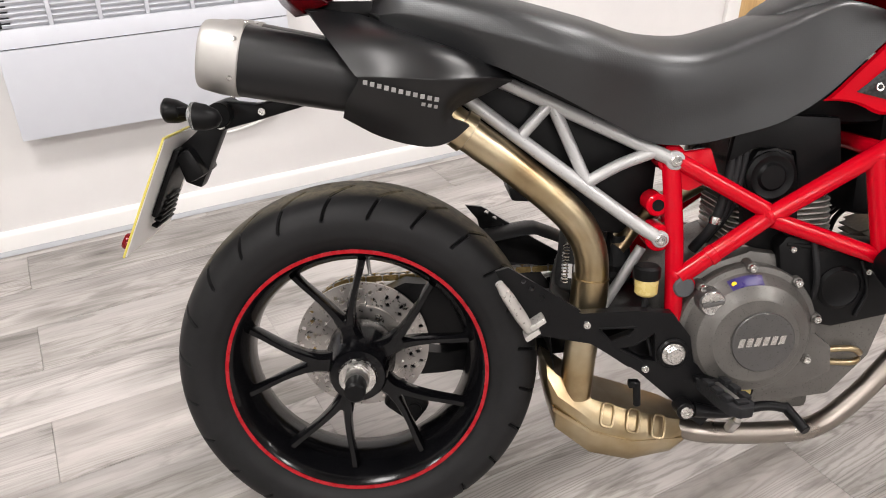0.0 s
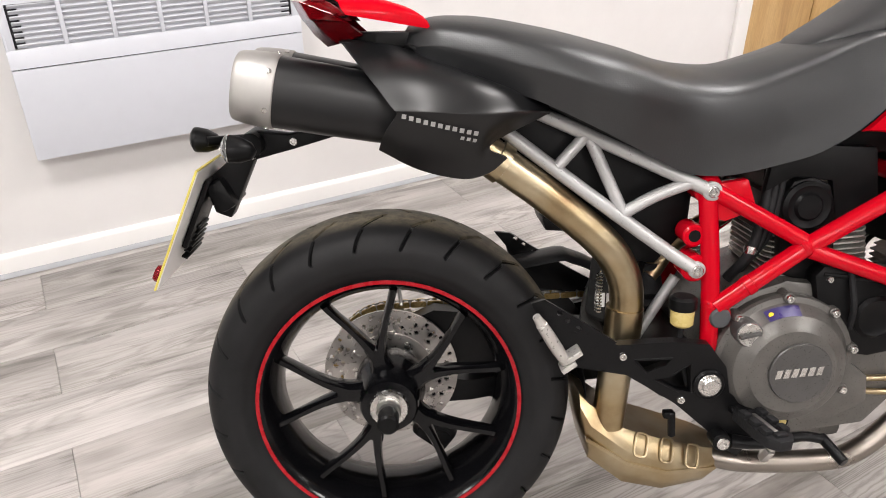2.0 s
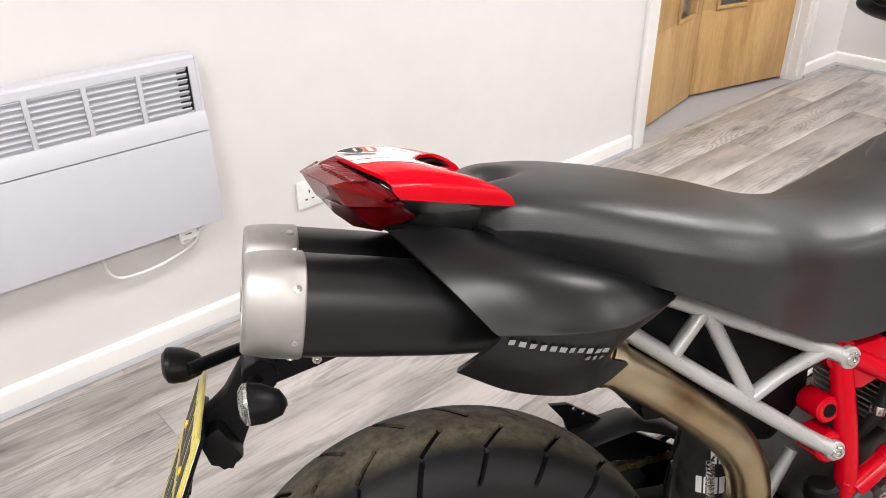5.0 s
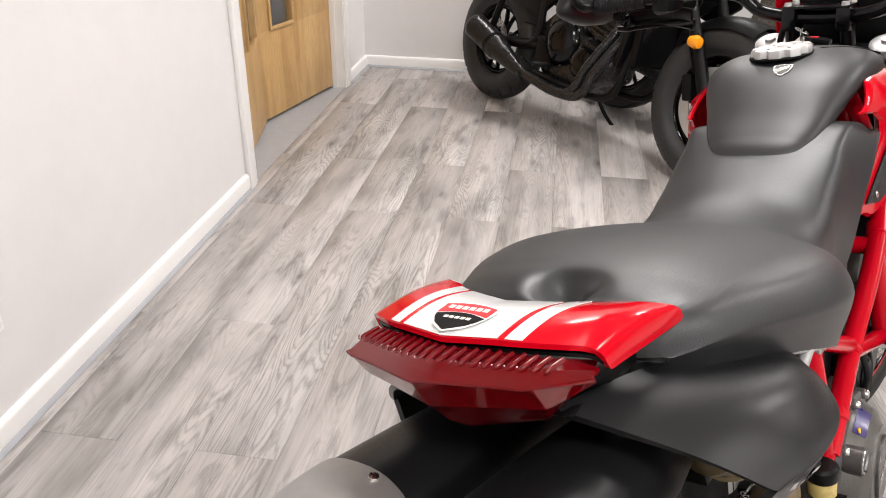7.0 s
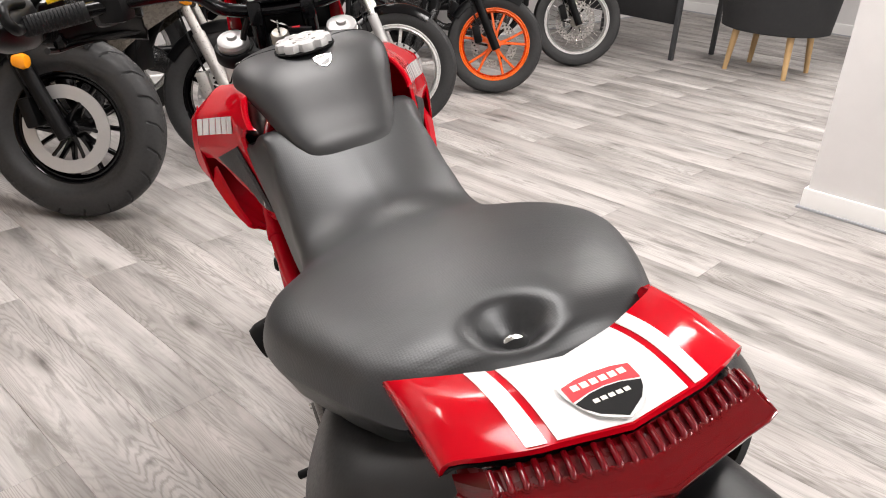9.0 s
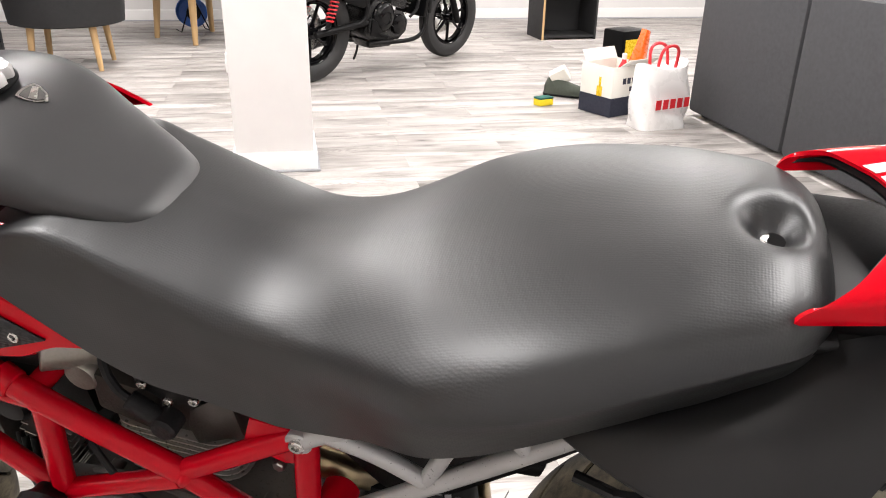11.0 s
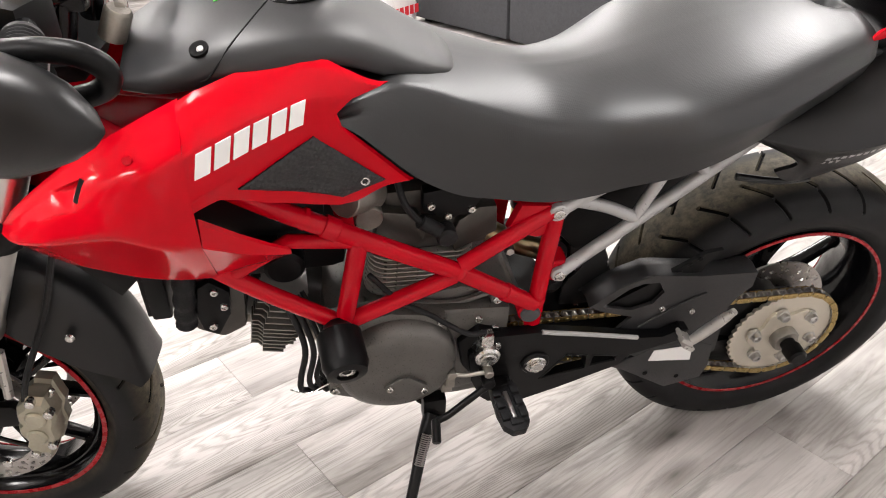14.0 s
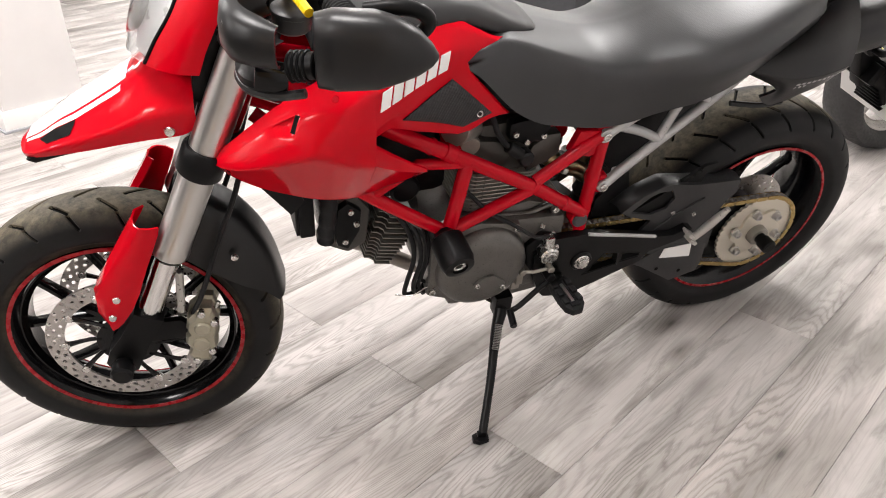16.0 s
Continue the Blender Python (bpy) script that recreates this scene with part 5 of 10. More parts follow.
part("coil", join(rod((0.672, 0.112, 0.656), (0.712, 0.112, 0.688), 0.0115, seg=14), lathe([(0.016, 0.100), (0.016, 0.122), (0.012, 0.126), (0.003, 0.126)], (0.672, 0, 0.657), (0, 1, 0), 18)), M_RUBBER, bike)
part("airbox", join(box((0.72, 0, 0.775), (0.30, 0.15, 0.10), 0.03), box((0.95, 0, 0.72), (0.22, 0.16, 0.14), 0.03)), M_BLACK, bike, "black airbox below the tank")
part("battery_box", join(plate([(0.495, 0.70), (0.490, 0.610), (0.44, 0.55), (0.36, 0.565), (0.25, 0.658), (0.16, 0.742), (0.09, 0.815), (0.08, 0.85), (0.30, 0.82), (0.47, 0.735)], -0.070, 0.070, 0.012)), M_BLACK, bike, "black under-seat electrics tray")
part("oil_cooler", join(box((1.10, 0, 0.60), (0.03, 0.20, 0.13), 0.006), box((1.117, 0, 0.60), (0.008, 0.19, 0.12), 0.002)), M_BLACK, bike)
part("cooler_hose", tube([(1.055, 0.085, 0.650), (1.058, 0.100, 0.605), (1.064, 0.102, 0.560), (1.068, 0.100, 0.522)], 0.017, 14, radii=[0.015, 0.018, 0.015, 0.018, 0.015, 0.018, 0.015, 0.018, 0.015, 0.017]), M_RUBBER, bike, "ribbed black hose")
for k, (x, y, z1) in enumerate(((0.905, 0.132, 0.352), (0.892, 0.138, 0.360), (0.880, 0.136, 0.352), (0.872, 0.128, 0.366))):
    part("hose", tube([(x + 0.020, y - 0.030, 0.560), (x, y - 0.004, 0.520), (x - 0.008, y, 0.460), (x + 0.004, y - 0.002, 0.395), (x + 0.006 - 0.006 * k, y - 0.008, z1 + 0.004), (x - 0.014, y - 0.016, z1 - 0.008), (x - 0.036, y - 0.030, z1 + 0.012)], 0.0052 - 0.0004 * k, 10), M_RUBBER, bike, "black engine hose")
part("hose_tie", tube([(0.930, 0.118, 0.350), (0.900, 0.140, 0.362), (0.866, 0.138, 0.376), (0.850, 0.142, 0.372)], 0.0016, 6), M_BOLT, bike)
part("loom", tube([(0.990, 0.11, 0.615), (0.940, 0.13, 0.600), (0.905, 0.135, 0.560), (0.885, 0.132, 0.540)], 0.004, 8), M_ALLOY, bike)
part("oil_line", tube([(0.780, -0.115, 0.360), (0.820, -0.125, 0.365), (0.842, -0.115, 0.352), (0.850, -0.08, 0.345)], 0.0055, 10), M_PIPE, bike)
part("oil_line", tube([(0.780, -0.115, 0.338), (0.830, -0.120, 0.338), (0.850, -0.100, 0.345)], 0.0055, 10), M_PIPE, bike)
part("oil_union", join(rod((0.765, -0.113, 0.362), (0.785, -0.116, 0.362), 0.0095, seg=6), rod((0.765, -0.113, 0.338), (0.785, -0.116, 0.338), 0.0095, seg=6)), M_BOLT, bike)
part("breather_hose", tube([(0.745, -0.125, 0.455), (0.738, -0.140, 0.500), (0.730, -0.130, 0.560)], 0.005, 8), M_RUBBER, bike)
part("clutch_slave", join(rod((0.604, 0.125, 0.425), (0.604, 0.172, 0.425), 0.0215, seg=24, bev=0.004), rod((0.604, 0.172, 0.425), (0.604, 0.176, 0.425), 0.014, seg=16), box((0.604, 0.15, 0.452), (0.022, 0.02, 0.03), 0.004)), M_BOLT, bike, "bare alloy clutch cylinder")
part("clutch_line", tube([(0.606, 0.150, 0.470), (0.640, 0.155, 0.478), (0.700, 0.142, 0.520), (0.745, 0.138, 0.552), (0.790, 0.12, 0.600)], 0.0045, 8), M_RUBBER, bike)
part("sprocket_cover", plate([(0.545, 0.310), (0.540, 0.400), (0.565, 0.450), (0.615, 0.470), (0.650, 0.440), (0.640, 0.380), (0.610, 0.330), (0.580, 0.305)], 0.120, 0.142, 0.006), M_BLACK, bike, "black front sprocket cover")

# exhaust
part("exhaust_pipe", tube([(0.125, -0.105, 0.772), (0.202, -0.103, 0.715), (0.251, -0.100, 0.679), (0.336, -0.096, 0.608), (0.374, -0.093, 0.560), (0.389, -0.092, 0.510), (0.386, -0.090, 0.440), (0.378, -0.085, 0.350), (0.373, -0.080, 0.270)], 0.0275, 24, 8), M_PIPE, bike, "heat-tinted brass-coloured exhaust pipe")
part("pipe_sleeve", tube([(0.388, -0.092, 0.488), (0.386, -0.090, 0.440), (0.381, -0.087, 0.385)], 0.0305, 24, 6), M_PIPE, bike)
part("pipe_clamp", lathe([(0.0285, -0.010), (0.0320, -0.009), (0.0320, 0.009), (0.0285, 0.010)], (0.180, -0.1035, 0.731), (0.81, 0, -0.59), 28), M_PIPE, bike)
part("exhaust_collector", join(rings([[(x, -0.040 + 0.66 * y0 * s, zc + h * t) for s, t in ((-1, -0.35), (-0.72, -0.92), (0.72, -0.92), (1, -0.35), (1, 0.35), (0.72, 0.92), (-0.72, 0.92), (-1, 0.35))] for x, zc, h, y0 in ((0.322, 0.300, 0.030, 0.085), (0.338, 0.262, 0.055, 0.105), (0.400, 0.215, 0.056, 0.115), (0.470, 0.195, 0.052, 0.115), (0.545, 0.188, 0.035, 0.095), (0.585, 0.190, 0.018, 0.06))])), M_PIPE, bike, "browned sheet-metal exhaust collector")
part("collector_seam", join(rings([[(x, -0.040 + 0.66 * y0 * s, zc + h * t) for s, t in ((-1.03, -0.06), (1.03, -0.06), (1.03, 0.06), (-1.03, 0.06))] for x, zc, h, y0 in ((0.330, 0.258, 0.055, 0.105), (0.400, 0.213, 0.056, 0.115), (0.470, 0.193, 0.056, 0.115), (0.560, 0.188, 0.045, 0.090))])), M_PIPE, bike)
for x in (0.425, 0.470, 0.515):
    part("collector_rib", moved(tube([(0.011 * math.copysign(abs(math.cos(a)) ** 0.5, math.cos(a)), 0, 0.020 * math.copysign(abs(math.sin(a)) ** 0.5, math.sin(a))) for a in (2 * math.pi * k / 20 for k in range(21))], 0.0026, 6, 1, smooth=False), pose(x, -0.1070, 0.2416 - 0.265 * (x - 0.425), -33, 15, 0)), M_PIPE, bike, "pressed oval rib")
part("front_pipe", tube([(0.555, -0.070, 0.196), (0.610, -0.090, 0.194), (0.720, -0.095, 0.194), (0.795, -0.094, 0.204), (0.860, -0.088, 0.250), (0.940, -0.070, 0.330), (1.030, -0.030, 0.415), (1.050, 0.0, 0.450)], 0.0190, 20, 8), M_DULLPIPE, bike, "dull steel front exhaust pipe")
part("lambda_sensor", join(rod((0.640, -0.10, 0.205), (0.645, -0.118, 0.232), 0.010, seg=6), rod((0.645, -0.118, 0.232), (0.648, -0.122, 0.246), 0.007)), M_STEEL, bike)
for s, nm in ((-1, "right"), (1, "left")):
    o, d = Vector((0.06, s * 0.0625, 0.798)), Vector((-0.984, 0, 0.180)).normalized()
    u = Vector((0, 1, 0))
    v = d.cross(u)

    def can(hs, ry, rz):
        return rings([[o + d * h + u * (a * math.copysign(abs(math.cos(t)) ** 0.8, math.cos(t))) + v * (b * math.copysign(abs(math.sin(t)) ** 0.8, math.sin(t))) for t in (2 * math.pi * k / 40 for k in range(40))] for h, a, b in zip(hs, ry, rz)])
    sl = part("silencer", can((-0.06, 0.0, 0.06, 0.14, 0.217), (0.038, 0.047, 0.051, 0.0535, 0.0545), (0.038, 0.047, 0.051, 0.053, 0.054)), M_COVER, bike, "black oval silencer with a brushed steel end")
    part("end_cap", join(can((0.214, 0.2155, 0.2165, 0.238, 0.256, 0.270, 0.2745, 0.276, 0.2755, 0.268, 0.266), (0.0548, 0.0562, 0.0566, 0.0562, 0.0548, 0.0528, 0.0510, 0.0490, 0.0465, 0.0440, 0.030), (0.0543, 0.0557, 0.0561, 0.0557, 0.0543, 0.0523, 0.0505, 0.0485, 0.0460, 0.0435, 0.030))), M_CAPSTEEL, sl, "brushed steel silencer end cap")
    part("outlet", lathe([(0.010, 0.262), (0.026, 0.266), (0.030, 0.2725), (0.0335, 0.2725), (0.0335, 0.264)], o, d, 32), M_RIMGAP, sl)
    for t in (20, 75, 160, 250, 330):
        c_, s_ = math.cos(radians(t)), math.sin(radians(t))
        p = o + d * 0.2235 + u * (0.0562 * math.copysign(abs(c_) ** 0.8, c_) * s) + v * (0.0557 * math.copysign(abs(s_) ** 0.8, s_))
        part("rivet", lathe([(0.0015, 0.0025), (0.0040, 0.002), (0.0042, -0.004)], p, u * (math.cos(radians(t)) * s) + v * math.sin(radians(t)), 12), M_BOLT, sl)

# seat: one padded shell from tail to tank, with side wings ahead
TOPZ = [(0.035, 0.909), (0.042, 0.923), (0.055, 0.936), (0.075, 0.943), (0.13, 0.944), (0.242, 0.927), (0.36, 0.897), (0.466, 0.868), (0.54, 0.866), (0.60, 0.880), (0.66, 0.897), (0.70, 0.910), (0.745, 0.920), (0.78, 0.913), (0.81, 0.901), (0.825, 0.893)]
BOTZ = [(0.035, 0.893), (0.05, 0.886), (0.096, 0.873), (0.128, 0.860), (0.23, 0.826), (0.30, 0.794), (0.40, 0.742), (0.455, 0.714), (0.527, 0.708), (0.60, 0.722), (0.665, 0.744), (0.726, 0.786), (0.77, 0.834), (0.80, 0.866), (0.825, 0.884)]
HALF = [(0.035, 0.055), (0.042, 0.078), (0.052, 0.097), (0.066, 0.113), (0.085, 0.127), (0.11, 0.139), (0.15, 0.156), (0.20, 0.174), (0.26, 0.189), (0.31, 0.192), (0.35, 0.186), (0.40, 0.163), (0.46, 0.136), (0.52, 0.124), (0.60, 0.122), (0.66, 0.128), (0.726, 0.132), (0.80, 0.142), (0.825, 0.142)]


def seat_section(x):
    zt, zb, w = curve(x, TOPZ), curve(x, BOTZ), curve(x, HALF)
    flare = lerp(x, (0.58, 0.70, 0.825), (0.0, 0.014, 0.014))
    w -= flare
    drop = lerp(x, (0.035, 0.06, 0.2, 0.36, 0.48, 0.58, 0.66, 0.74, 0.83), (0.014, 0.030, 0.046, 0.050, 0.046, 0.036, 0.024, 0.012, 0.008))
    tuck = 0.016 * lerp(x, (0.06, 0.16, 0.42, 0.52), (0.3, 1.0, 1.0, 0.0))
    flat = lerp(x, (0.36, 0.52, 0.70), (1.0, 0.35, 0.8))
    zs = zt - drop
    # crown, shoulder roll, then a near upright side
    ctrl = [(0.0, zt), (0.30 * w, zt - drop * (0.10 - 0.07 * flat)), (0.58 * w, zt - drop * (0.34 - 0.20 * flat)), (0.80 * w, zt - drop * (0.62 - 0.30 * flat)), (0.935 * w, zt - drop * (0.84 - 0.22 * flat)), (w, zs - 0.006),
            (w + 0.002 + 0.40 * flare - 0.2 * tuck, zs + (zb - zs) * 0.34), (w + 0.80 * flare - 0.55 * tuck, zs + (zb - zs) * 0.68), (w + flare - tuck, zb)]
    pts = [tuple(q) for q in spline(ctrl, 6)]
    dip = lambda y, z: z - 0.027 * math.exp(-(((x - 0.087) / 0.023) ** 2 + (y / 0.027) ** 2) ** 1.25) if y < 0.07 and z > zt - 0.03 else z
    right = [(x, -y, dip(y, z)) for y, z in pts[::-1]]
    left = [(x, y, dip(y, z)) for y, z in pts[1:]]
    return right + left


sx = np.concatenate([np.linspace(0.035, 0.06, 12), np.linspace(0.0625, 0.14, 40), np.linspace(0.15, 0.825, 70)])
part("seat", rings([seat_section(float(x)) for x in sx]), M_SEAT, bike, "black textured vinyl seat with a dimple at the rear", sharp=60)
part("seat_bolt", lathe([(0.003, 0.003), (0.0045, 0.004), (0.0085, 0.004), (0.0092, 0.0)], (0.087, 0, 0.9168), (0, 0, 1), 18), M_BOLT, bike)
part("seat_base", plate([(0.04, 0.905), (0.12, 0.855), (0.24, 0.818), (0.40, 0.735), (0.46, 0.708), (0.53, 0.703), (0.66, 0.738), (0.72, 0.77), (0.5, 0.80), (0.2, 0.88)], -0.105, 0.105, 0.004), M_BLACK, bike)

# tank cover
TZ = [(0.648, 0.890), (0.660, 0.902), (0.685, 0.917), (0.72, 0.937), (0.75, 0.957), (0.78, 0.976), (0.82, 0.993), (0.87, 1.002), (0.95, 0.997), (1.03, 0.966), (1.07, 0.942)]
TB = [(0.648, 0.882), (0.660, 0.888), (0.685, 0.898), (0.72, 0.910), (0.757, 0.923), (0.80, 0.945), (0.845, 0.956), (0.90, 0.953), (0.98, 0.940), (1.03, 0.930), (1.07, 0.925)]
TW = [(0.648, 0.026), (0.653, 0.040), (0.662, 0.054), (0.685, 0.070), (0.72, 0.084), (0.76, 0.096), (0.80, 0.109), (0.86, 0.123), (0.95, 0.128), (1.03, 0.114), (1.07, 0.090)]


TANK_Y, TANK_Z = 0.80, 0.66


def tank_section(x):
    zt, zb, w = curve(x, TZ), curve(x, TB), curve(x, TW)
    n = 40
    up = []
    for k in range(n + 1):
        t = math.pi * k / n
        c, s = math.cos(t), math.sin(t)
        up.append((x, -w * math.copysign(abs(c) ** TANK_Y, c), zb + (zt - zb) * abs(s) ** TANK_Z))
    return up + [(x, w * 0.995, zb - 0.004), (x, w * 0.96, zb - 0.008), (x, -w * 0.96, zb - 0.008), (x, -w * 0.995, zb - 0.004)]


def tank_top(x, y, lift=0.0):
    zt, zb, w = curve(x, TZ), curve(x, TB), curve(x, TW)
    c = min(abs(y) / w, 0.999) ** (1 / TANK_Y)
    return (x, y, zb + (zt - zb) * (1 - c * c) ** (TANK_Z / 2) + lift)


tx = np.concatenate([np.linspace(0.648, 0.70, 14), np.linspace(0.71, 1.07, 40)])
part("tank_cover", rings([tank_section(float(x)) for x in tx]), M_TANK, bike, "matt grey-black fuel tank cover", sharp=60)
# black skirt in place of the shaded gap under the tank's rear
part("tank_gap_shade", rings([[(x, y * 1.02, z - 0.012) for x, y, z in tank_section(float(v))] for v in np.linspace(0.642, 0.728, 12)]), M_RIMGAP, bike)
for s in (-1, 1):
    part("tank_seam", tube([tank_top(x, s * y, -0.0004) for x, y in ((0.974, 0.1335), (0.966, 0.131), (0.954, 0.126), (0.936, 0.114), (0.915, 0.090), (0.897, 0.060), (0.890, 0.046))], 0.0013, 6), M_RIMGAP, bike)
    # black disc painted for the shade of a sunk screw hole
    part("screw_well_shade", lathe([(0.0008, 0.0012), (0.0115, 0.0012), (0.0122, -0.002)], tank_top(0.972, s * 0.108, 0.0), (0.25, s * 0.35, 1), 20), M_RIMGAP, bike)
    part("well_screw", lathe([(0.001, 0.0026), (0.0042, 0.0026), (0.005, 0.0)], tank_top(0.970, s * 0.110, 0.0), (0.25, s * 0.35, 1), 12), M_BOLT, bike)
CAP = Vector((0.866, 0.006, 1.001))


def scalloped(h, r, bite):
    return [CAP + Vector(((r - bite * max(0.0, math.cos(9 * t)) ** 1.6) * math.cos(t), (r - bite * max(0.0, math.cos(9 * t)) ** 1.6) * math.sin(t), h)) for t in (2 * math.pi * k / 108 for k in range(108))]


part("cap_flange", lathe([(0.044, 0.0), (0.0485, 0.001), (0.0485, 0.003), (0.044, 0.004)], CAP - Vector((0, 0, 0.003)), (0, 0, 1), 64), M_RIMGAP, bike)
cap = part("fuel_cap", rings([scalloped(0.0, 0.0455, 0.0072), scalloped(0.009, 0.0455, 0.0072), scalloped(0.0125, 0.0435, 0.0066), scalloped(0.0130, 0.0330, 0.0), scalloped(0.0118, 0.0315, 0.0), scalloped(0.0118, 0.012, 0.0), scalloped(0.0128, 0.011, 0.0), scalloped(0.0128, 0.001, 0.0)]), M_SATIN, bike, "scalloped bright alloy fuel cap", sharp=30)
part("cap_lock", lathe([(0.001, 0.0142), (0.006, 0.0142), (0.007, 0.0122)], CAP, (0, 0, 1), 20), M_STEEL, cap)
for k in range(4):
    a = math.pi / 4 + math.pi / 2 * k
    part("cap_screw", lathe([(0.001, 0.0130), (0.0028, 0.0130), (0.0032, 0.0110)], CAP + Vector((0.022 * math.cos(a), 0.022 * math.sin(a), 0)), (0, 0, 1), 12), M_ALLOY, cap)


def shield(s=1.0):
    return [(0.0, -0.5 * s), (0.30 * s, -0.28 * s), (0.46 * s, 0.08 * s), (0.48 * s, 0.38 * s), (0.25 * s, 0.44 * s), (0.0, 0.46 * s), (-0.25 * s, 0.44 * s), (-0.48 * s, 0.38 * s), (-0.46 * s, 0.08 * s), (-0.30 * s, -0.28 * s)]


bd = pose(0.802, -0.010, tank_top(0.802, 0.01)[2] + 0.0006, 0, -25, 0) @ pose(0, 0, 0, 0, 0, -90)
bd_badge = part("tank_badge", moved(plate(shield(0.030), 0, 0.0012, 0, "xy"), bd), M_BOLT, bike, "small bright shield badge")
part("badge_face", moved(plate(shield(0.024), 0.0010, 0.0018, 0, "xy"), bd), M_COVERPLATE, bd_badge)
part("badge_bend", moved(plate([(-0.010, 0.000), (-0.006, -0.007), (0.011, 0.004), (0.008, 0.009)], 0.0016, 0.0022, 0, "xy"), bd), M_BOLT, bd_badge)
for k, mt in enumerate((M_REDPRINT, M_WHITE, M_GREEN)):
    ys = (-0.016 + 0.0155 * k, -0.016 + 0.0155 * (k + 1))
    part("tricolour", sheet([[tank_top(x, y, 0.0012) for y in ys] for x in (0.948, 0.954)], 0.0006, (0.95, 0, 0.9)), mt, bike, "small flag sticker stripe")

# red side panels
YM = [(0.69, 0.120), (0.74, 0.130), (0.80, 0.142), (0.86, 0.156), (0.92, 0.180), (0.99, 0.214), (1.05, 0.236), (1.10, 0.242), (1.15, 0.220), (1.20, 0.168), (1.245, 0.112)]
PT = [(0.69, 0.850), (0.72, 0.905), (0.757, 0.938), (0.80, 0.954), (0.86, 0.962), (0.92, 0.957), (0.985, 0.945), (1.05, 0.918), (1.11, 0.887), (1.17, 0.848), (1.21, 0.812), (1.245, 0.758)]
PC = [(0.69, 0.800), (0.757, 0.870), (0.86, 0.872), (0.985, 0.848), (1.08, 0.800), (1.17, 0.770), (1.245, 0.752)]


def panel_y(x, z):
    ym, zc = curve(x, YM), lerp(x, [p[0] for p in PC], [p[1] for p in PC])
    if z > zc:
        zt = max(lerp(x, [p[0] for p in PT], [p[1] for p in PT]), zc + 1e-3)
        f = min((z - zc) / (zt - zc), 1.0)
        y = ym - (0.020 * f + 0.055 * max(0, f - 0.55) ** 1.3 * 2.2) * lerp(x, (0.70, 0.78, 0.92, 1.1, 1.245), (0.05, 0.15, 0.85, 1.0, 0.25))
    else:
        y = ym - (zc - z) * lerp(x, (0.72, 0.92, 1.0, 1.1, 1.245), (0.04, 0.10, 0.42, 0.66, 0.7))
    return y


REAR = [(0.757, 0.925), (0.800, 0.914), (0.823, 0.896), (0.818, 0.880), (0.790, 0.847), (0.760, 0.812), (0.738, 0.786), (0.722, 0.770)]


def side_grid(s, nu=60, nv=44):
    """Rows run from the seat's front edge to the nose joint, top edge first."""
    rows_ = []
    for i in range(nv):
        v = i / (nv - 1)
        xr, zr = (lerp(v * 7, range(8), [p[q] for p in REAR]) for q in (0, 1))
        zf = 0.941 + (0.790 - 0.941) * v
        r = []
        for k in range(nu):
            u = k / (nu - 1)
            x = xr + (1.003 - xr) * u
            z = zr + (zf - zr) * u
            lo = lerp(x, [p[0] for p in PBU], [p[1] for p in PBU]) - (0.770 + (0.790 - 0.770) * u)
            hi = lerp(x, [p[0] for p in PT], [p[1] for p in PT]) - (0.926 + (0.941 - 0.926) * u)
            z += (lo * v ** 3 + hi * (1 - v) ** 3) * min(1.0, 3.5 * u)
            y = panel_y(x, z) - (0.005 if i in (0, nv - 1) or k == 0 else 0)
            r.append((x, s * y, z))
        rows_.append(r)
    return sheet(rows_, 0.004, (0.85, 0, 0.85))


NOSE = [  # x, then (y, z) of the top edge, shoulder, flank, crease and lower edge
    (1.0005, 0.156, 0.940, 0.208, 0.905, 0.219, 0.842, 0.217, 0.770, 0.135, 0.640), (1.045, 0.160, 0.920, 0.217, 0.888, 0.230, 0.835, 0.232, 0.790, 0.138, 0.645),
    (1.093, 0.158, 0.893, 0.204, 0.874, 0.222, 0.842, 0.2326, 0.8126, 0.142, 0.660), (1.140, 0.150, 0.862, 0.184, 0.851, 0.205, 0.828, 0.2165, 0.800, 0.143, 0.682),
    (1.190, 0.142, 0.822, 0.165, 0.815, 0.184, 0.800, 0.195, 0.783, 0.140, 0.708), (1.230, 0.128, 0.784, 0.145, 0.780, 0.155, 0.774, 0.161, 0.766, 0.130, 0.735), (1.250, 0.112, 0.762, 0.120, 0.761, 0.126, 0.759, 0.130, 0.757, 0.115, 0.748)]
SCOOP = ((1.109, 0.872), (1.187, 0.828), (1.127, 0.838))


def nose_row(x, n=56):
    """A cross-section of the nose pod, from its top edge to its lower edge, with softened creases."""
    q = [curve(x, [(r[0], r[i]) for r in NOSE]) for i in range(1, 11)]
    pts = [Vector((q[2 * i], q[2 * i + 1])) for i in range(5)]
    step = [0.0]
    for a, b in zip(pts, pts[1:]):
        step.append(step[-1] + (b - a).length)
    row = []
    for k in range(n):
        d = step[-1] * k / (n - 1)
        row.append([lerp(d, step, [p[i] for p in pts]) for i in (0, 1)])
    for _ in range(3):
        row = [row[0]] + [[(a[i] + 2 * b[i] + c[i]) / 4 for i in (0, 1)] for a, b, c in zip(row, row[1:], row[2:])] + [row[-1]]
    return row


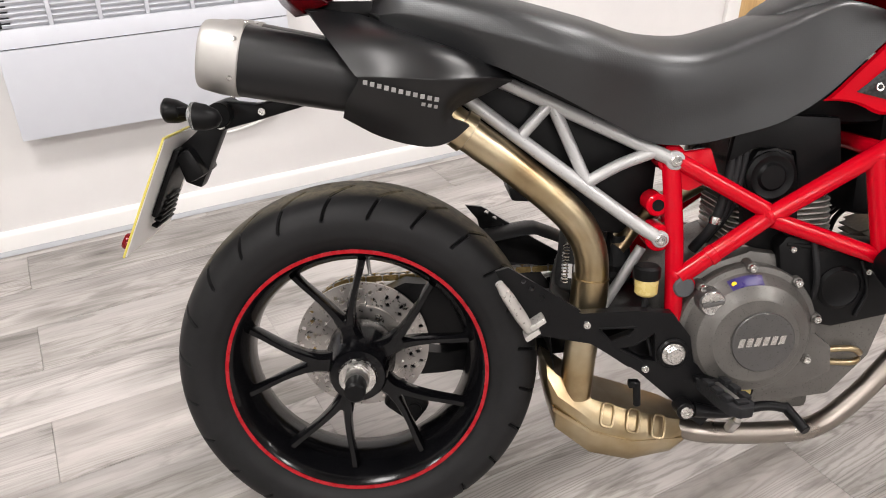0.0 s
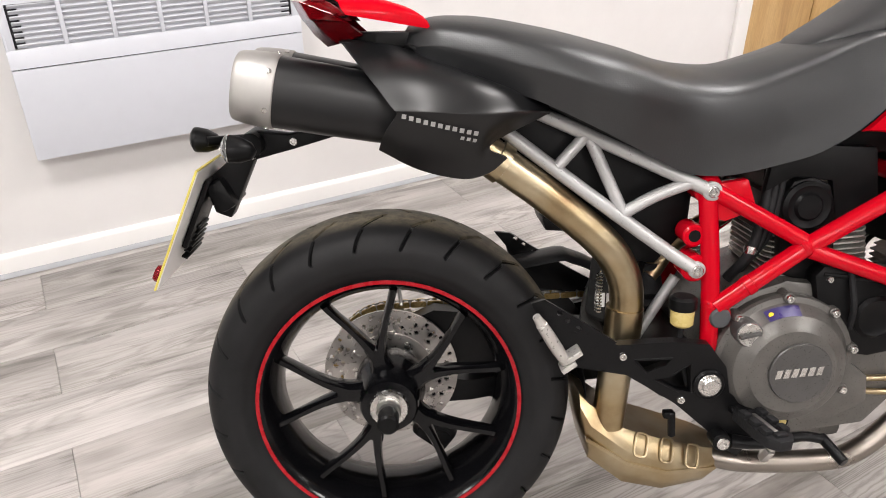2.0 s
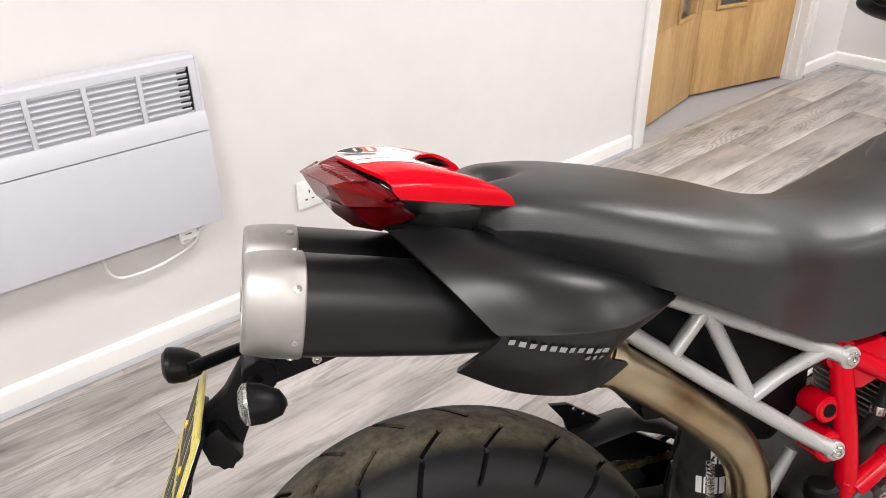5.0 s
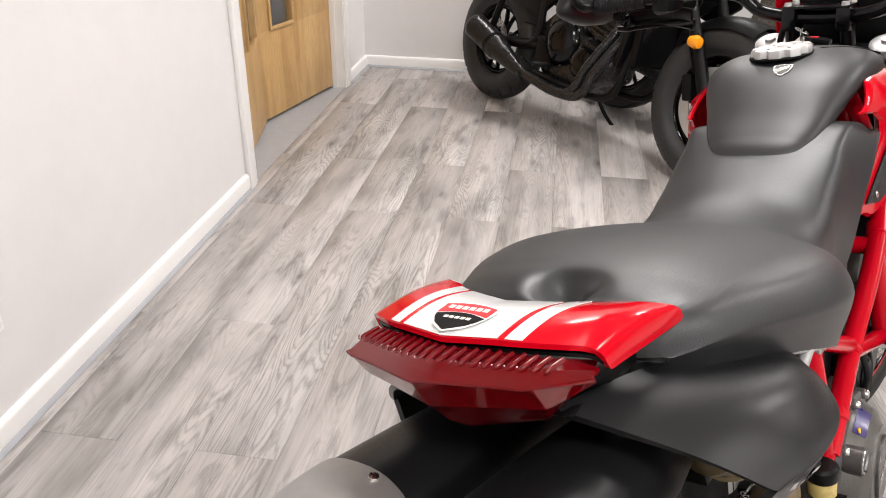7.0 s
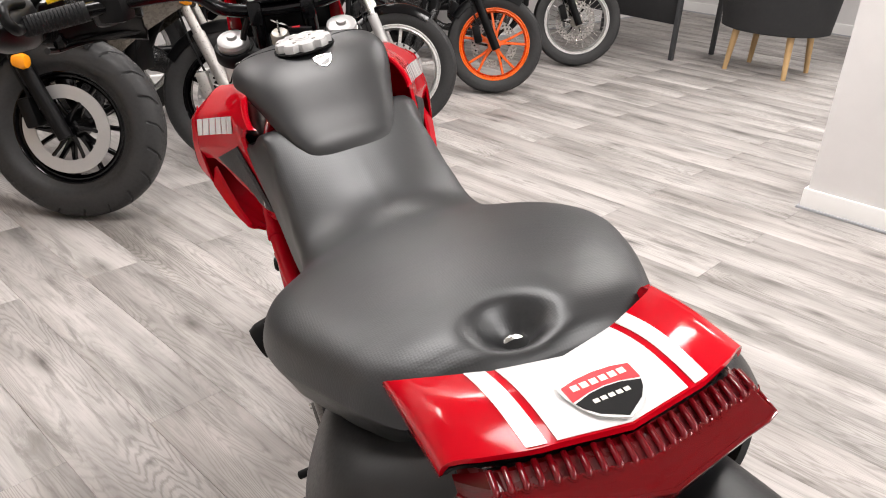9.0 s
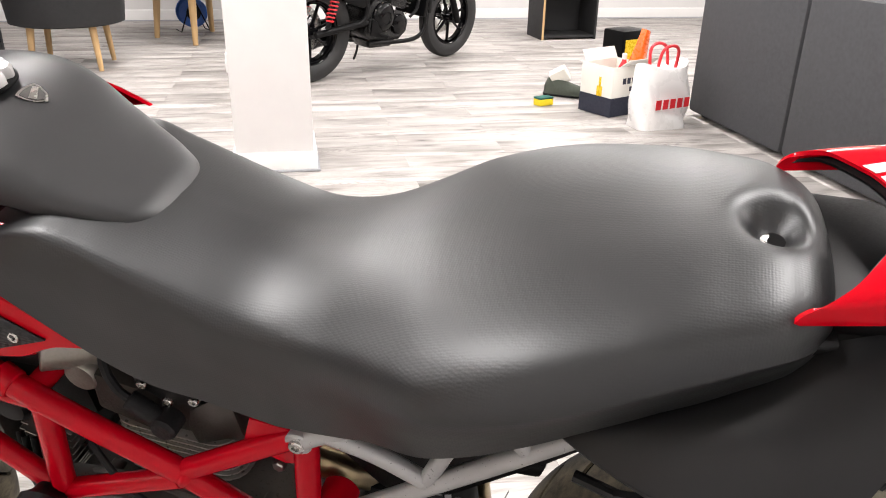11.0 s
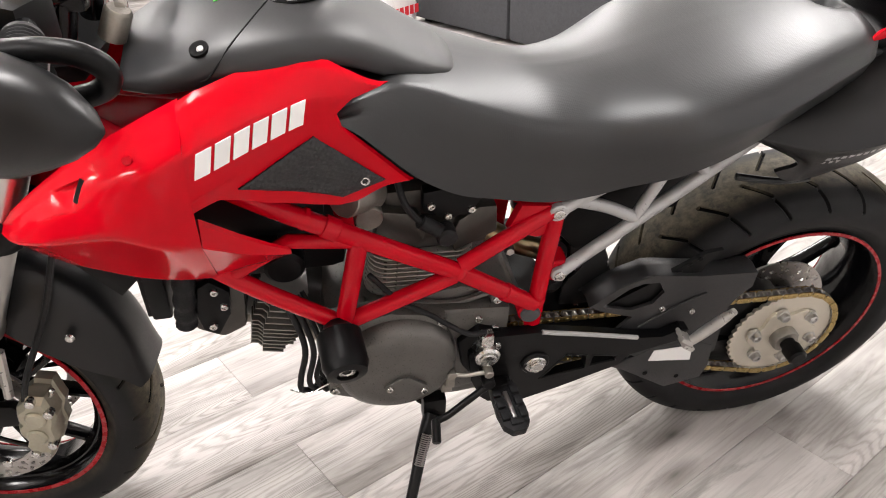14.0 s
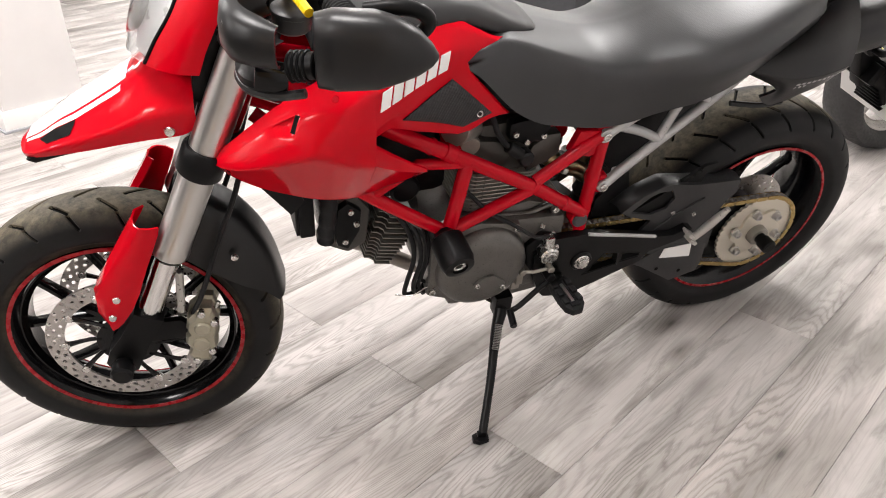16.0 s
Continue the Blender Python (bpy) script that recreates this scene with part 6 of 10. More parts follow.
def scooped(x, z):
    """Depth of the intake scoop, greatest at its slot."""
    ins = max(0.0, min(((bz - az) * (x - ax) - (bx - ax) * (z - az)) / math.hypot(bx - ax, bz - az) for (ax, az), (bx, bz) in zip(SCOOP, SCOOP[1:] + SCOOP[:1])))
    k = min(ins / 0.007, 1.0)
    return 0.015 * k * k * (3 - 2 * k) * max(0.0, min(1.0, (1.187 - x) / 0.060))


LT = [(0.897, 0.716), (0.958, 0.766), (1.004, 0.806), (1.006, 0.808)]
LB = [(0.897, 0.706), (0.935, 0.676), (0.967, 0.655), (1.006, 0.638)]
PBU = [(0.69, 0.775), (0.722, 0.770), (0.762, 0.763), (0.793, 0.751), (0.827, 0.749), (0.86, 0.761), (0.92, 0.794), (0.972, 0.826), (1.003, 0.818)]
for s in (-1, 1):
    side = part("side_panel", side_grid(s), M_RED, bike, "glossy red tank side panel")
    nose = [[(float(x), s * (y - scooped(x, z) - (0.004 if k in (0, 55) else 0)), z) for k, (y, z) in enumerate(nose_row(float(x)))] for x in np.linspace(1.0005, 1.250, 110)]
    part("nose_panel", sheet(nose, 0.004, (1.1, 0, 0.8)), M_RED, bike, sharp=30)
    low = []
    for x in np.linspace(0.897, 1.000, 26):
        at = lambda *v: lerp(float(x), (0.897, 0.925, 0.960, 1.000), v)
        top, bot = (at(0.176, 0.186, 0.195, 0.204), lerp(float(x), [p[0] for p in LT], [p[1] for p in LT])), (at(0.172, 0.158, 0.141, 0.134), lerp(float(x), [p[0] for p in LB], [p[1] for p in LB]))
        mid = (at(0.180, 0.193, 0.205, 0.2165), at(0.712, 0.726, 0.744, 0.769))
        low.append([(float(x), s * (a[0] + (b[0] - a[0]) * k / 8 - (0.004 if (a is top and k == 0) or (b is bot and k == 8) else 0)), a[1] + (b[1] - a[1]) * k / 8) for a, b, ks in ((top, mid, range(8)), (mid, bot, range(9))) for k in ks])
    part("lower_panel", sheet(low, 0.004, (0.9, 0, 0.75)), M_RED, bike, sharp=30)
    # studded rubber pad
    quad = [(0.948, 0.834), (0.853, 0.876), (0.764, 0.784), (0.822, 0.769)]
    g = []
    for i in range(13):
        a = Vector(quad[0]).lerp(Vector(quad[1]), i / 12)
        b = Vector(quad[3]).lerp(Vector(quad[2]), i / 12)
        rr = []
        for j in range(9):
            q = a.lerp(b, j / 8)
            rr.append((q.x, s * (panel_y(q.x, q.y) + (0.0070 if 0 < i < 12 and 0 < j < 8 else 0.0030)), q.y))
        g.append(rr)
    pad = part("grip_pad", sheet(g, 0.003, (0.85, 0, 0.83)), M_PAD, side, "studded black rubber knee pad")
    cpad = Vector((0.792, s * (panel_y(0.792, 0.792) + 0.0070), 0.792))
    part("pad_badge", lathe([(0.0035, 0), (0.0040, 0.0012), (0.0062, 0.0012), (0.0066, 0)], cpad, (0, s, 0.1), 20, loop=True), M_BOLT, pad)
    # slanted white letter blocks on the panel
    for k in range(6):
        g = []
        for f in np.linspace(k / 6, (k + 0.80) / 6, 4):
            col = []
            for up in np.linspace(0, 1, 4):
                x, z = 0.992 - 0.132 * f - 0.006 * up, 0.868 + 0.028 * f + up * 0.030
                col.append((x, s * (panel_y(x, z) + 0.0026), z))
            g.append(col)
        part("letter_mark", sheet(g, 0.0015, (0.92, 0, 0.85)), M_WHITE, side, "white slanted mark")
    # intake slot, its shade painted as a black face, and its scooped lip
    bm = bmesh.new()
    slot = []
    for x, z, dx in ((1.1245, 0.8430, 0.0), (1.1115, 0.8665, 0.0), (1.1115, 0.8665, 0.0075), (1.1245, 0.8430, 0.0065)):
        r = nose_row(x)
        y = lerp(-z, [-p[1] for p in r], [p[0] for p in r])
        slot.append(bm.verts.new((x + dx, s * (y - 0.0005 - 1.05 * dx), z)))
    bm.faces.new(slot)
    part("intake_slot_shade", bm, M_RIMGAP, side, "narrow intake slot with painted-in shade")
    part("panel_screw", lathe([(0.002, 0.002), (0.005, 0.002), (0.006, 0)], (1.060, s * 0.2005, 0.895), (0, s, 0.4), 16), M_RED, side)

# tail: red cover, lamp, black side covers
TAIL = [  # rear x, y, z; front x, y, z; from the middle outwards and down the side
    (-0.092, 0.0, 0.9815, -0.004, 0.0, 0.968), (-0.084, 0.040, 0.981, 0.010, 0.041, 0.965), (-0.0794, 0.057, 0.9795, 0.020, 0.060, 0.963), (-0.066, 0.083, 0.9745, 0.040, 0.091, 0.958), (-0.058, 0.0945, 0.971, 0.053, 0.103, 0.952),
    (-0.054, 0.1010, 0.967, 0.065, 0.1095, 0.945), (-0.0515, 0.1040, 0.961, 0.075, 0.1110, 0.937), (-0.050, 0.1050, 0.953, 0.081, 0.1105, 0.929), (-0.048, 0.1045, 0.947, 0.085, 0.1095, 0.924)]
TAIL_FINE = [tuple(q) for q in spline(TAIL, 5)]


def tail_row(v, lift=0.0, n=14, trim=0.0):
    """One fore-and-aft line of the cover; v: its place among the fine rows, negative on the right side."""
    q = [lerp(abs(v), range(len(TAIL_FINE)), [r[i] for r in TAIL_FINE]) for i in range(6)]
    sg = -1 if v < 0 else 1
    e = min(max(0.0, abs(v) - 14) / 26, 1.0)
    out = []
    for k in range(n):
        f = trim + (1 - 2 * trim) * k / (n - 1)
        f = f * (1 - 0.10 * e ** 3) + 0.05 * e ** 3
        out.append((q[0] + (q[3] - q[0]) * f, sg * (q[1] + (q[4] - q[1]) * f), q[2] + (q[5] - q[2]) * f + 0.006 * math.sin(math.pi * f) * (1 - e) + lift))
    return out


def tail_strip(y0, y1, lift=0.0, m=6):
    """The cover between two distances from the middle, taken at its rear edge."""
    at = lambda y: math.copysign(lerp(abs(y), [r[1] for r in TAIL_FINE[:26]], range(26)), y)
    return [tail_row(at(y0 + (y1 - y0) * i / m), lift, trim=0.015 * (lift > 0)) for i in range(m + 1)]


tail = part("tail_cover", sheet([tail_row(float(v), n=18) for v in range(-40, 41)], 0.0045, (-0.03, 0, 0.8)), M_RED, bike, "red tail cover with white stripes", sharp=50)
part("tail_lining", sheet([[(x + 0.003, y * 0.99, z - 0.008) for x, y, z in tail_row(float(v))] for v in range(-30, 31, 2)], 0.003, (-0.03, 0, 0.8)), M_BLACK, tail)
for s in (-1, 1):
    part("tail_stripe", sheet(tail_strip(s * 0.0475, s * 0.0590, 0.0010), 0.0006, (0, 0, 0.8)), M_WHITE, tail, "white stripe")
part("tail_band", sheet(tail_strip(-0.0420, 0.0420, 0.0010, m=14), 0.0006, (0, 0, 0.8)), M_WHITE, tail, "white centre band")
bt = pose(-0.066, 0, 0.9842, -1.6, 0, -90)
badge = part("shield_badge", moved(plate([tuple(q) for q in spline(shield(0.050) + shield(0.050)[:1], 4)[:-1]], 0.0004, 0.0010, 0, "xy"), bt), M_WHITE, tail, "red and black shield badge")
part("badge_red", moved(plate([(-0.0222, 0.002), (-0.0226, 0.0165), (-0.012, 0.0195), (0, 0.0205), (0.012, 0.0195), (0.0226, 0.0165), (0.0222, 0.002), (0.010, 0.0055), (0, 0.0065), (-0.010, 0.0055)], 0.0008, 0.0014, 0, "xy"), bt), M_REDPRINT, badge)
part("badge_black", moved(plate([(-0.0215, 0.0000), (-0.010, 0.0040), (0, 0.0050), (0.010, 0.0040), (0.0215, 0.0000), (0.019, -0.006), (0.0135, -0.0135), (0, -0.0230), (-0.0135, -0.0135), (-0.019, -0.006)], 0.0008, 0.0014, 0, "xy"), bt), M_BLACK, badge)
part("badge_line", moved(join(*[box((-0.0155 + 0.0062 * k, 0.0125, 0.0014), (0.0046, 0.0052, 0.0004), 0) for k in range(6)], *[box((-0.010 + 0.005 * k, -0.0035, 0.0014), (0.0036, 0.0034, 0.0004), 0) for k in range(5)]), bt), M_CARD, badge)
# rear lamp wedge: each row has a centre, a corner and an outer end
def lamp_row(c, k, o):
    half = [(c[0], 0.0, c[1]), ((c[0] * 2 + k[0]) / 3, k[1] / 3, (c[1] * 2 + k[2]) / 3), ((c[0] + 2 * k[0]) / 3, k[1] * 2 / 3, (c[1] + 2 * k[2]) / 3), ((k[0] * 0.86 + c[0] * 0.14), k[1] * 0.90, k[2]), k, ((k[0] + o[0]) / 2, (k[1] + o[1]) / 2 + 0.001, (k[2] + o[2]) / 2), o]
    return [(x, -y, z) for x, y, z in half[::-1]] + half[1:]


LR = [lamp_row((-0.090, 0.9765), (-0.069, 0.080, 0.9685), (-0.043, 0.097, 0.950)), lamp_row((-0.111, 0.9735), (-0.088, 0.081, 0.9675), (-0.051, 0.0980, 0.949)),
      lamp_row((-0.132, 0.968), (-0.108, 0.082, 0.964), (-0.060, 0.0990, 0.946)), lamp_row((-0.118, 0.940), (-0.095, 0.082, 0.941), (-0.048, 0.095, 0.937)),
      lamp_row((-0.113, 0.935), (-0.089, 0.077, 0.937), (-0.042, 0.089, 0.935)), lamp_row((-0.100, 0.917), (-0.077, 0.070, 0.921), (-0.033, 0.080, 0.927)), lamp_row((-0.080, 0.899), (-0.058, 0.058, 0.904), (-0.020, 0.068, 0.917))]
lamp = part("rear_lamp", sheet(LR[1:4], 0.003, (0.1, 0, 0.95)), M_LENS_RED, bike, "faceted red rear lamp", sharp=25)
part("lamp_ridge", tube([(x + 0.0004, y, z) for x, y, z in LR[2]], 0.0014, 8, smooth=False), M_LENS_RED, lamp)
part("lamp_top_lens", sheet([[(x, y, z - 0.0035) for x, y, z in r] for r in LR[0:2]], 0.003, (0.1, 0, 0.93)), M_LENS_SMOKE, lamp, "dark ribbed upper lens", sharp=25)
part("lamp_smoked_lens", sheet(LR[3:], 0.004, (0.1, 0, 0.97)), M_LENS_DARK, lamp, "dark smoked lower lens", sharp=25)
part("lamp_back", sheet([[(x + 0.014, y * 0.95, z) for x, y, z in r] for r in (LR[1], LR[2], LR[3])], 0.003, (0.1, 0, 0.95)), M_LAMPBACK, lamp)
part("lamp_chamber", sheet([[(x + 0.004, y * 0.97, z - 0.006) for x, y, z in r] for r in LR[0:2]], 0.003, (0.1, 0, 0.93)), M_RIMGAP, lamp)
for k in range(-10, 11):
    f = abs(k) / 10.6
    y = 0.088 * k / 10.6
    xa, za = -0.092 + 0.022 * f ** 1.1, 0.9760 - 0.008 * f ** 1.5
    xb, zb = -0.111 + 0.024 * f ** 1.1, 0.9730 - 0.006 * f ** 1.5
    part("lamp_rib", tube([(xa, y - 0.002, za - 0.0024), (xb + 0.003, y, zb - 0.0010), (xb + 0.0008, y + 0.001, zb - 0.0024)], 0.0023, 10, 3), M_LENS_SMOKE, lamp)
    part("rib_edge", tube([(xb + 0.0010, y - 0.0034, zb - 0.0004), (xb - 0.0022, y - 0.0012, zb - 0.0012), (xb - 0.0022, y + 0.0022, zb - 0.0012), (xb + 0.0010, y + 0.0044, zb - 0.0004)], 0.0005, 6, 3), M_LENS_RED, lamp)
for k in range(-3, 4):
    part("lamp_bulb", lathe([(0.001, 0.006), (0.005, 0.005), (0.0075, 0)], (-0.102 + 0.022 * abs(k) / 4, k * 0.021, 0.955), (-1, 0, -0.5), 12), M_RED, lamp)
part("lamp_tray", plate([(-0.048, -0.045), (-0.056, 0.0), (-0.048, 0.045), (0.00, 0.080), (0.09, 0.085), (0.09, -0.085), (0.00, -0.080)], 0.900, 0.921, 0.003, "xy"), M_BLACK, bike, "black lamp tray")
part("under_tray", plate([(-0.06, 0.91), (0.10, 0.90), (0.22, 0.86), (0.20, 0.82), (0.0, 0.875)], -0.075, 0.075, 0.006), M_BLACK, bike)
for s in (-1, 1):
    # stations from the rear edge to the front tips; each runs from the seat edge over two creases to the lower hem
    stations = [[(-0.055, 0.060, 0.913), (-0.014, 0.142, 0.868), (0.022, 0.186, 0.825), (0.029, 0.189, 0.814), (0.010, 0.160, 0.783), (0.000, 0.122, 0.755)],
                [(0.030, 0.085, 0.900), (0.062, 0.158, 0.862), (0.080, 0.194, 0.818), (0.084, 0.196, 0.805), (0.072, 0.172, 0.764), (0.058, 0.134, 0.727)],
                [(0.108, 0.096, 0.872), (0.132, 0.156, 0.848), (0.148, 0.186, 0.810), (0.150, 0.188, 0.797), (0.136, 0.168, 0.760), (0.122, 0.140, 0.713)],
                [(0.180, 0.105, 0.842), (0.196, 0.142, 0.833), (0.204, 0.164, 0.812), (0.204, 0.166, 0.801), (0.158, 0.163, 0.768), (0.160, 0.145, 0.722)],
                [(0.240, 0.118, 0.822), (0.246, 0.130, 0.820), (0.247, 0.140, 0.812), (0.243, 0.142, 0.805), (0.162, 0.160, 0.766), (0.186, 0.152, 0.744)]]
    if s < 0:   # the cover over the exhaust pipe stands prouder
        stations = [[(x, y + 0.020 * a * b, z + 0.012 * a * b) for (x, y, z), b in zip(st, (0.2, 1, 1, 1, 0.6, 0))] for st, a in zip(stations, (0, 0.6, 1, 0.7, 0))]
    across = [spline(q, 6) for q in stations]
    g = [[(q[0], s * q[1], q[2]) for q in row] for row in zip(*[spline([st[k] for st in across], 6) for k in range(len(across[0]))])]
    sc = part("side_cover", sheet(g, 0.006, (0.1, 0, 0.82)), M_COVER, bike, "matt black tail side cover", sharp=55)
    skin = np.array([q for row in g for q in row])

    def cover_y(x, z):
        near = skin[np.argsort((skin[:, 0] - x) ** 2 + (skin[:, 2] - z) ** 2)[:4]]
        return s * (float(np.abs(near[:, 1]).mean()) + 0.0022)
    for nb, x0, x1, z0, z1, h in ((11, 0.036, 0.144, 0.8090, 0.7825, 0.0066), (3, 0.116, 0.142, 0.7790, 0.7725, 0.0052)):
        for k in range(nb):
            xa, xb = x0 + (x1 - x0) * k / nb, x0 + (x1 - x0) * (k + 0.62) / nb
            za = z0 + (z1 - z0) * k / nb
            bm = bmesh.new()
            bm.faces.new([bm.verts.new((x, cover_y(x, z), z)) for x, z in ((xa, za), (xb, za - 0.001), (xb + 0.001, za + h - 0.001), (xa + 0.001, za + h))])
            part("cover_mark", bm, M_SILVER, sc, "small silver mark")
    if s > 0:
        part("cover_arm", tube([(0.110, 0.138, 0.716), (0.160, 0.132, 0.711), (0.222, 0.118, 0.716)], 0.006, 8), M_COVER, sc)

# swingarm, hangers, pegs and stand
part("swingarm", join(rings([[(x, y, z) for y, z in ((y0, zc - h), (y1, zc - h), (y1 + 0.006, zc - h * 0.4), (y1 + 0.006, zc + h * 0.4), (y1, zc + h), (y0, zc + h))] for x, zc, h, y0, y1 in ((0.535, 0.365, 0.045, -0.10, 0.105), (0.46, 0.365, 0.042, -0.09, 0.094), (0.41, 0.362, 0.038, 0.03, 0.088), (0.30, 0.366, 0.040, 0.056, 0.090), (0.18, 0.372, 0.050, 0.058, 0.094), (0.08, 0.365, 0.065, 0.060, 0.098), (0.02, 0.335, 0.068, 0.060, 0.095))]),
                      rings([[(x, y, z) for y, z in ((0.060, zc - h), (0.098, zc - h), (0.098, zc + h), (0.060, zc + h))] for x, zc, h in ((0.47, 0.315, 0.020), (0.30, 0.292, 0.018), (0.15, 0.268, 0.020), (0.02, 0.270, 0.030))]),
                      lathe([(0.060, 0.056), (0.070, 0.060), (0.070, 0.090), (0.064, 0.095)], (0, 0, 0.315), (0, 1, 0), 48)), M_SWING, bike, "black single-sided swingarm")
GT = [(0.420, 0.470), (0.374, 0.507), (0.336, 0.523), (0.310, 0.528), (0.225, 0.513), (0.118, 0.506)]
part("chain_guard", join(pierced(GT + [(0.117, 0.472), (0.137, 0.450), (0.149, 0.425), (0.146, 0.365), (0.141, 0.305), (0.170, 0.285), (0.270, 0.300), (0.340, 0.340), (0.360, 0.400), (0.335, 0.432), (0.385, 0.452)],
                                 [[(0.396, 0.467), (0.354, 0.504), (0.330, 0.512), (0.300, 0.510), (0.287, 0.486), (0.303, 0.460), (0.340, 0.450)]], 0.121, 0.128),
                         sheet([[(x, y, z - dz) for x, z in (tuple(q) for q in spline(GT, 4))] for y, dz in ((0.128, 0.004), (0.126, 0.0), (0.105, -0.004), (0.080, 0.002), (0.072, 0.012))], 0.004, (0.25, 0.09, 0.40))), M_GUARD, bike, "black chain guard with an open window")
part("guard_rib", tube([(0.318, 0.129, 0.404), (0.262, 0.1300, 0.444), (0.205, 0.1295, 0.472)], 0.0022, 6), M_GUARD, bike)
for x, z in ((0.283, 0.446), (0.222, 0.428)):
    bolt((x, 0.128, z), (0, 1, 0), 0.0055)
part("lower_guard", plate([(0.349, 0.299), (0.323, 0.285), (0.222, 0.212), (0.150, 0.228), (0.142, 0.262), (0.150, 0.322), (0.186, 0.340), (0.268, 0.342), (0.292, 0.328)], 0.123, 0.129, 0.003), M_GUARD, bike, "black lower chain guard")
part("guard_label", plate([(0.270, 0.331), (0.194, 0.331), (0.188, 0.289), (0.276, 0.303)], 0.1285, 0.1300, 0), M_WHITE, bike, "blank white label on the chain guard")
# black discs laid on the guard as the shade of drilled holes
for x, z in ((0.275, 0.268), (0.205, 0.245)):
    part("guard_hole_shade", rod((x, 0.1305, z), (x, 0.1318, z), 0.005, seg=14), M_RIMGAP, bike)
part("hugger", rings([[(0.340 * math.cos(radians(a)) * 0.99, y, 0.315 + 0.340 * math.sin(radians(a)) + dz) for y, dz in ((-0.075, -0.02), (-0.05, 0.0), (0, 0.006), (0.05, 0.0), (0.075, -0.02), (0.075, -0.026), (0.05, -0.006), (0, 0.0), (-0.05, -0.006), (-0.075, -0.026))] for a in np.linspace(2, 17, 8)]), M_BLACK, bike, "black rear hugger")


hb = part("hugger_bracket", plate([(0.440, 0.385), (0.345, 0.395), (0.350, 0.440), (0.362, 0.490), (0.374, 0.530), (0.400, 0.534), (0.412, 0.490), (0.440, 0.450)], 0.046, 0.052, 0.002), M_GUARD, bike, "dark grey hugger bracket plate")
for x, z in ((0.372, 0.452), (0.408, 0.398)):
    bolt((x, 0.052, z), (0, 1, 0), 0.0052, parent=hb)
part("rubber_boot", lathe([(0.024, 0.0), (0.029, 0.012), (0.024, 0.022), (0.030, 0.034), (0.026, 0.046), (0.022, 0.085)], (0.462, 0.030, 0.440), (-0.05, 0, 1), 24), M_RUBBER, bike)


def hanger(s):
    """Foot peg hanger of one side with its pierced bracket for the passenger."""
    if s < 0:
        o = [(0.279, 0.440), (0.262, 0.500), (0.323, 0.462), (0.364, 0.447), (0.450, 0.450), (0.509, 0.444), (0.539, 0.405), (0.548, 0.360), (0.600, 0.318), (0.612, 0.300), (0.571, 0.243), (0.545, 0.262), (0.525, 0.286), (0.461, 0.343), (0.380, 0.395), (0.293, 0.412)]
    else:
        o = [(0.625, 0.352), (0.632, 0.420), (0.590, 0.455), (0.515, 0.452), (0.490, 0.446), (0.403, 0.424), (0.325, 0.402), (0.280, 0.396), (0.246, 0.410), (0.232, 0.406), (0.250, 0.380), (0.333, 0.360), (0.352, 0.335), (0.461, 0.294), (0.531, 0.272), (0.590, 0.284), (0.605, 0.300)]
    openings = [[(0.391, 0.421), (0.452, 0.422), (0.444, 0.410), (0.412, 0.398)], [(0.452, 0.392), (0.482, 0.412), (0.486, 0.362), (0.466, 0.364), (0.426, 0.386)]] if s < 0 else [[(0.500, 0.326), (0.455, 0.386), (0.417, 0.376), (0.415, 0.340)], [(0.406, 0.374), (0.358, 0.362), (0.360, 0.350), (0.408, 0.344)]]
    h = part("hanger", pierced(o, openings, s * 0.132, s * 0.152), M_SWING, bike, "black foot peg hanger")
    pv = (0.513, 0.376)
    part("pivot_boss", rod((pv[0], s * 0.13, pv[1]), (pv[0], s * 0.158, pv[1]), 0.0255, seg=32, bev=0.003), M_SWING, h)
    part("pivot_nut", join(rod((pv[0], s * 0.15, pv[1]), (pv[0], s * 0.1605, pv[1]), 0.0190, seg=32, bev=0.002), rod((pv[0], s * 0.15, pv[1]), (pv[0], s * 0.166, pv[1]), 0.0140, seg=6, bev=0.001)), M_BOLT, h, "bright pivot nut")
    for loop in openings:
        part("opening_rim", tube([(x, s * 0.1515, z) for x, z in loop + loop[:1]], 0.0022, 6, smooth=False), M_SWING, h)
    for x, z in ((0.372, 0.428), (0.470, 0.350)) if s < 0 else ((0.585, 0.435),):
        bolt((x, s * 0.152, z), (0, s, 0), 0.0065, parent=h)
    if s > 0:
        part("pale_edge", tube([(0.508, 0.1505, 0.451), (0.490, 0.1505, 0.4455), (0.403, 0.1505, 0.4235), (0.328, 0.1505, 0.4025)], 0.0042, 8, smooth=False), M_SILVER, h, "pale grey strip along the top edge")
    # passenger bracket and its folded peg
    br = [(0.226, 0.520), (0.246, 0.526), (0.300, 0.492), (0.362, 0.452), (0.340, 0.440), (0.290, 0.446), (0.262, 0.442)] if s < 0 else [(0.215, 0.540), (0.232, 0.548), (0.300, 0.500), (0.360, 0.470), (0.350, 0.440), (0.280, 0.450), (0.245, 0.430), (0.236, 0.470)]
    spots = [(0.270, 0.503, 0.0040), (0.283, 0.491, 0.0046), (0.299, 0.476, 0.0058)] if s < 0 else [(0.236, 0.536, 0.0040), (0.252, 0.522, 0.0046), (0.270, 0.508, 0.0052), (0.288, 0.492, 0.0058)]
    part("passenger_bracket", pierced(br, [round_hole(*q) for q in spots], s * (0.146 if s < 0 else 0.112), s * (0.153 if s < 0 else 0.119)), M_SWING, bike, "drilled black passenger peg bracket")
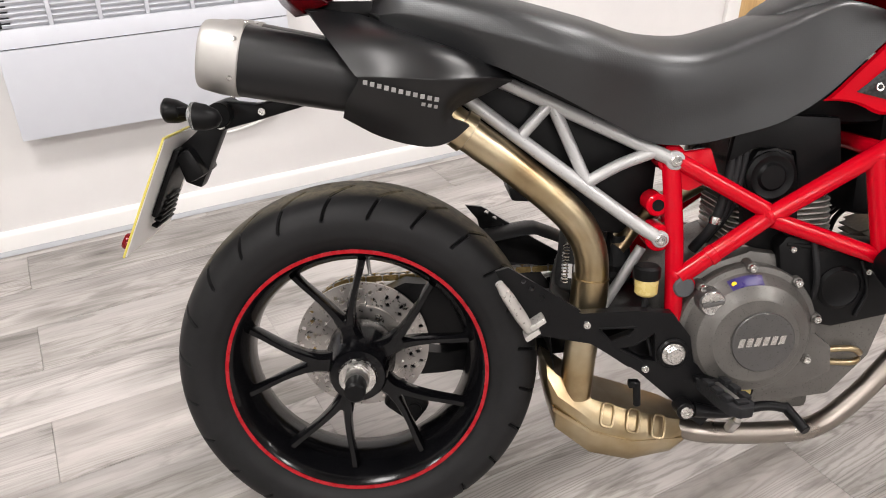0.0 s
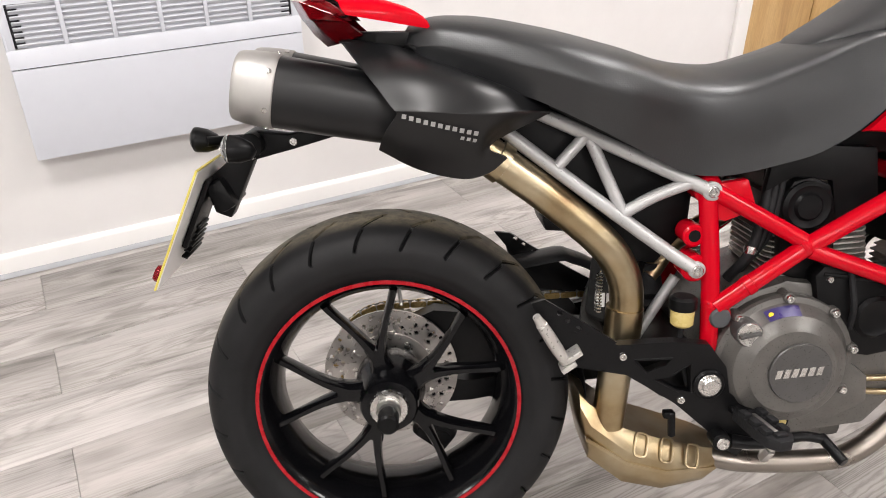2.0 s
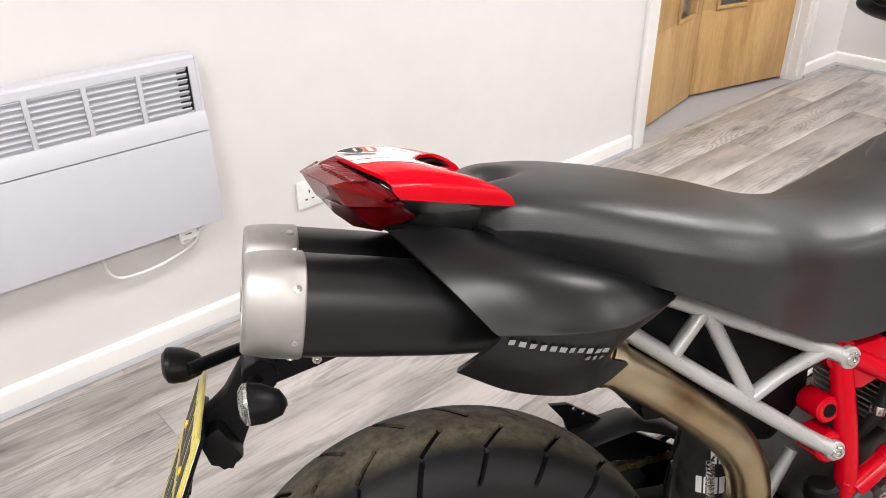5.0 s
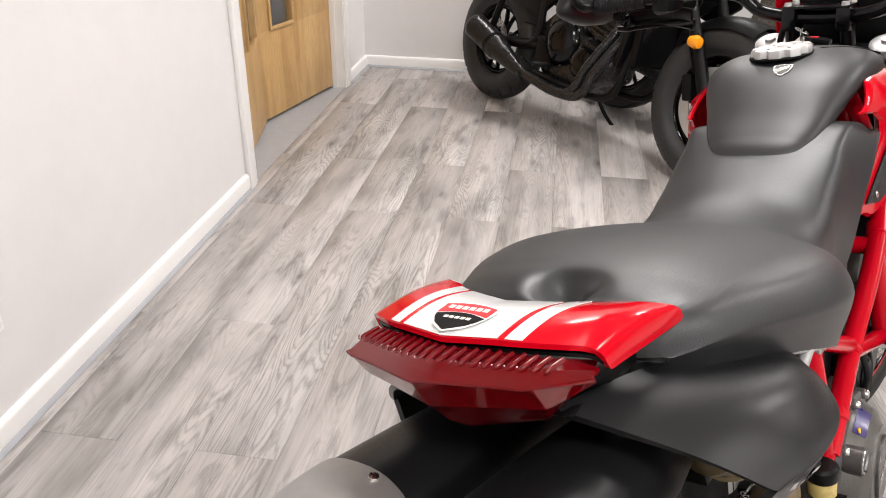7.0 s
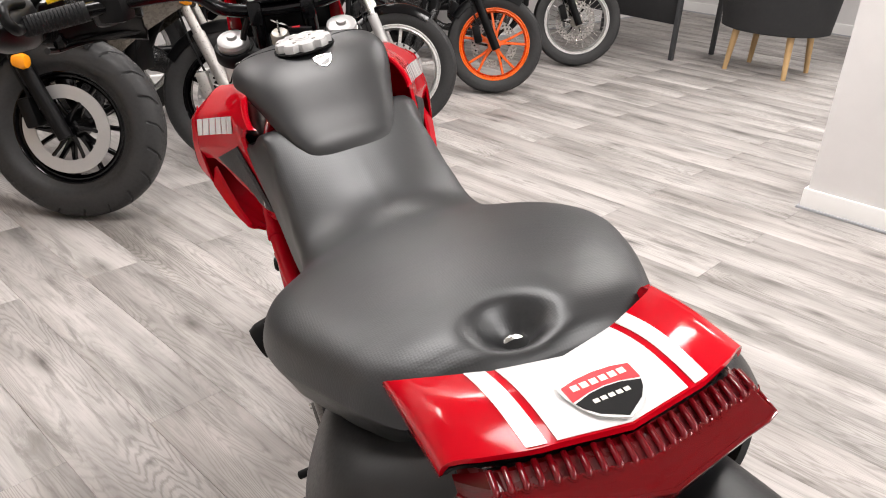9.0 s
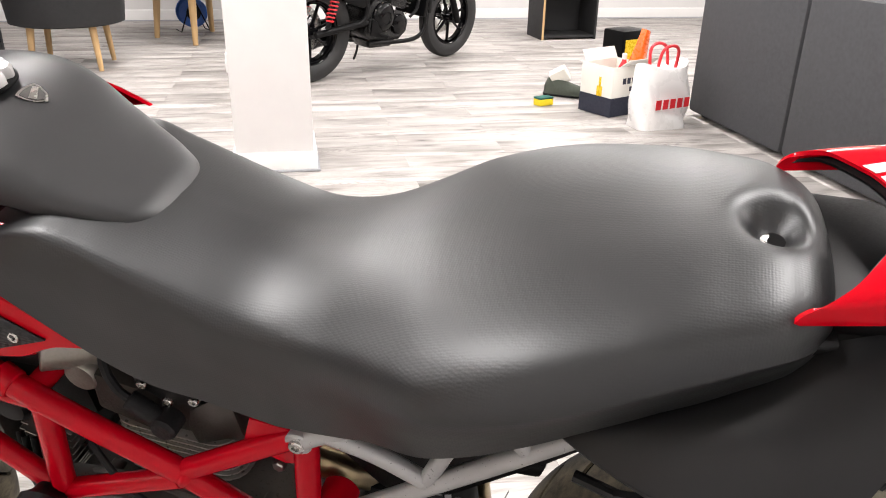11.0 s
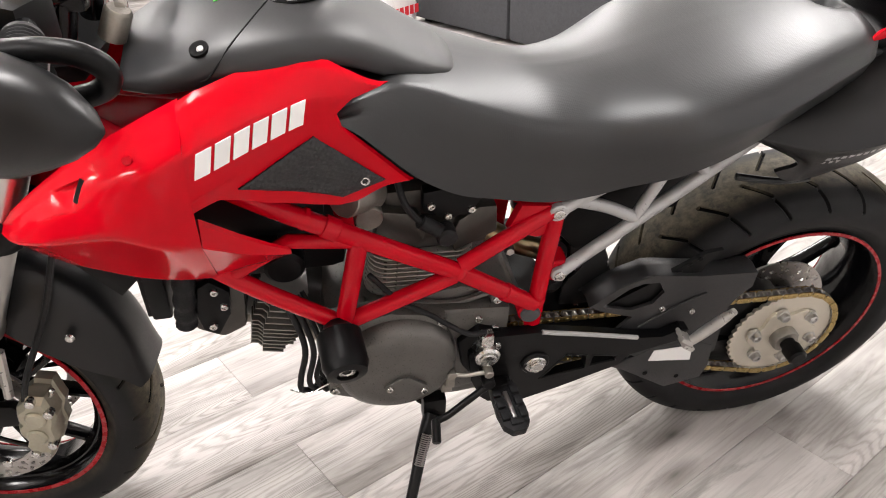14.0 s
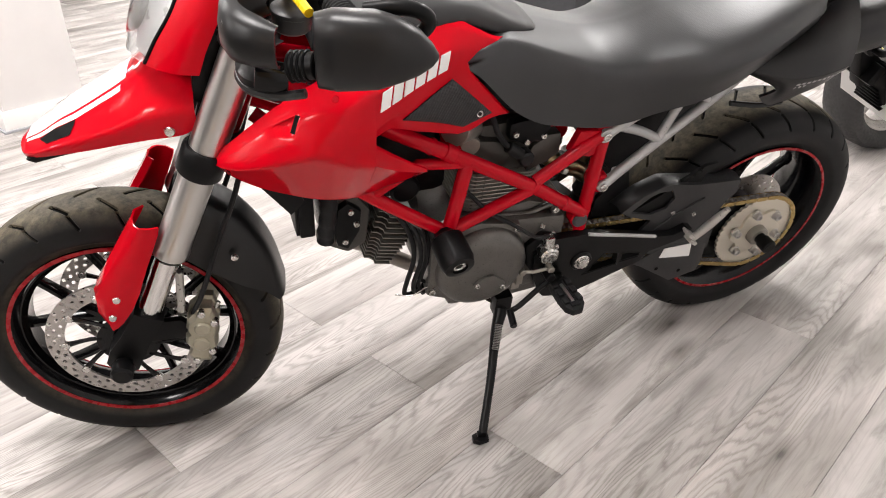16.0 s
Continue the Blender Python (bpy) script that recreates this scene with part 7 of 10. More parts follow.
    a, b = (Vector((0.278, s * 0.172, 0.430)), Vector((0.227, s * 0.195, 0.516))) if s < 0 else (Vector((0.232, s * 0.165, 0.388)), Vector((0.188, s * 0.190, 0.486)))
    pg = part("passenger_peg", tube([a, a.lerp(b, 0.3), a.lerp(b, 0.7), b], 0.009, 12, radii=[0.008, 0.010, 0.0095, 0.006]), M_FIN, bike, "bare alloy folded passenger peg")
    d = (b - a).normalized()
    for k in range(7):
        p = a.lerp(b, 0.25 + 0.095 * k)
        part("peg_rib", lathe([(0.0082, -0.0012), (0.0092, 0.0), (0.0082, 0.0012)], p, d, 12, caps=True), M_FIN, pg)
    part("peg_clevis", join(box(a + Vector((0.004, -s * 0.004, -0.006)), (0.026, 0.030, 0.009), 0.002, m=Matrix.Rotation(radians(-35), 4, "Y")), box(a + Vector((0.012, -s * 0.004, 0.012)), (0.026, 0.030, 0.009), 0.002, m=Matrix.Rotation(radians(-35), 4, "Y"))), M_FIN, pg)
    return h


hanger(-1)
hanger(1)


def rider_peg(p, d, up, label):
    """Foot peg with a ribbed rubber top."""
    p, d, up = Vector(p), Vector(d).normalized(), Vector(up)
    side = d.cross(up).normalized()
    up = side.cross(d).normalized()
    m = Matrix((d, side, up)).transposed().to_4x4()
    m.translation = p
    o = [(-0.002, -0.022), (0.055, -0.026), (0.082, -0.023), (0.096, -0.011), (0.096, 0.011), (0.082, 0.023), (0.055, 0.026), (-0.002, 0.022)]
    pg = part("foot_peg", moved(plate(o, -0.012, 0.006, 0.003, "xy"), m), M_RUBBER, bike, label)
    part("peg_core", moved(box((0.045, 0, 0.006), (0.055, 0.008, 0.006), 0.003), m), M_STEEL, pg)
    for k in range(3):
        for sg in (-1, 1):
            part("peg_tread", moved(box((0.018 + 0.024 * k, sg * 0.0160, 0.008), (0.018, 0.014, 0.010), 0.003), m), M_RUBBER, pg)
    part("peg_end", moved(box((0.080, 0, 0.008), (0.012, 0.022, 0.007), 0.003), m), M_RUBBER, pg)
    part("peg_knuckle", moved(join(box((-0.012, 0, -0.002), (0.034, 0.026, 0.020), 0.005), rod((-0.010, -0.02, 0), (-0.010, 0.02, 0), 0.006)), m), M_SWING, pg)
    return pg


rider_peg((0.575, 0.168, 0.345), (-0.08, 1, -0.02), (0.02, -0.1, 1), "black rubber-topped rider foot peg")
rider_peg((0.572, -0.162, 0.330), (0.28, -1, -0.06), (0.02, 0.1, 1), "black rubber-topped rider foot peg")
part("passenger_hanger", pierced([(0.195, 0.562), (0.224, 0.559), (0.329, 0.493), (0.401, 0.452), (0.374, 0.436), (0.254, 0.489)], [round_hole(x, z, 0.0045) for x, z in ((0.234, 0.548), (0.249, 0.536), (0.264, 0.521), (0.280, 0.503))], 0.112, 0.120), M_BLACK, bike, "black drilled peg hanger")
part("brake_pedal", join(tube([(0.552, -0.165, 0.280), (0.600, -0.172, 0.278), (0.660, -0.178, 0.292), (0.695, -0.185, 0.290)], 0.0080, 10, radii=[0.012, 0.009, 0.008, 0.008]), rod((0.692, -0.178, 0.292), (0.708, -0.225, 0.272), 0.0085, seg=12), rod((0.535, -0.145, 0.283), (0.535, -0.176, 0.283), 0.015, seg=20)), M_SWING, bike, "black rear brake pedal")
bolt((0.535, -0.176, 0.283), (0, -1, 0), 0.0105)
part("brake_switch", join(rod((0.466, -0.135, 0.275), (0.462, -0.138, 0.320), 0.0065, seg=10), box((0.458, -0.135, 0.315), (0.018, 0.014, 0.012), 0.003)), M_BLACK, bike)
part("fluid_cup", lathe([(0.014, 0.0), (0.018, 0.004), (0.019, 0.026), (0.018, 0.028)], (0.470, -0.128, 0.468), (0, 0, 1), 24), M_CLEARCUP, bike, "amber brake fluid cup with a black lid")
part("fluid_cup_lid", lathe([(0.020, 0.0), (0.0215, 0.003), (0.0215, 0.018), (0.017, 0.022), (0.004, 0.022)], (0.470, -0.128, 0.496), (0, 0, 1), 24), M_BLACK, bike)
part("cup_hose", tube([(0.470, -0.128, 0.468), (0.470, -0.126, 0.44), (0.478, -0.12, 0.40), (0.490, -0.13, 0.36)], 0.0050, 8), M_RUBBER, bike)
part("gear_lever", join(tube([(0.600, 0.182, 0.372), (0.640, 0.190, 0.345), (0.672, 0.196, 0.322), (0.694, 0.198, 0.312)], 0.0065, 10), rod((0.694, 0.196, 0.313), (0.700, 0.236, 0.305), 0.0080, seg=12), rod((0.603, 0.15, 0.378), (0.603, 0.190, 0.378), 0.011, seg=16)), M_SWING, bike, "black gear lever")
part("gear_rod", join(tube([(0.603, 0.176, 0.398), (0.640, 0.172, 0.392), (0.665, 0.165, 0.392)], 0.004, 8, smooth=False), rod((0.603, 0.165, 0.398), (0.603, 0.185, 0.398), 0.008, seg=14), rod((0.663, 0.150, 0.392), (0.663, 0.172, 0.392), 0.008, seg=14)), M_ALLOY, bike, "alloy gear linkage")
part("gear_arm", join(box((0.663, 0.158, 0.372), (0.016, 0.008, 0.045), 0.003), box((0.667, 0.150, 0.345), (0.020, 0.010, 0.030), 0.003)), M_ALLOY, bike)
FOOT = Vector((0.795, 0.348, 0.086))
PIV = Vector((0.690, 0.150, 0.268))
part("side_stand", join(tube([PIV, PIV.lerp(FOOT, 0.18) + Vector((0.004, 0, -0.002)), PIV.lerp(FOOT, 0.55), FOOT + Vector((-0.004, -0.008, 0.012))], 0.0105, 12, radii=[0.016, 0.013, 0.0105, 0.0095, 0.010]), box(PIV + Vector((-0.004, -0.012, 0.010)), (0.042, 0.030, 0.056), 0.006)), M_SWING, bike, "black steel side stand, lowered")
part("stand_foot", moved(join(plate([(-0.014, -0.013), (0.002, -0.018), (0.016, -0.012), (0.018, 0.006), (0.008, 0.016), (-0.010, 0.014)], -0.002, 0.010, 0.003, "xy"), box((0.0, -0.004, 0.014), (0.016, 0.012, 0.014), 0.004)), Matrix.Translation(FOOT) @ Matrix.Rotation(radians(13.8), 4, "X") @ Matrix.Diagonal((1.25, 0.9, 1, 1))), M_SWING, bike)
for k in range(16):
    p = PIV.lerp(FOOT, 0.10 + 0.0125 * k) + Vector((0.006, 0.014, 0.006))
    part("stand_spring_coil", lathe([(0.0075, -0.0012), (0.0090, 0), (0.0075, 0.0012), (0.0060, 0)], p, FOOT - PIV, 12, loop=True), M_STEEL, bike)
part("stand_switch_lead", tube([PIV + Vector((-0.01, 0.0, 0.0)), (0.745, 0.10, 0.290), (0.80, 0.09, 0.296)], 0.0045, 8), M_RUBBER, bike)

# shock absorber in its sleeve, link and springs
part("shock_link", plate([tuple(q) for q in spline([(0.385, 0.522), (0.362, 0.508), (0.348, 0.470), (0.342, 0.430), (0.344, 0.370), (0.396, 0.362), (0.404, 0.384), (0.372, 0.425), (0.384, 0.480), (0.385, 0.522)], 4)[:-1]], 0.022, 0.032, 0.002), M_COVERPLATE, bike, "grey alloy shock linkage plate")
bolt((0.356, 0.032, 0.475), (0, 1, 0), 0.006)
part("shock_sleeve", lathe([(0.032, 0.0), (0.039, 0.008), (0.040, 0.150), (0.034, 0.160)], (0.384, 0.0, 0.435), (0.08, 0, 1), 28), M_SLEEVE, bike, "black sleeve over the shock absorber with white marks")
for z, n, h in ((0.512, 4, 0.034), (0.466, 7, 0.026)):
    cx = 0.384 + (z - 0.435) * 0.08
    for sg in (-1, 1):
        q = []
        for k in range(n):
            a = (k - n / 2) * 0.26
            bm = bmesh.new()
            bm.faces.new([bm.verts.new((cx + 0.0408 * math.sin(a + da), sg * 0.0408 * math.cos(a + da), zz)) for da, zz in ((0, z), (0.2, z), (0.2, z + h), (0, z + h))])
            q.append(bm)
        part("sleeve_marks", join(*q), M_WHITE, bike)
coil = []
for k in range(60):
    a = 2 * math.pi * k / 10
    coil.append((0.432 + 0.0012 * k + 0.031 * math.cos(a), 0.031 * math.sin(a), 0.59 + 0.0022 * k))
part("shock_spring", tube(coil, 0.0050, 8, 2), M_STEEL, bike)
part("shock_damper", rod((0.410, 0, 0.40), (0.444, 0, 0.74), 0.021, seg=20), M_GLOSS, bike)
part("shock_link", tube([(0.478, -0.060, 0.527), (0.417, -0.060, 0.420)], 0.009, 10, smooth=False), M_SILVER, bike)
for (a, b) in (((0.352, -0.062, 0.535), (0.350, -0.066, 0.470)),):
    n = 12
    pts = [Vector(a).lerp(Vector(b), k / (n * 6)) + Vector((0.0055 * math.cos(2 * math.pi * k / 6), 0.0055 * math.sin(2 * math.pi * k / 6), 0)) for k in range(n * 6 + 1)]
    part("exhaust_spring", tube(pts, 0.0012, 6, 1, smooth=False), M_BOLT, bike)
    part("spring_hook", tube([a, (0.354, -0.07, 0.548), (0.362, -0.078, 0.556)], 0.0014, 6), M_BOLT, bike)
part("electrics_cover", plate([(0.255, 0.628), (0.262, 0.606), (0.300, 0.604), (0.322, 0.640)], -0.05, 0.05, 0.006), M_BLACK, bike)

# crash bungs on the frame
for s in (-1, 1):
    a, b = Vector((0.845, s * 0.150, 0.532)), Vector((0.838, s * 0.236, 0.510))
    d = (b - a).normalized()
    fs = part("frame_slider", lathe([(0.020, 0.0), (0.024, 0.010), (0.034, 0.018), (0.035, 0.070), (0.030, 0.084), (0.017, 0.086), (0.016, 0.081), (0.002, 0.081)], a, d, 40), M_BLACK, bike, "round black crash bung")
    part("slider_bolt", lathe([(0.006, 0.0800), (0.009, 0.0825), (0.0125, 0.0825), (0.0130, 0.080)], a, d, 24), M_BOLT, fs)

# plate carrier, indicators and plate
part("plate_carrier", join(plate([(-0.060, 0.785), (-0.100, 0.776), (-0.150, 0.765), (-0.205, 0.772), (-0.225, 0.758), (-0.250, 0.722), (-0.290, 0.690), (-0.275, 0.640), (-0.250, 0.630), (-0.235, 0.660), (-0.205, 0.725), (-0.140, 0.742), (-0.060, 0.765)], -0.018, 0.018, 0.004),
                           rod((-0.205, -0.045, 0.752), (-0.205, 0.045, 0.752), 0.020, seg=20), box((-0.258, 0, 0.672), (0.030, 0.09, 0.05), 0.008, m=Matrix.Rotation(radians(-28), 4, "Y"))), M_BLACK, bike, "black number plate carrier")
for x, z in ((-0.200, 0.752), (-0.207, 0.733), (-0.140, 0.755)):
    bolt((x, -0.021, z), (0, -1, 0), 0.0065)
for s in (-1, 1):
    c = Vector((-0.210, -0.124, 0.760)) if s < 0 else Vector((-0.298, 0.030, 0.752))
    k_ = 0.78
    part("indicator_stalk", tube([(-0.205, s * 0.03, 0.750), (-0.215, s * 0.065, 0.748), tuple(c + Vector((0.012, -s * 0.02, 0)))], 0.0085, 10), M_BLACK, bike)
    ib = part("indicator", rings([[c + k_ * Vector((h, s * a * ca, b * sa - 0.12 * h)) for ca, sa in ((math.cos(t), math.sin(t)) for t in (2 * math.pi * k / 16 for k in range(16)))] for h, a, b in ((0.040, 0.004, 0.004), (0.032, 0.020, 0.016), (0.010, 0.031, 0.025), (-0.008, 0.033, 0.027))]), M_BLACK, bike, "black indicator with a clear lens")
    part("indicator_lens", rings([[c + k_ * Vector((h, s * a * math.cos(t), b * math.sin(t) - 0.12 * h)) for t in (2 * math.pi * k / 16 for k in range(16))] for h, a, b in ((-0.008, 0.033, 0.027), (-0.014, 0.032, 0.026), (-0.020, 0.022, 0.018), (-0.022, 0.004, 0.004))]), M_GLASS if s < 0 else M_BLACK, ib, "clear lens" if s < 0 else "")
    part("indicator_back", rings([[c + k_ * Vector((h, s * a * math.cos(t), b * math.sin(t) - 0.12 * h)) for t in (2 * math.pi * k / 16 for k in range(16))] for h, a, b in ((-0.0075, 0.030, 0.024), (-0.009, 0.030, 0.024))]), M_BOLT if s < 0 else M_BLACK, ib)
pm = Matrix.Translation((-0.313, 0, 0.634)) @ Matrix.Rotation(radians(24), 4, "Y")
npl = part("number_plate", moved(box((0, 0, 0), (0.0035, 0.226, 0.205), 0.0012), pm), M_PLATE_Y, bike, "yellow rear number plate, seen from behind as white")
part("plate_back", moved(box((0.0024, 0, 0), (0.0012, 0.222, 0.200), 0), pm), M_TRIM, npl)
part("plate_marks", moved(join(*[box((-0.0021, -0.075 + 0.05 * k, 0.042), (0.0006, 0.036, 0.064), 0) for k in range(4)], *[box((-0.0021, -0.05 + 0.05 * k, -0.042), (0.0006, 0.036, 0.064), 0) for k in range(3)]), pm), M_NAVY, npl, "dark bars")
part("plate_backing", moved(box((0.009, 0.0, 0.015), (0.010, 0.10, 0.12), 0.004), pm), M_BLACK, npl)
for k in range(6):
    part("backing_rib", moved(box((0.014, 0, -0.06 + 0.010 * k), (0.010, 0.09 - 0.006 * k, 0.004), 0.001), pm), M_BLACK, npl)
part("reflector", moved(lathe([(0.002, 0.012), (0.012, 0.010), (0.014, 0.006), (0.014, 0.0)], (-0.002, 0, -0.0805), (-1, 0, 0), 20), pm @ Matrix.Translation((0, -0.09, -0.002))), M_LENS_RED, npl, "small round red reflector")
for y in (-0.055, 0.055):
    part("plate_screw", moved(lathe([(0.002, 0.003), (0.005, 0.0025), (0.0055, 0)], (-0.0018, y, 0.03), (-1, 0, 0), 12), pm), M_YELLOW, npl)

# ---- front end, built straight and turned about the steering axis ----
STEER = -10.576
axis_o = Vector((1.555, 0, 0))
axis_d = Vector((-0.40674, 0, 0.91355))
TURN = Matrix.Translation(axis_o) @ Matrix.Rotation(radians(STEER), 4, axis_d) @ Matrix.Translation(-axis_o)
FA = Vector((1.4545, 0, 0.308))


def fpart(name, bm, material, label="", sharp=38, parent=None):
    return part(name, moved(bm, TURN), material, parent or bike, label, sharp)


fw = part("front_wheel", lathe(rim_profile(0.222, 0.050, 0.192), seg=96, loop=True), M_GLOSS, bike, "black cast front wheel with a red rim stripe", at=TURN @ Matrix.Translation(FA))
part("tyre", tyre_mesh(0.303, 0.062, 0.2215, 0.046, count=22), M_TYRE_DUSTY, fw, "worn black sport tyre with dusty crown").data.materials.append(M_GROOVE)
for s in (-1, 1):
    part("rim_stripe", ring(0.2155, 0.2235, s * 0.0515, s * 0.0532), M_RIMRED, fw, "red rim stripe")
for k in range(5):
    for sw in (-17.5, 17.5):
        part("spoke", spoke(20 + 72 * k + sw, 0.060, 0.198, 0.020, 0.014, 0.032, 0.024, swing=-sw * 0.80), M_GLOSS, fw)
    part("spoke_root", spoke(20 + 72 * k, 0.030, 0.074, 0.042, 0.034, 0.036, 0.030), M_GLOSS, fw)
part("hub", lathe([(0.026, -0.062), (0.034, -0.058), (0.036, 0), (0.034, 0.058), (0.026, 0.062)], seg=40), M_GLOSS, fw)
for s in (-1, 1):
    part("brake_disc", drilled_disc(0.1525, 0.118, s * 0.066 - 0.0022, 0.0045, 30, rows=((0.965, 0.0), (0.90, 0.5), (0.835, 0.0)), hole=0.0040), M_DISC, fw, "drilled steel front brake disc")
    dc = part("disc_carrier", ring(0.030, 0.060, s * 0.066 - 0.003, s * 0.066 + 0.003, 48), M_GLOSS, fw)
    for k in range(10):
        part("carrier_arm", spoke(36 * k, 0.05, 0.122, 0.010, 0.014, 0.006, 0.006, y=s * 0.066, swing=14), M_GLOSS, fw)
    for k in range(10):
        a = radians(36 * k)
        part("disc_bobbin", rod((0.119 * math.cos(a), s * 0.060, 0.119 * math.sin(a)), (0.119 * math.cos(a), s * 0.0715, 0.119 * math.sin(a)), 0.0085, seg=14), M_BOLT, fw)
    part("axle_slider", lathe([(0.006, 0.168), (0.016, 0.168), (0.021, 0.163), (0.021, 0.140), (0.016, 0.136), (0.016, 0.10)], (0, 0, 0), (0, s, 0), 28), M_BLACK, fw, "black plastic axle slider")
FD = Vector((-0.40674, 0, 0.91355))
FB = FA + Vector((0, 0, 0))
for s in (-1, 1):
    b = Vector((FA.x, s * 0.105, FA.z))
    leg = b - Vector((0.91355, 0, 0.40674)) * 0.014   # the axle leads the legs
    P = lambda h, dx=0.0: b + FD * h + Vector((0.91355, 0, 0.40674)) * dx
    fpart("fork_tube", lathe([(0.030, 0.272), (0.0325, 0.274), (0.0325, 0.290), (0.0305, 0.293), (0.0305, 0.721), (0.027, 0.723)], leg, FD, 40), M_STEEL, "brushed silver fork tube")
    fpart("fork_slider", lathe([(0.0225, 0.10), (0.0225, 0.280)], leg, FD, 28), M_CHROME, "bright fork slider")
    fpart("dust_seal", lathe([(0.0225, 0.262), (0.0265, 0.264), (0.0295, 0.272)], leg, FD, 28), M_GLOSS)
    fpart("fork_foot", join(rings([[P(h, dx) + Vector((0, c, 0)) * 1 + Vector((0.91355, 0, 0.40674)) * e for c, e in ((-w, -l), (w, -l), (w * 1.15, 0), (w, l), (-w, l), (-w * 1.15, 0))] for h, dx, w, l in ((-0.030, 0.0, 0.014, 0.020), (-0.015, 0, 0.020, 0.030), (0.02, 0, 0.022, 0.031), (0.06, -0.006, 0.022, 0.027), (0.130, -0.014, 0.025, 0.0275))]),
                            plate([(-0.02, 0.02), (-0.12, 0.03), (-0.135, 0.055), (-0.115, 0.075), (-0.02, 0.075)], s * 0.088 - b.y, s * 0.104 - b.y, 0.004, m=Matrix.Translation(b))), M_BLACK, "black fork foot and caliper mount")
    cc = b + Vector((-0.150, -s * 0.022, 0.040))
    cm = Matrix.Translation(cc) @ Matrix.Rotation(radians(-11), 4, "Y")
    cal = fpart("brake_caliper", moved(rings([[(x * k, y, z * k) for x, z in ((-0.020, -0.070), (0.012, -0.074), (0.022, -0.058), (0.018, -0.040), (0.030, -0.022), (0.031, -0.004), (0.024, 0.006), (0.031, 0.018), (0.030, 0.040), (0.016, 0.056), (0.014, 0.070), (-0.014, 0.072), (-0.022, 0.050), (-0.030, 0.030), (-0.026, 0.004), (-0.032, -0.022), (-0.024, -0.046))] for y, k in ((-0.034, 0.80), (-0.026, 0.98), (-0.008, 1.0), (-0.004, 0.90), (0.004, 0.90), (0.008, 1.0), (0.028, 0.98), (0.036, 0.80))]), cm), M_CALIPER, "bare alloy brake caliper", sharp=30)
    for dz in (-0.018, 0.024):
        fpart("piston_cap", moved(lathe([(0.015, 0.030), (0.0165, 0.034), (0.0165, 0.038), (0.013, 0.041), (0.002, 0.041)], (0, 0, dz), (0, s, 0), 24), cm), M_CALIPER, parent=cal)
    for dx, dz in ((0.006, -0.062), (0.004, 0.062), (-0.022, -0.034), (-0.021, 0.042)):
        fpart("caliper_bolt", moved(rod((dx, s * 0.026, dz), (dx, s * 0.042, dz), 0.0075, seg=12), cm), M_BOLT, parent=cal)
    fpart("bleed_nipple", moved(rod((-0.02, s * 0.02, 0.066), (-0.026, s * 0.024, 0.086), 0.004, seg=8), cm), M_BOLT, parent=cal)
    fpart("brake_hose", tube([cc + Vector((0.01, s * 0.02, 0.05)), cc + Vector((-0.02, s * 0.035, 0.12)), (1.245, s * 0.085, 0.56), (1.205, s * 0.09, 0.66), (1.175, s * 0.07, 0.76)], 0.0050, 8), M_RUBBER, "black brake hose")
    fpart("fender_stay", tube([cc + Vector((0.03, s * 0.02, 0.06)), cc + Vector((0.020, s * 0.012, 0.15))], 0.0075, 8, smooth=False), M_FIN)
    # red fork guards, wrapped round the front of each leg
    g = []
    out = [((1.338, 0.627), (1.377, 0.634)), ((1.342, 0.612), (1.388, 0.615)), ((1.356, 0.580), (1.412, 0.578)), ((1.376, 0.535), (1.442, 0.530)), ((1.398, 0.480), (1.470, 0.484)), ((1.418, 0.442), (1.474, 0.446)), ((1.440, 0.412), (1.462, 0.412)), ((1.448, 0.405), (1.456, 0.404))]
    for k in range(len(out)):
        (x0, z0), (x1, z1) = out[k]
        g.append([(x0 - 0.004, s * 0.130, z0 - 0.002), (x0 + (x1 - x0) * 0.3, s * 0.1385, z0 + (z1 - z0) * 0.3), (x0 + (x1 - x0) * 0.7, s * 0.1385, z0 + (z1 - z0) * 0.7), (x1 - 0.003, s * 0.131, z1), (x1 + 0.003, s * 0.113, z1 + 0.003), (x1 + 0.002, s * 0.088, z1 + 0.004), (x1 - 0.012, s * 0.074, z1 + 0.003)][::s])
    gd = fpart("fork_guard", sheet(g, 0.0035, (1.40, s * 0.10, 0.50)), M_RED, "red fork leg guard")
    for x, z in ((1.432, 0.478), (1.447, 0.436)):
        fpart("guard_screw", lathe([(0.002, 0.004), (0.006, 0.0035), (0.0075, 0.001), (0.0075, 0)], (x, s * 0.1395, z), (0, s, 0), 18), M_BOLT, parent=gd)
    fpart("fork_cap", lathe([(0.003, 0.741), (0.009, 0.741), (0.010, 0.735), (0.024, 0.735), (0.0290, 0.732), (0.0300, 0.724)], leg, FD, 32), M_SATIN, "bright fork cap")
    for h, hh in ((0.480, 0.026), (0.703, 0.014)):
        fpart("yoke_clamp", lathe([(0.036, -hh), (0.039, -hh + 0.004), (0.039, hh - 0.004), (0.036, hh)], leg + FD * h, FD, 32), M_BLACK, "black fork yoke clamp")
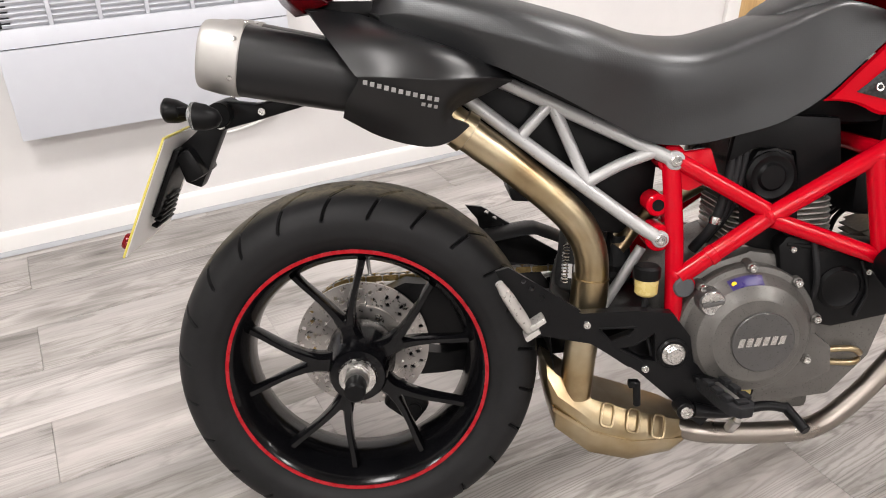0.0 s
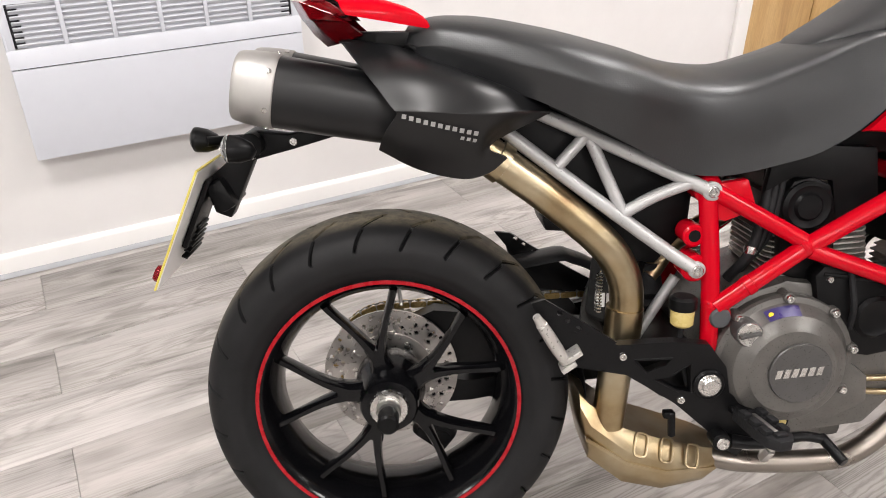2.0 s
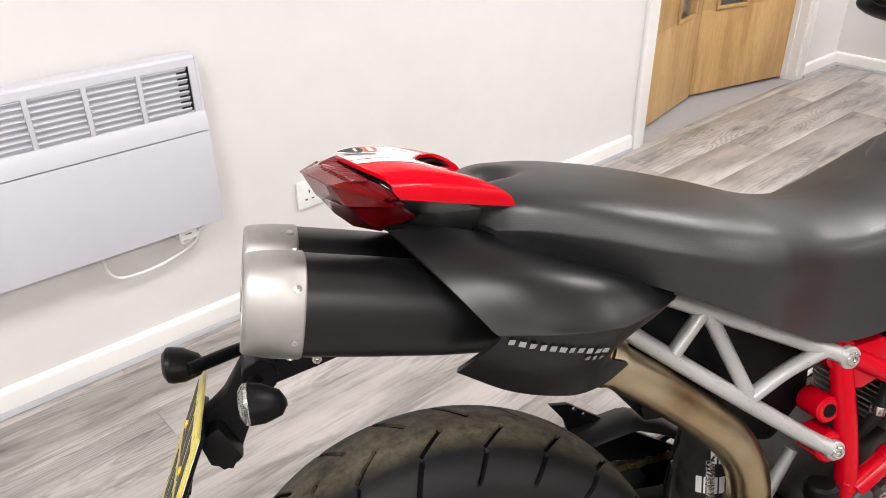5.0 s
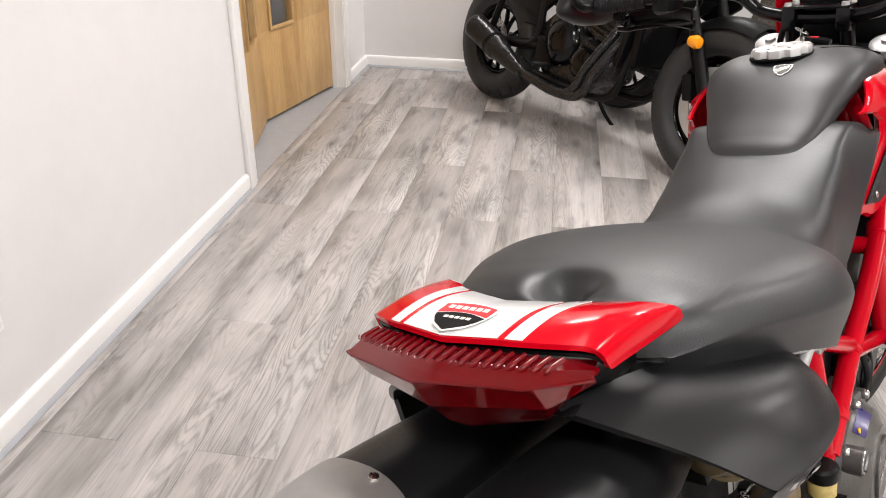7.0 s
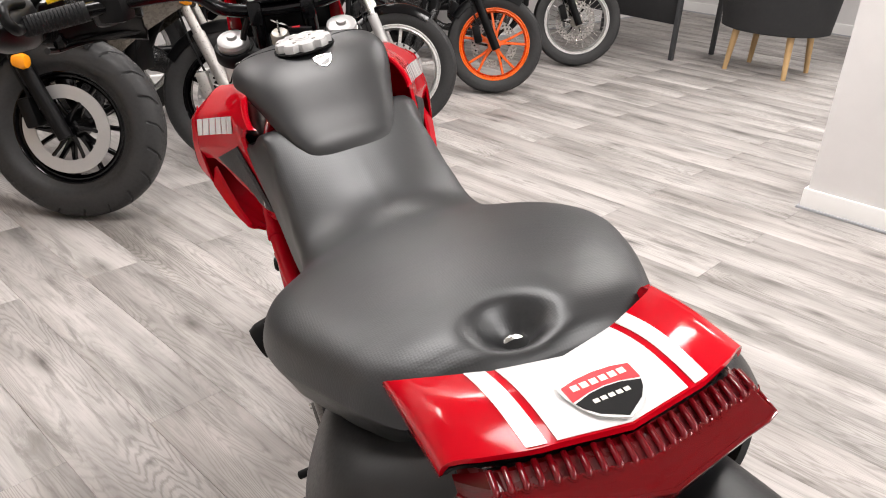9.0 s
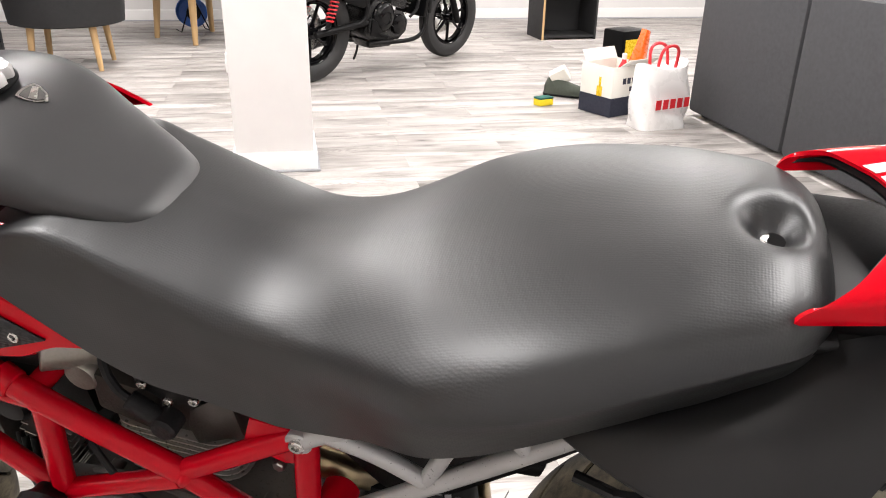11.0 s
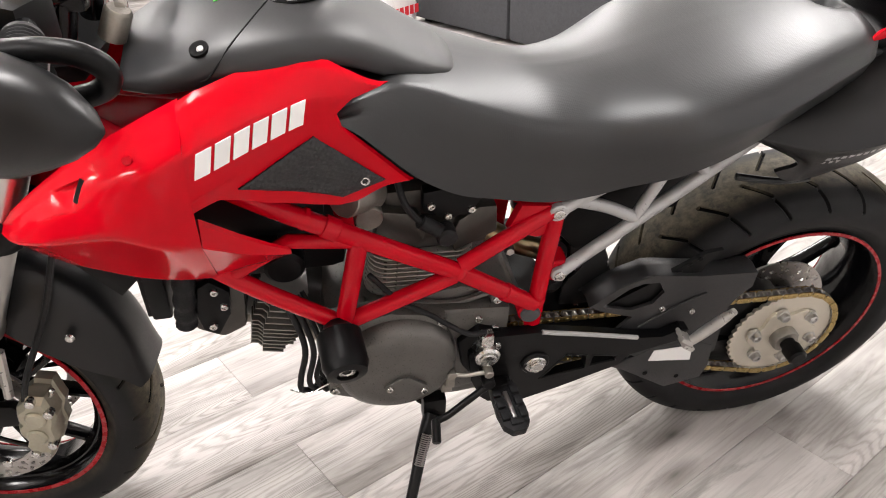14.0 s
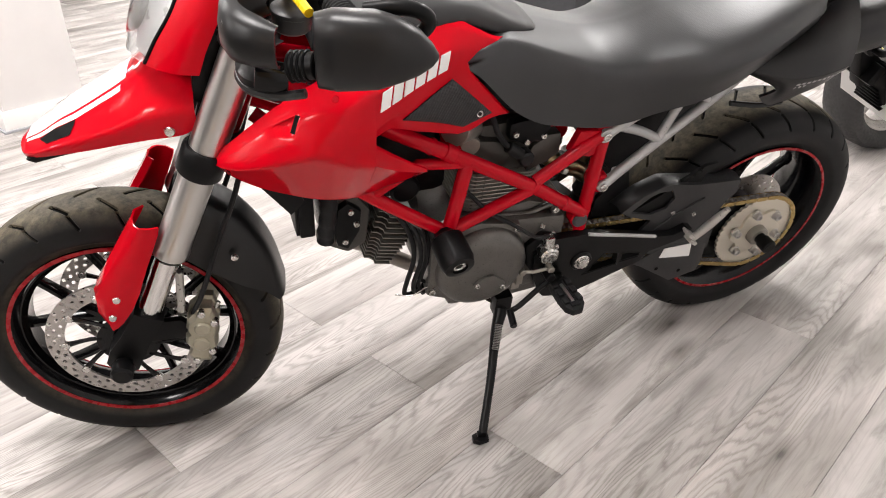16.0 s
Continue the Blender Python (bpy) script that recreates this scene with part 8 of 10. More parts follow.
for h, hh in ((0.480, 0.020), (0.703, 0.012)):
    c = Vector((FA.x - 0.0128, 0, FA.z - 0.0057)) + FD * h
    fpart("yoke", rings([[c + Vector((0.91355, 0, 0.40674)) * e + Vector((0, y, 0)) + FD * (hh * k) for e, k in ((-l - sh, -1), (l * 0.9, -1), (l * 0.9, 1), (-l - sh, 1))] for y, l, sh in ((-0.09, 0.022, 0.0), (-0.045, 0.028, 0.028), (0.045, 0.028, 0.028), (0.09, 0.022, 0.0))]), M_BLACK, "black fork yoke")
fpart("ignition_lock", lathe([(0.004, 0.040), (0.014, 0.040), (0.017, 0.036), (0.017, 0.0)], (1.078, 0.010, 0.952), FD, 24), M_ALLOY)
key = fpart("key", join(box((1.058, 0.010, 1.000), (0.016, 0.003, 0.022), 0.001), tube([(1.058, 0.012, 1.008), (1.050, 0.020, 1.014), (1.040, 0.010, 1.010), (1.044, -0.006, 1.002), (1.056, 0.004, 1.006)], 0.0013, 6)), M_BOLT, "key with a ring in the lock")
fpart("key_fob", rings([[(1.030 + e, -0.008 - 0.042 * f, 0.998 - 0.006 * f + k) for e, k in ((-w, -0.004), (w, -0.004), (w * 1.1, 0), (w, 0.004), (-w, 0.004), (-w * 1.1, 0))] for f, w in ((0, 0.005), (0.15, 0.009), (0.8, 0.010), (1.0, 0.006))]), M_BLACK, "black key fob", parent=key)
fpart("fob_tag", box((1.030, -0.022, 1.0005), (0.008, 0.014, 0.0016), 0.0004), M_REDPRINT, parent=key)
fpart("dash_panel", rings([[(x + e, y, z) for e, z in ((-0.010, 0.900), (0.014, 0.900), (0.004, 1.045), (-0.020, 1.045))] for y, x in ((-0.088, 1.220), (-0.070, 1.205), (0.0, 1.200), (0.070, 1.205), (0.088, 1.220))]), M_BLACK, "black dash backing between the fork legs", sharp=50)

for s in (-1, 1):
    part("headlamp_bracket", plate([(1.262, 0.850), (1.254, 0.930), (1.215, 0.965), (1.190, 0.950), (1.205, 0.900), (1.232, 0.835)], s * 0.070, s * 0.082, 0.003), M_BLACK, bike)

# front mudguard: hugs the tyre at its tail, rises to the fork
g = []
for a, r, dr in ((167, 0.322, 0.012), (160, 0.327, 0.034), (152, 0.337, 0.068), (142, 0.350, 0.098), (130, 0.362, 0.118), (120, 0.362, 0.112), (112, 0.357, 0.095)):
    w = lerp(a, (112, 130, 150, 167), (0.068, 0.076, 0.078, 0.060))
    row = []
    for k in range(-8, 9):
        f = k / 8
        rr = r - dr * abs(f) ** 3.4
        row.append((FA.x + rr * math.cos(radians(a)), w * math.copysign(abs(f) ** 0.75, f), FA.z + rr * math.sin(radians(a))))
    g.append(row)
fend = fpart("front_mudguard", sheet([[tuple(q) for q in spline([r[j] for r in g], 4)] for j in range(17)], 0.003, tuple(FA)), M_COVER, "matt black front mudguard", sharp=60)
for s in (-1, 1):
    fpart("mudguard_bolt", lathe([(0.002, 0.005), (0.006, 0.004), (0.008, 0)], (1.225, s * 0.0775, 0.508), (0, s, 0), 14), M_BOLT, parent=fend)

# beak and headlamp fairing
BK = [  # x, half width, top z, crease z, bottom z
    (1.548, 0.020, 0.740, 0.736, 0.730), (1.535, 0.052, 0.750, 0.742, 0.732), (1.510, 0.075, 0.765, 0.753, 0.741), (1.470, 0.090, 0.794, 0.770, 0.752), (1.420, 0.098, 0.824, 0.788, 0.762), (1.370, 0.104, 0.855, 0.806, 0.773), (1.320, 0.110, 0.890, 0.828, 0.783), (1.270, 0.112, 0.905, 0.840, 0.790), (1.245, 0.108, 0.905, 0.842, 0.802)]


def beak_row(x, w, zt, zc, zb):
    half = [(0, zt), (w * 0.35, zt - (zt - zc) * 0.08), (w * 0.62, zt - (zt - zc) * 0.30), (w * 0.86, zc + (zt - zc) * 0.28), (w, zc), (w * 1.02, zc - (zc - zb) * 0.35), (w * 0.97, zb)]
    sm = [tuple(q) for q in spline(half, 3)]
    return [(x, -y, z) for y, z in sm[::-1]] + [(x, y, z) for y, z in sm[1:]]


bk = [beak_row(*[float(v) for v in q]) for q in spline(BK, 4)]
beak = fpart("beak", sheet(bk, 0.004, (1.38, 0, 0.78)), M_RED, "red front beak with white stripes", sharp=50)


def beak_pt(x, y, lift):
    xs = [b[0] for b in BK][::-1]
    w, zt, zc = (lerp(x, xs, [b[i] for b in BK][::-1]) for i in (1, 2, 3))
    f = abs(y) / w
    z = lerp(f, (0, 0.35, 0.62, 0.86, 1.0), (zt, zt - (zt - zc) * 0.08, zt - (zt - zc) * 0.30, zc + (zt - zc) * 0.28, zc))
    return (x, y, z + lift)


def beak_strip(y0, y1, x0, x1):
    return sheet([[beak_pt(float(x), float(y) * min(1.0, lerp(float(x), (1.44, 1.50, 1.535), (1.0, 0.84, 0.56))), 0.0016) for x in np.linspace(x0, x1, 24)] for y in np.linspace(y0, y1, 8)], 0.0008, (1.4, 0, 0.5))


fpart("beak_band", beak_strip(-0.044, 0.044, 1.535, 1.352), M_WHITE, "white centre band", parent=beak)
for s in (-1, 1):
    fpart("beak_stripe", beak_strip(s * 0.051, s * 0.063, 1.530, 1.360), M_WHITE, parent=beak)
    vent = [(1.502, 0.058), (1.476, 0.060), (1.436, 0.066), (1.446, 0.086), (1.486, 0.078)]
    # flat black face over the beak paints the vent recess's shade
    bm = bmesh.new()
    f = [bm.verts.new(Vector(beak_pt(x, s * y, 0.0030))) for x, y in vent]
    bm.faces.new(f)
    fpart("beak_vent_shade", bm, M_RIMGAP, "air vent with painted-in shade", parent=beak)
    fpart("beak_screw", lathe([(0.003, 0.005), (0.007, 0.004), (0.009, 0)], (1.288, s * 0.113, 0.800), (0, s, 0), 20), M_BOLT, parent=beak)
    fpart("fairing_side", sheet([[(x0 + (x1 - x0) * k / 8, s * (y0 + (y1 - y0) * k / 8 + 0.012 * math.sin(math.pi * k / 8)), z0 + (z1 - z0) * k / 8) for k in range(9)][::-s] for x0, y0, z0, x1, y1, z1 in ((1.310, 0.088, 0.903, 1.228, 0.116, 0.895), (1.288, 0.088, 0.940, 1.214, 0.116, 0.930), (1.257, 0.085, 0.985, 1.192, 0.114, 0.972), (1.235, 0.078, 1.030, 1.168, 0.108, 1.020), (1.205, 0.066, 1.075, 1.148, 0.100, 1.070))], 0.004, (1.22, 0, 0.97)), M_RED, "red headlamp fairing", sharp=50, parent=beak)
HLR = ((1.348, 1.309, 0.088, 0.905), (1.337, 1.288, 0.088, 0.940), (1.314, 1.257, 0.085, 0.985), (1.289, 1.235, 0.078, 1.030), (1.257, 1.205, 0.066, 1.072))
hl = fpart("headlamp", sheet([[(xc - (xc - xe) * (k / 8) ** 2, w * k / 8, z) for k in range(-8, 9)] for xc, xe, w, z in HLR], 0.003, (1.1, 0, 0.98)), M_GLASS, "clear headlamp lens")
fpart("headlamp_liner", sheet([[(xc - 0.016 - (xc - xe) * (k / 8) ** 2, w * 0.93 * k / 8, z) for k in range(-8, 9)] for xc, xe, w, z in HLR], 0.003, (1.1, 0, 0.98)), M_LINER, parent=hl)
fpart("headlamp_bowl", lathe([(0.010, -0.020), (0.030, -0.012), (0.046, 0.006), (0.050, 0.014)], (1.312, 0, 0.965), (1, 0, 0.35), 32, caps=True), M_CHROME, parent=hl)
for s in (-1, 1):
    fpart("headlamp_rim", tube([(xe, s * w, z) for xc, xe, w, z in HLR], 0.0030, 8), M_RIMGAP, parent=hl)
fpart("windscreen", sheet([[(xc - 0.02 * (k / 5) ** 2, w * k / 5, z) for k in range(-5, 6)] for xc, w, z in ((1.252, 0.060, 1.070), (1.220, 0.066, 1.100), (1.190, 0.060, 1.125))][::-1], 0.004), M_RED)
part("under_beak", moved(plate([(1.530, 0.736), (1.515, 0.729), (1.47, 0.740), (1.40, 0.754), (1.33, 0.769), (1.265, 0.779), (1.265, 0.792), (1.33, 0.786), (1.40, 0.770), (1.47, 0.757)], -0.072, 0.072, 0.004), TURN), M_BLACK, bike)
fpart("instrument", join(box((1.20, 0, 1.065), (0.05, 0.13, 0.055), 0.012, m=Matrix.Rotation(radians(35), 4, "Y")), box((1.181, 0, 1.077), (0.004, 0.10, 0.034), 0.002, m=Matrix.Rotation(radians(35), 4, "Y"))), M_BLACK, "black instrument pod")

# bars, grips, hand guards with folding mirrors
fpart("handlebar", tube([(0.995, -0.415, 1.066), (1.035, -0.30, 1.075), (1.085, -0.16, 1.072), (1.100, -0.10, 1.034), (1.104, 0, 1.022), (1.100, 0.10, 1.034), (1.085, 0.16, 1.072), (1.035, 0.30, 1.075), (0.995, 0.415, 1.066)], 0.0125, 14), M_GLOSS, "black tapered handlebar")
clamp = fpart("bar_clamp", join(*[box((1.104, s * 0.048, 1.022), (0.046, 0.026, 0.044), 0.006) for s in (-1, 1)], box((1.104, 0, 1.043), (0.044, 0.118, 0.006), 0.002), *[rod((1.120, s * 0.048, 0.955), (1.106, s * 0.048, 1.01), 0.014) for s in (-1, 1)]), M_GLOSS, "black bar clamp")
for sx_ in (-0.017, 0.017):
    for s in (-1, 1):
        fpart("clamp_bolt", lathe([(0.0028, 0.0035), (0.0032, 0.006), (0.0062, 0.006), (0.0068, 0)], (1.104 + sx_, s * 0.050, 1.0455), (0, 0, 1), 14), M_SATIN, parent=clamp)
for s in (-1, 1):
    a, b = Vector((1.028, s * 0.315, 1.0745)), Vector((0.995, s * 0.418, 1.0665))
    gp = fpart("grip", tube([a, a.lerp(b, 0.5), b], 0.017, 18), M_RUBBER, "grey-black rubber grip")
    for k in range(16):
        p = a.lerp(b, 0.08 + 0.055 * k)
        fpart("grip_rib", lathe([(0.0172, -0.0012), (0.0184, 0), (0.0172, 0.0012)], p, b - a, 18), M_RUBBER, parent=gp)
    fpart("switch_block", box(Vector((1.048, s * 0.275, 1.072)), (0.045, 0.05, 0.05), 0.010, m=Matrix.Rotation(radians(-s * 17), 4, "Z")), M_BLACK, "black switch block")
    fpart("lever", tube([(1.075, s * 0.250, 1.092), (1.090, s * 0.295, 1.100), (1.076, s * 0.340, 1.100), (1.060, s * 0.385, 1.094)], 0.0065, 8, radii=[0.009, 0.008, 0.0065, 0.006]), M_YELLOW, "yellow anodised lever")
    fpart("lever_perch", join(box((1.078, s * 0.240, 1.082), (0.040, 0.034, 0.026), 0.006), box((1.070, s * 0.225, 1.110), (0.035, 0.045, 0.030), 0.006)), M_YELLOW if s > 0 else M_BLACK)
    wrap = [(1.108, 0.245), (1.140, 0.285), (1.156, 0.335), (1.148, 0.380), (1.125, 0.402), (1.098, 0.412)]
    def guard_row(z0, z1, out, keep=1.0):
        pts = [tuple(q) for q in spline([(x + out * (1 if i < 5 else 0.3), s * (y + out * (0 if i < 2 else 1)), z0 + (z1 - z0) * i / 5) for i, (x, y) in enumerate(wrap)], 5)]
        return pts[::s]
    hgd = fpart("hand_guard", sheet([guard_row(1.122, 1.086, -0.012), guard_row(1.118, 1.088, -0.003), guard_row(1.105, 1.083, 0.004), guard_row(1.080, 1.070, 0.008), guard_row(1.055, 1.052, 0.008), guard_row(1.044, 1.042, 0.004), guard_row(1.040, 1.038, -0.004)], 0.004, (1.06, s * 0.30, 1.06)), M_COVER, "black hand guard with a rounded upper lobe", sharp=60)
    fpart("guard_lower", sheet([guard_row(1.042, 1.040, -0.016), guard_row(1.024, 1.024, -0.014), guard_row(1.018, 1.016, -0.004), guard_row(1.006, 1.004, -0.004), guard_row(1.000, 1.000, -0.012)], 0.004, (1.06, s * 0.30, 1.02)), M_BLACK, parent=hgd, sharp=60)
    fpart("guard_rim", tube([(1.070, s * 0.414, 1.010), (1.098, s * 0.406, 1.004), (1.125, s * 0.394, 1.003), (1.142, s * 0.372, 1.004), (1.148, s * 0.338, 1.006), (1.134, s * 0.29, 1.010), (1.112, s * 0.25, 1.016)], 0.006, 8), M_COVER, parent=hgd)
    fpart("guard_bracket", box((1.108, s * 0.398, 1.022), (0.040, 0.020, 0.026), 0.005, m=Matrix.Rotation(radians(-8), 4, "Y")), M_GLOSS, parent=hgd)
    fpart("guard_indicator", box((1.150, s * 0.372, 1.078), (0.016, 0.022, 0.018), 0.005), M_GLASS, parent=hgd)
    fpart("mirror_joint", join(rod((1.085, s * 0.405, 1.040), (1.055, s * 0.418, 1.046), 0.016, seg=18), *[lathe([(0.0175, -0.0015), (0.0190, 0), (0.0175, 0.0015)], (1.083 - 0.006 * k, s * (0.406 + 0.0026 * k), 1.0404 + 0.0012 * k), (-0.9, s * 0.4, 0.18), 18) for k in range(4)]), M_BLACK, "ribbed mirror joint")
    mrows = []
    for x, zc, h, dep in ((1.058, 1.067, 0.030, 0.014), (1.056, 1.067, 0.042, 0.022), (1.035, 1.0690, 0.0455, 0.029), (0.99, 1.072, 0.043, 0.031), (0.965, 1.0735, 0.036, 0.028), (0.945, 1.073, 0.026, 0.022), (0.930, 1.0705, 0.013, 0.013), (0.923, 1.069, 0.003, 0.003)):
        y = 0.425 + 0.028 * (1.058 - x) / 0.135
        p = 0.72 if x > 0.98 else 0.85
        mrows.append([Vector((x, s * (y + dep * math.copysign(abs(math.cos(a)) ** p, math.cos(a))), zc + h * math.copysign(abs(math.sin(a)) ** p, math.sin(a)))) for a in (2 * math.pi * k / 32 for k in range(32))])
    mir = fpart("mirror", rings(mrows), M_COVER, "black teardrop bar-end mirror", sharp=60)
    fpart("mirror_arm", tube([(1.0, s * 0.405, 1.104), (0.970, s * 0.412, 1.109), (0.942, s * 0.414, 1.106), (0.928, s * 0.410, 1.092), (0.940, s * 0.405, 1.074), (0.990, s * 0.415, 1.066)], 0.009, 10), M_BLACK, parent=mir)
fpart("reservoir", lathe([(0.020, -0.022), (0.024, -0.018), (0.025, 0.0), (0.0265, 0.001), (0.0265, 0.006), (0.024, 0.008), (0.002, 0.009)], (1.080, 0.300, 1.062), (-0.1, 0.1, 1), 32), M_GUARD, "round reservoir with a grey cap")
fpart("fly_screen_loom", tube([(1.11, 0.06, 1.02), (1.14, 0.085, 0.96), (1.15, 0.07, 0.88)], 0.006, 8), M_RUBBER)
fpart("clutch_hose", tube([(1.08, 0.22, 1.10), (1.12, 0.17, 1.13), (1.17, 0.09, 1.10), (1.17, 0.06, 1.0)], 0.005, 8), M_RUBBER)
part("belly_flap", plate([(1.185, 0.708), (1.133, 0.630), (1.108, 0.655), (1.112, 0.672)], 0.085, 0.138, 0.002), M_BLACK, bike)

# ---- other motorcycles in the room ----


def plain_tyre(R, hw, rr, knob=0):
    prof = [(rr, hw * 0.62), (rr + 0.02, hw * 0.9), (R * 0.55 + rr * 0.45, hw), (R * 0.82 + rr * 0.18, hw * 0.92), (R * 0.96 + rr * 0.04, hw * 0.62), (R, hw * 0.25), (R, -hw * 0.25), (R * 0.96 + rr * 0.04, -hw * 0.62), (R * 0.82 + rr * 0.18, -hw * 0.92), (R * 0.55 + rr * 0.45, -hw), (rr + 0.02, -hw * 0.9), (rr, -hw * 0.62)]
    if not knob:
        return lathe(prof, seg=72, caps=False)
    return tyre_mesh(R, hw, rr, hw * 0.62, n=300, m=30, count=knob // 3, depth=0.008)


def wheel(owner, x, R, hw, rr, rim_mat, arms, disc=0.14, side=1, name="front_wheel", knob=0, wire=False, label="", disc_mat=None, split=0, plain_disc=False, arm_mat=None):
    w = part(name, lathe(rim_profile(rr, hw * 0.62, rr - 0.030), seg=72, loop=True), rim_mat, owner, label, at=Matrix.Translation((x, 0, R)))
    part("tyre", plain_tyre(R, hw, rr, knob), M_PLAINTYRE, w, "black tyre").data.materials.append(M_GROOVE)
    if wire:
        for k in range(36):
            a, b = radians(10 * k), radians(10 * k + (38 if k % 2 else -38))
            s = 0.022 if k % 4 < 2 else -0.022
            part("spoke", rod((0.032 * math.cos(b), s, 0.032 * math.sin(b)), ((rr - 0.03) * math.cos(a), 0.002, (rr - 0.03) * math.sin(a)), 0.0022, seg=6, bev=0), M_BOLT, w)
        part("hub", lathe([(0.022, -0.045), (0.045, -0.040), (0.030, -0.02), (0.030, 0.02), (0.045, 0.040), (0.022, 0.045)], seg=32), M_ALLOY, w)
    else:
        for k in range(arms):
            a = 360 * k / arms + 15
            for sw in ((-split, split) if split else (0,)):
                part("spoke", spoke(a + sw, 0.03, rr - 0.024, 0.026, 0.018, 0.030, 0.022, swing=-sw * 0.7), rim_mat, w)
        part("hub", lathe([(0.022, -0.055), (0.042, -0.050), (0.042, 0.050), (0.022, 0.055)], seg=32), rim_mat, w)
    if disc:
        part("brake_disc", ring(disc * 0.70, disc, side * 0.062 - 0.0022, side * 0.062 + 0.0022, 72) if plain_disc else drilled_disc(disc, disc * 0.66, side * 0.062, 0.0045, 24, rows=((0.94, 0), (0.84, 0.5), (0.74, 0)), hole=0.0060), disc_mat or M_DISC, w, "steel brake disc")
        for k in range(6):
            part("carrier_arm", spoke(60 * k, 0.03, disc * 0.72, 0.022, 0.014, 0.006, 0.006, y=side * 0.062, swing=15), arm_mat or M_GLOSS, w)
    part("axle_end", rod((0, -0.10, 0), (0, 0.10, 0), 0.013, seg=16), M_BOLT, w)
    return w


def parked(label, at, wb, R, hw, rr, rim, arms, body, fork_mat, side=-1, style="naked", group="parked motorcycles", **kw):
    """A parked motorcycle with its rear axle over the origin: wheels, fork, engine, pipes, tank, seat, lamps and bars."""
    b = thing("motorcycle", label, "motorcycle", at, group)
    Rr = kw.get("rear_R", R)
    wheel(b, wb, R, hw, rr, rim, arms, kw.get("disc", 0.14), kw.get("disc_side", side), "front_wheel", kw.get("knob", 0), kw.get("wire", False), split=kw.get("split", 0), disc_mat=kw.get("disc_mat"), plain_disc=kw.get("plain_disc", False), arm_mat=kw.get("arm_mat"))
    wheel(b, 0, Rr, kw.get("rear_hw", hw * 1.15), kw.get("rear_rr", rr), rim, arms, kw.get("rear_disc", 0.11), side, "rear_wheel", kw.get("knob", 0), kw.get("wire", False), split=kw.get("split", 0))
    rake = radians(kw.get("rake", 26))
    fd = Vector((-math.sin(rake), 0, math.cos(rake)))
    fh = kw.get("fork", 0.62)
    for s in (-1, 1):
        a = Vector((wb, s * 0.095, R))
        part("fork_tube", rod(a + fd * 0.22, a + fd * fh, 0.021, seg=18), fork_mat, b)
        part("fork_slider", rod(a - fd * 0.03, a + fd * 0.30, 0.027, seg=18), kw.get("slider", M_BLACK), b)
        part("indicator", lathe([(0.004, 0.03), (0.022, 0.026), (0.028, 0.010), (0.020, -0.02), (0.006, -0.03)], a + fd * (fh - kw.get("ind_drop", 0.17)) + Vector((kw.get("ind_x", 0.03), s * 0.055, 0)), (1, 0, 0), 20), M_AMBER, b, "amber indicator")
        part("indicator_stalk", rod(a + fd * (fh - kw.get("ind_drop", 0.17)), a + fd * (fh - kw.get("ind_drop", 0.17)) + Vector((kw.get("ind_x", 0.03), s * 0.055, 0)), 0.007), M_BLACK, b)
        part("grip", rod((wb - 0.42, s * 0.28, 1.06), (wb - 0.48, s * 0.39, 1.05), 0.017, seg=14), M_RUBBER, b)
    top = Vector((wb, 0, R)) + fd * fh
    for h in (fh - 0.02, fh - 0.20):
        c = Vector((wb, 0, R)) + fd * h
        part("yoke", box(c + Vector((-0.02, 0, 0)), (0.07, 0.24, 0.030), 0.010, m=Matrix.Rotation(-rake, 4, "Y")), M_BLACK, b)
    part("brake_caliper", box((wb - 0.115, side * 0.070, R + 0.055), (0.05, 0.07, 0.11), 0.014, m=Matrix.Rotation(radians(-18), 4, "Y")), kw.get("caliper", M_BLACK), b, "brake caliper")
    part("brake_hose", tube([(wb - 0.11, side * 0.08, R + 0.10), (wb - 0.17, side * 0.09, R + 0.24), (wb - 0.25, side * 0.05, R + 0.45)], 0.005, 8), M_RUBBER, b)
    part("handlebar", tube([(wb - 0.48, -0.39, 1.05), (wb - 0.42, -0.28, 1.06), (top.x - 0.02, -0.14, 1.04), (top.x, 0, 1.01), (top.x - 0.02, 0.14, 1.04), (wb - 0.42, 0.28, 1.06), (wb - 0.48, 0.39, 1.05)], 0.012, 12), M_GLOSS, b)
    g = []
    for a in np.linspace(kw.get("fend0", 60), kw.get("fend1", 150), 12):
        g.append([(wb + (R + 0.022 - 0.05 * abs(f) ** 3) * math.cos(radians(a)), (hw + 0.008) * f, R + (R + 0.022 - 0.05 * abs(f) ** 3) * math.sin(radians(a))) for f in np.linspace(-1, 1, 11)])
    part("front_mudguard", sheet([list(c) for c in zip(*g)], 0.003), kw.get("fend_mat", M_BLACK), b)
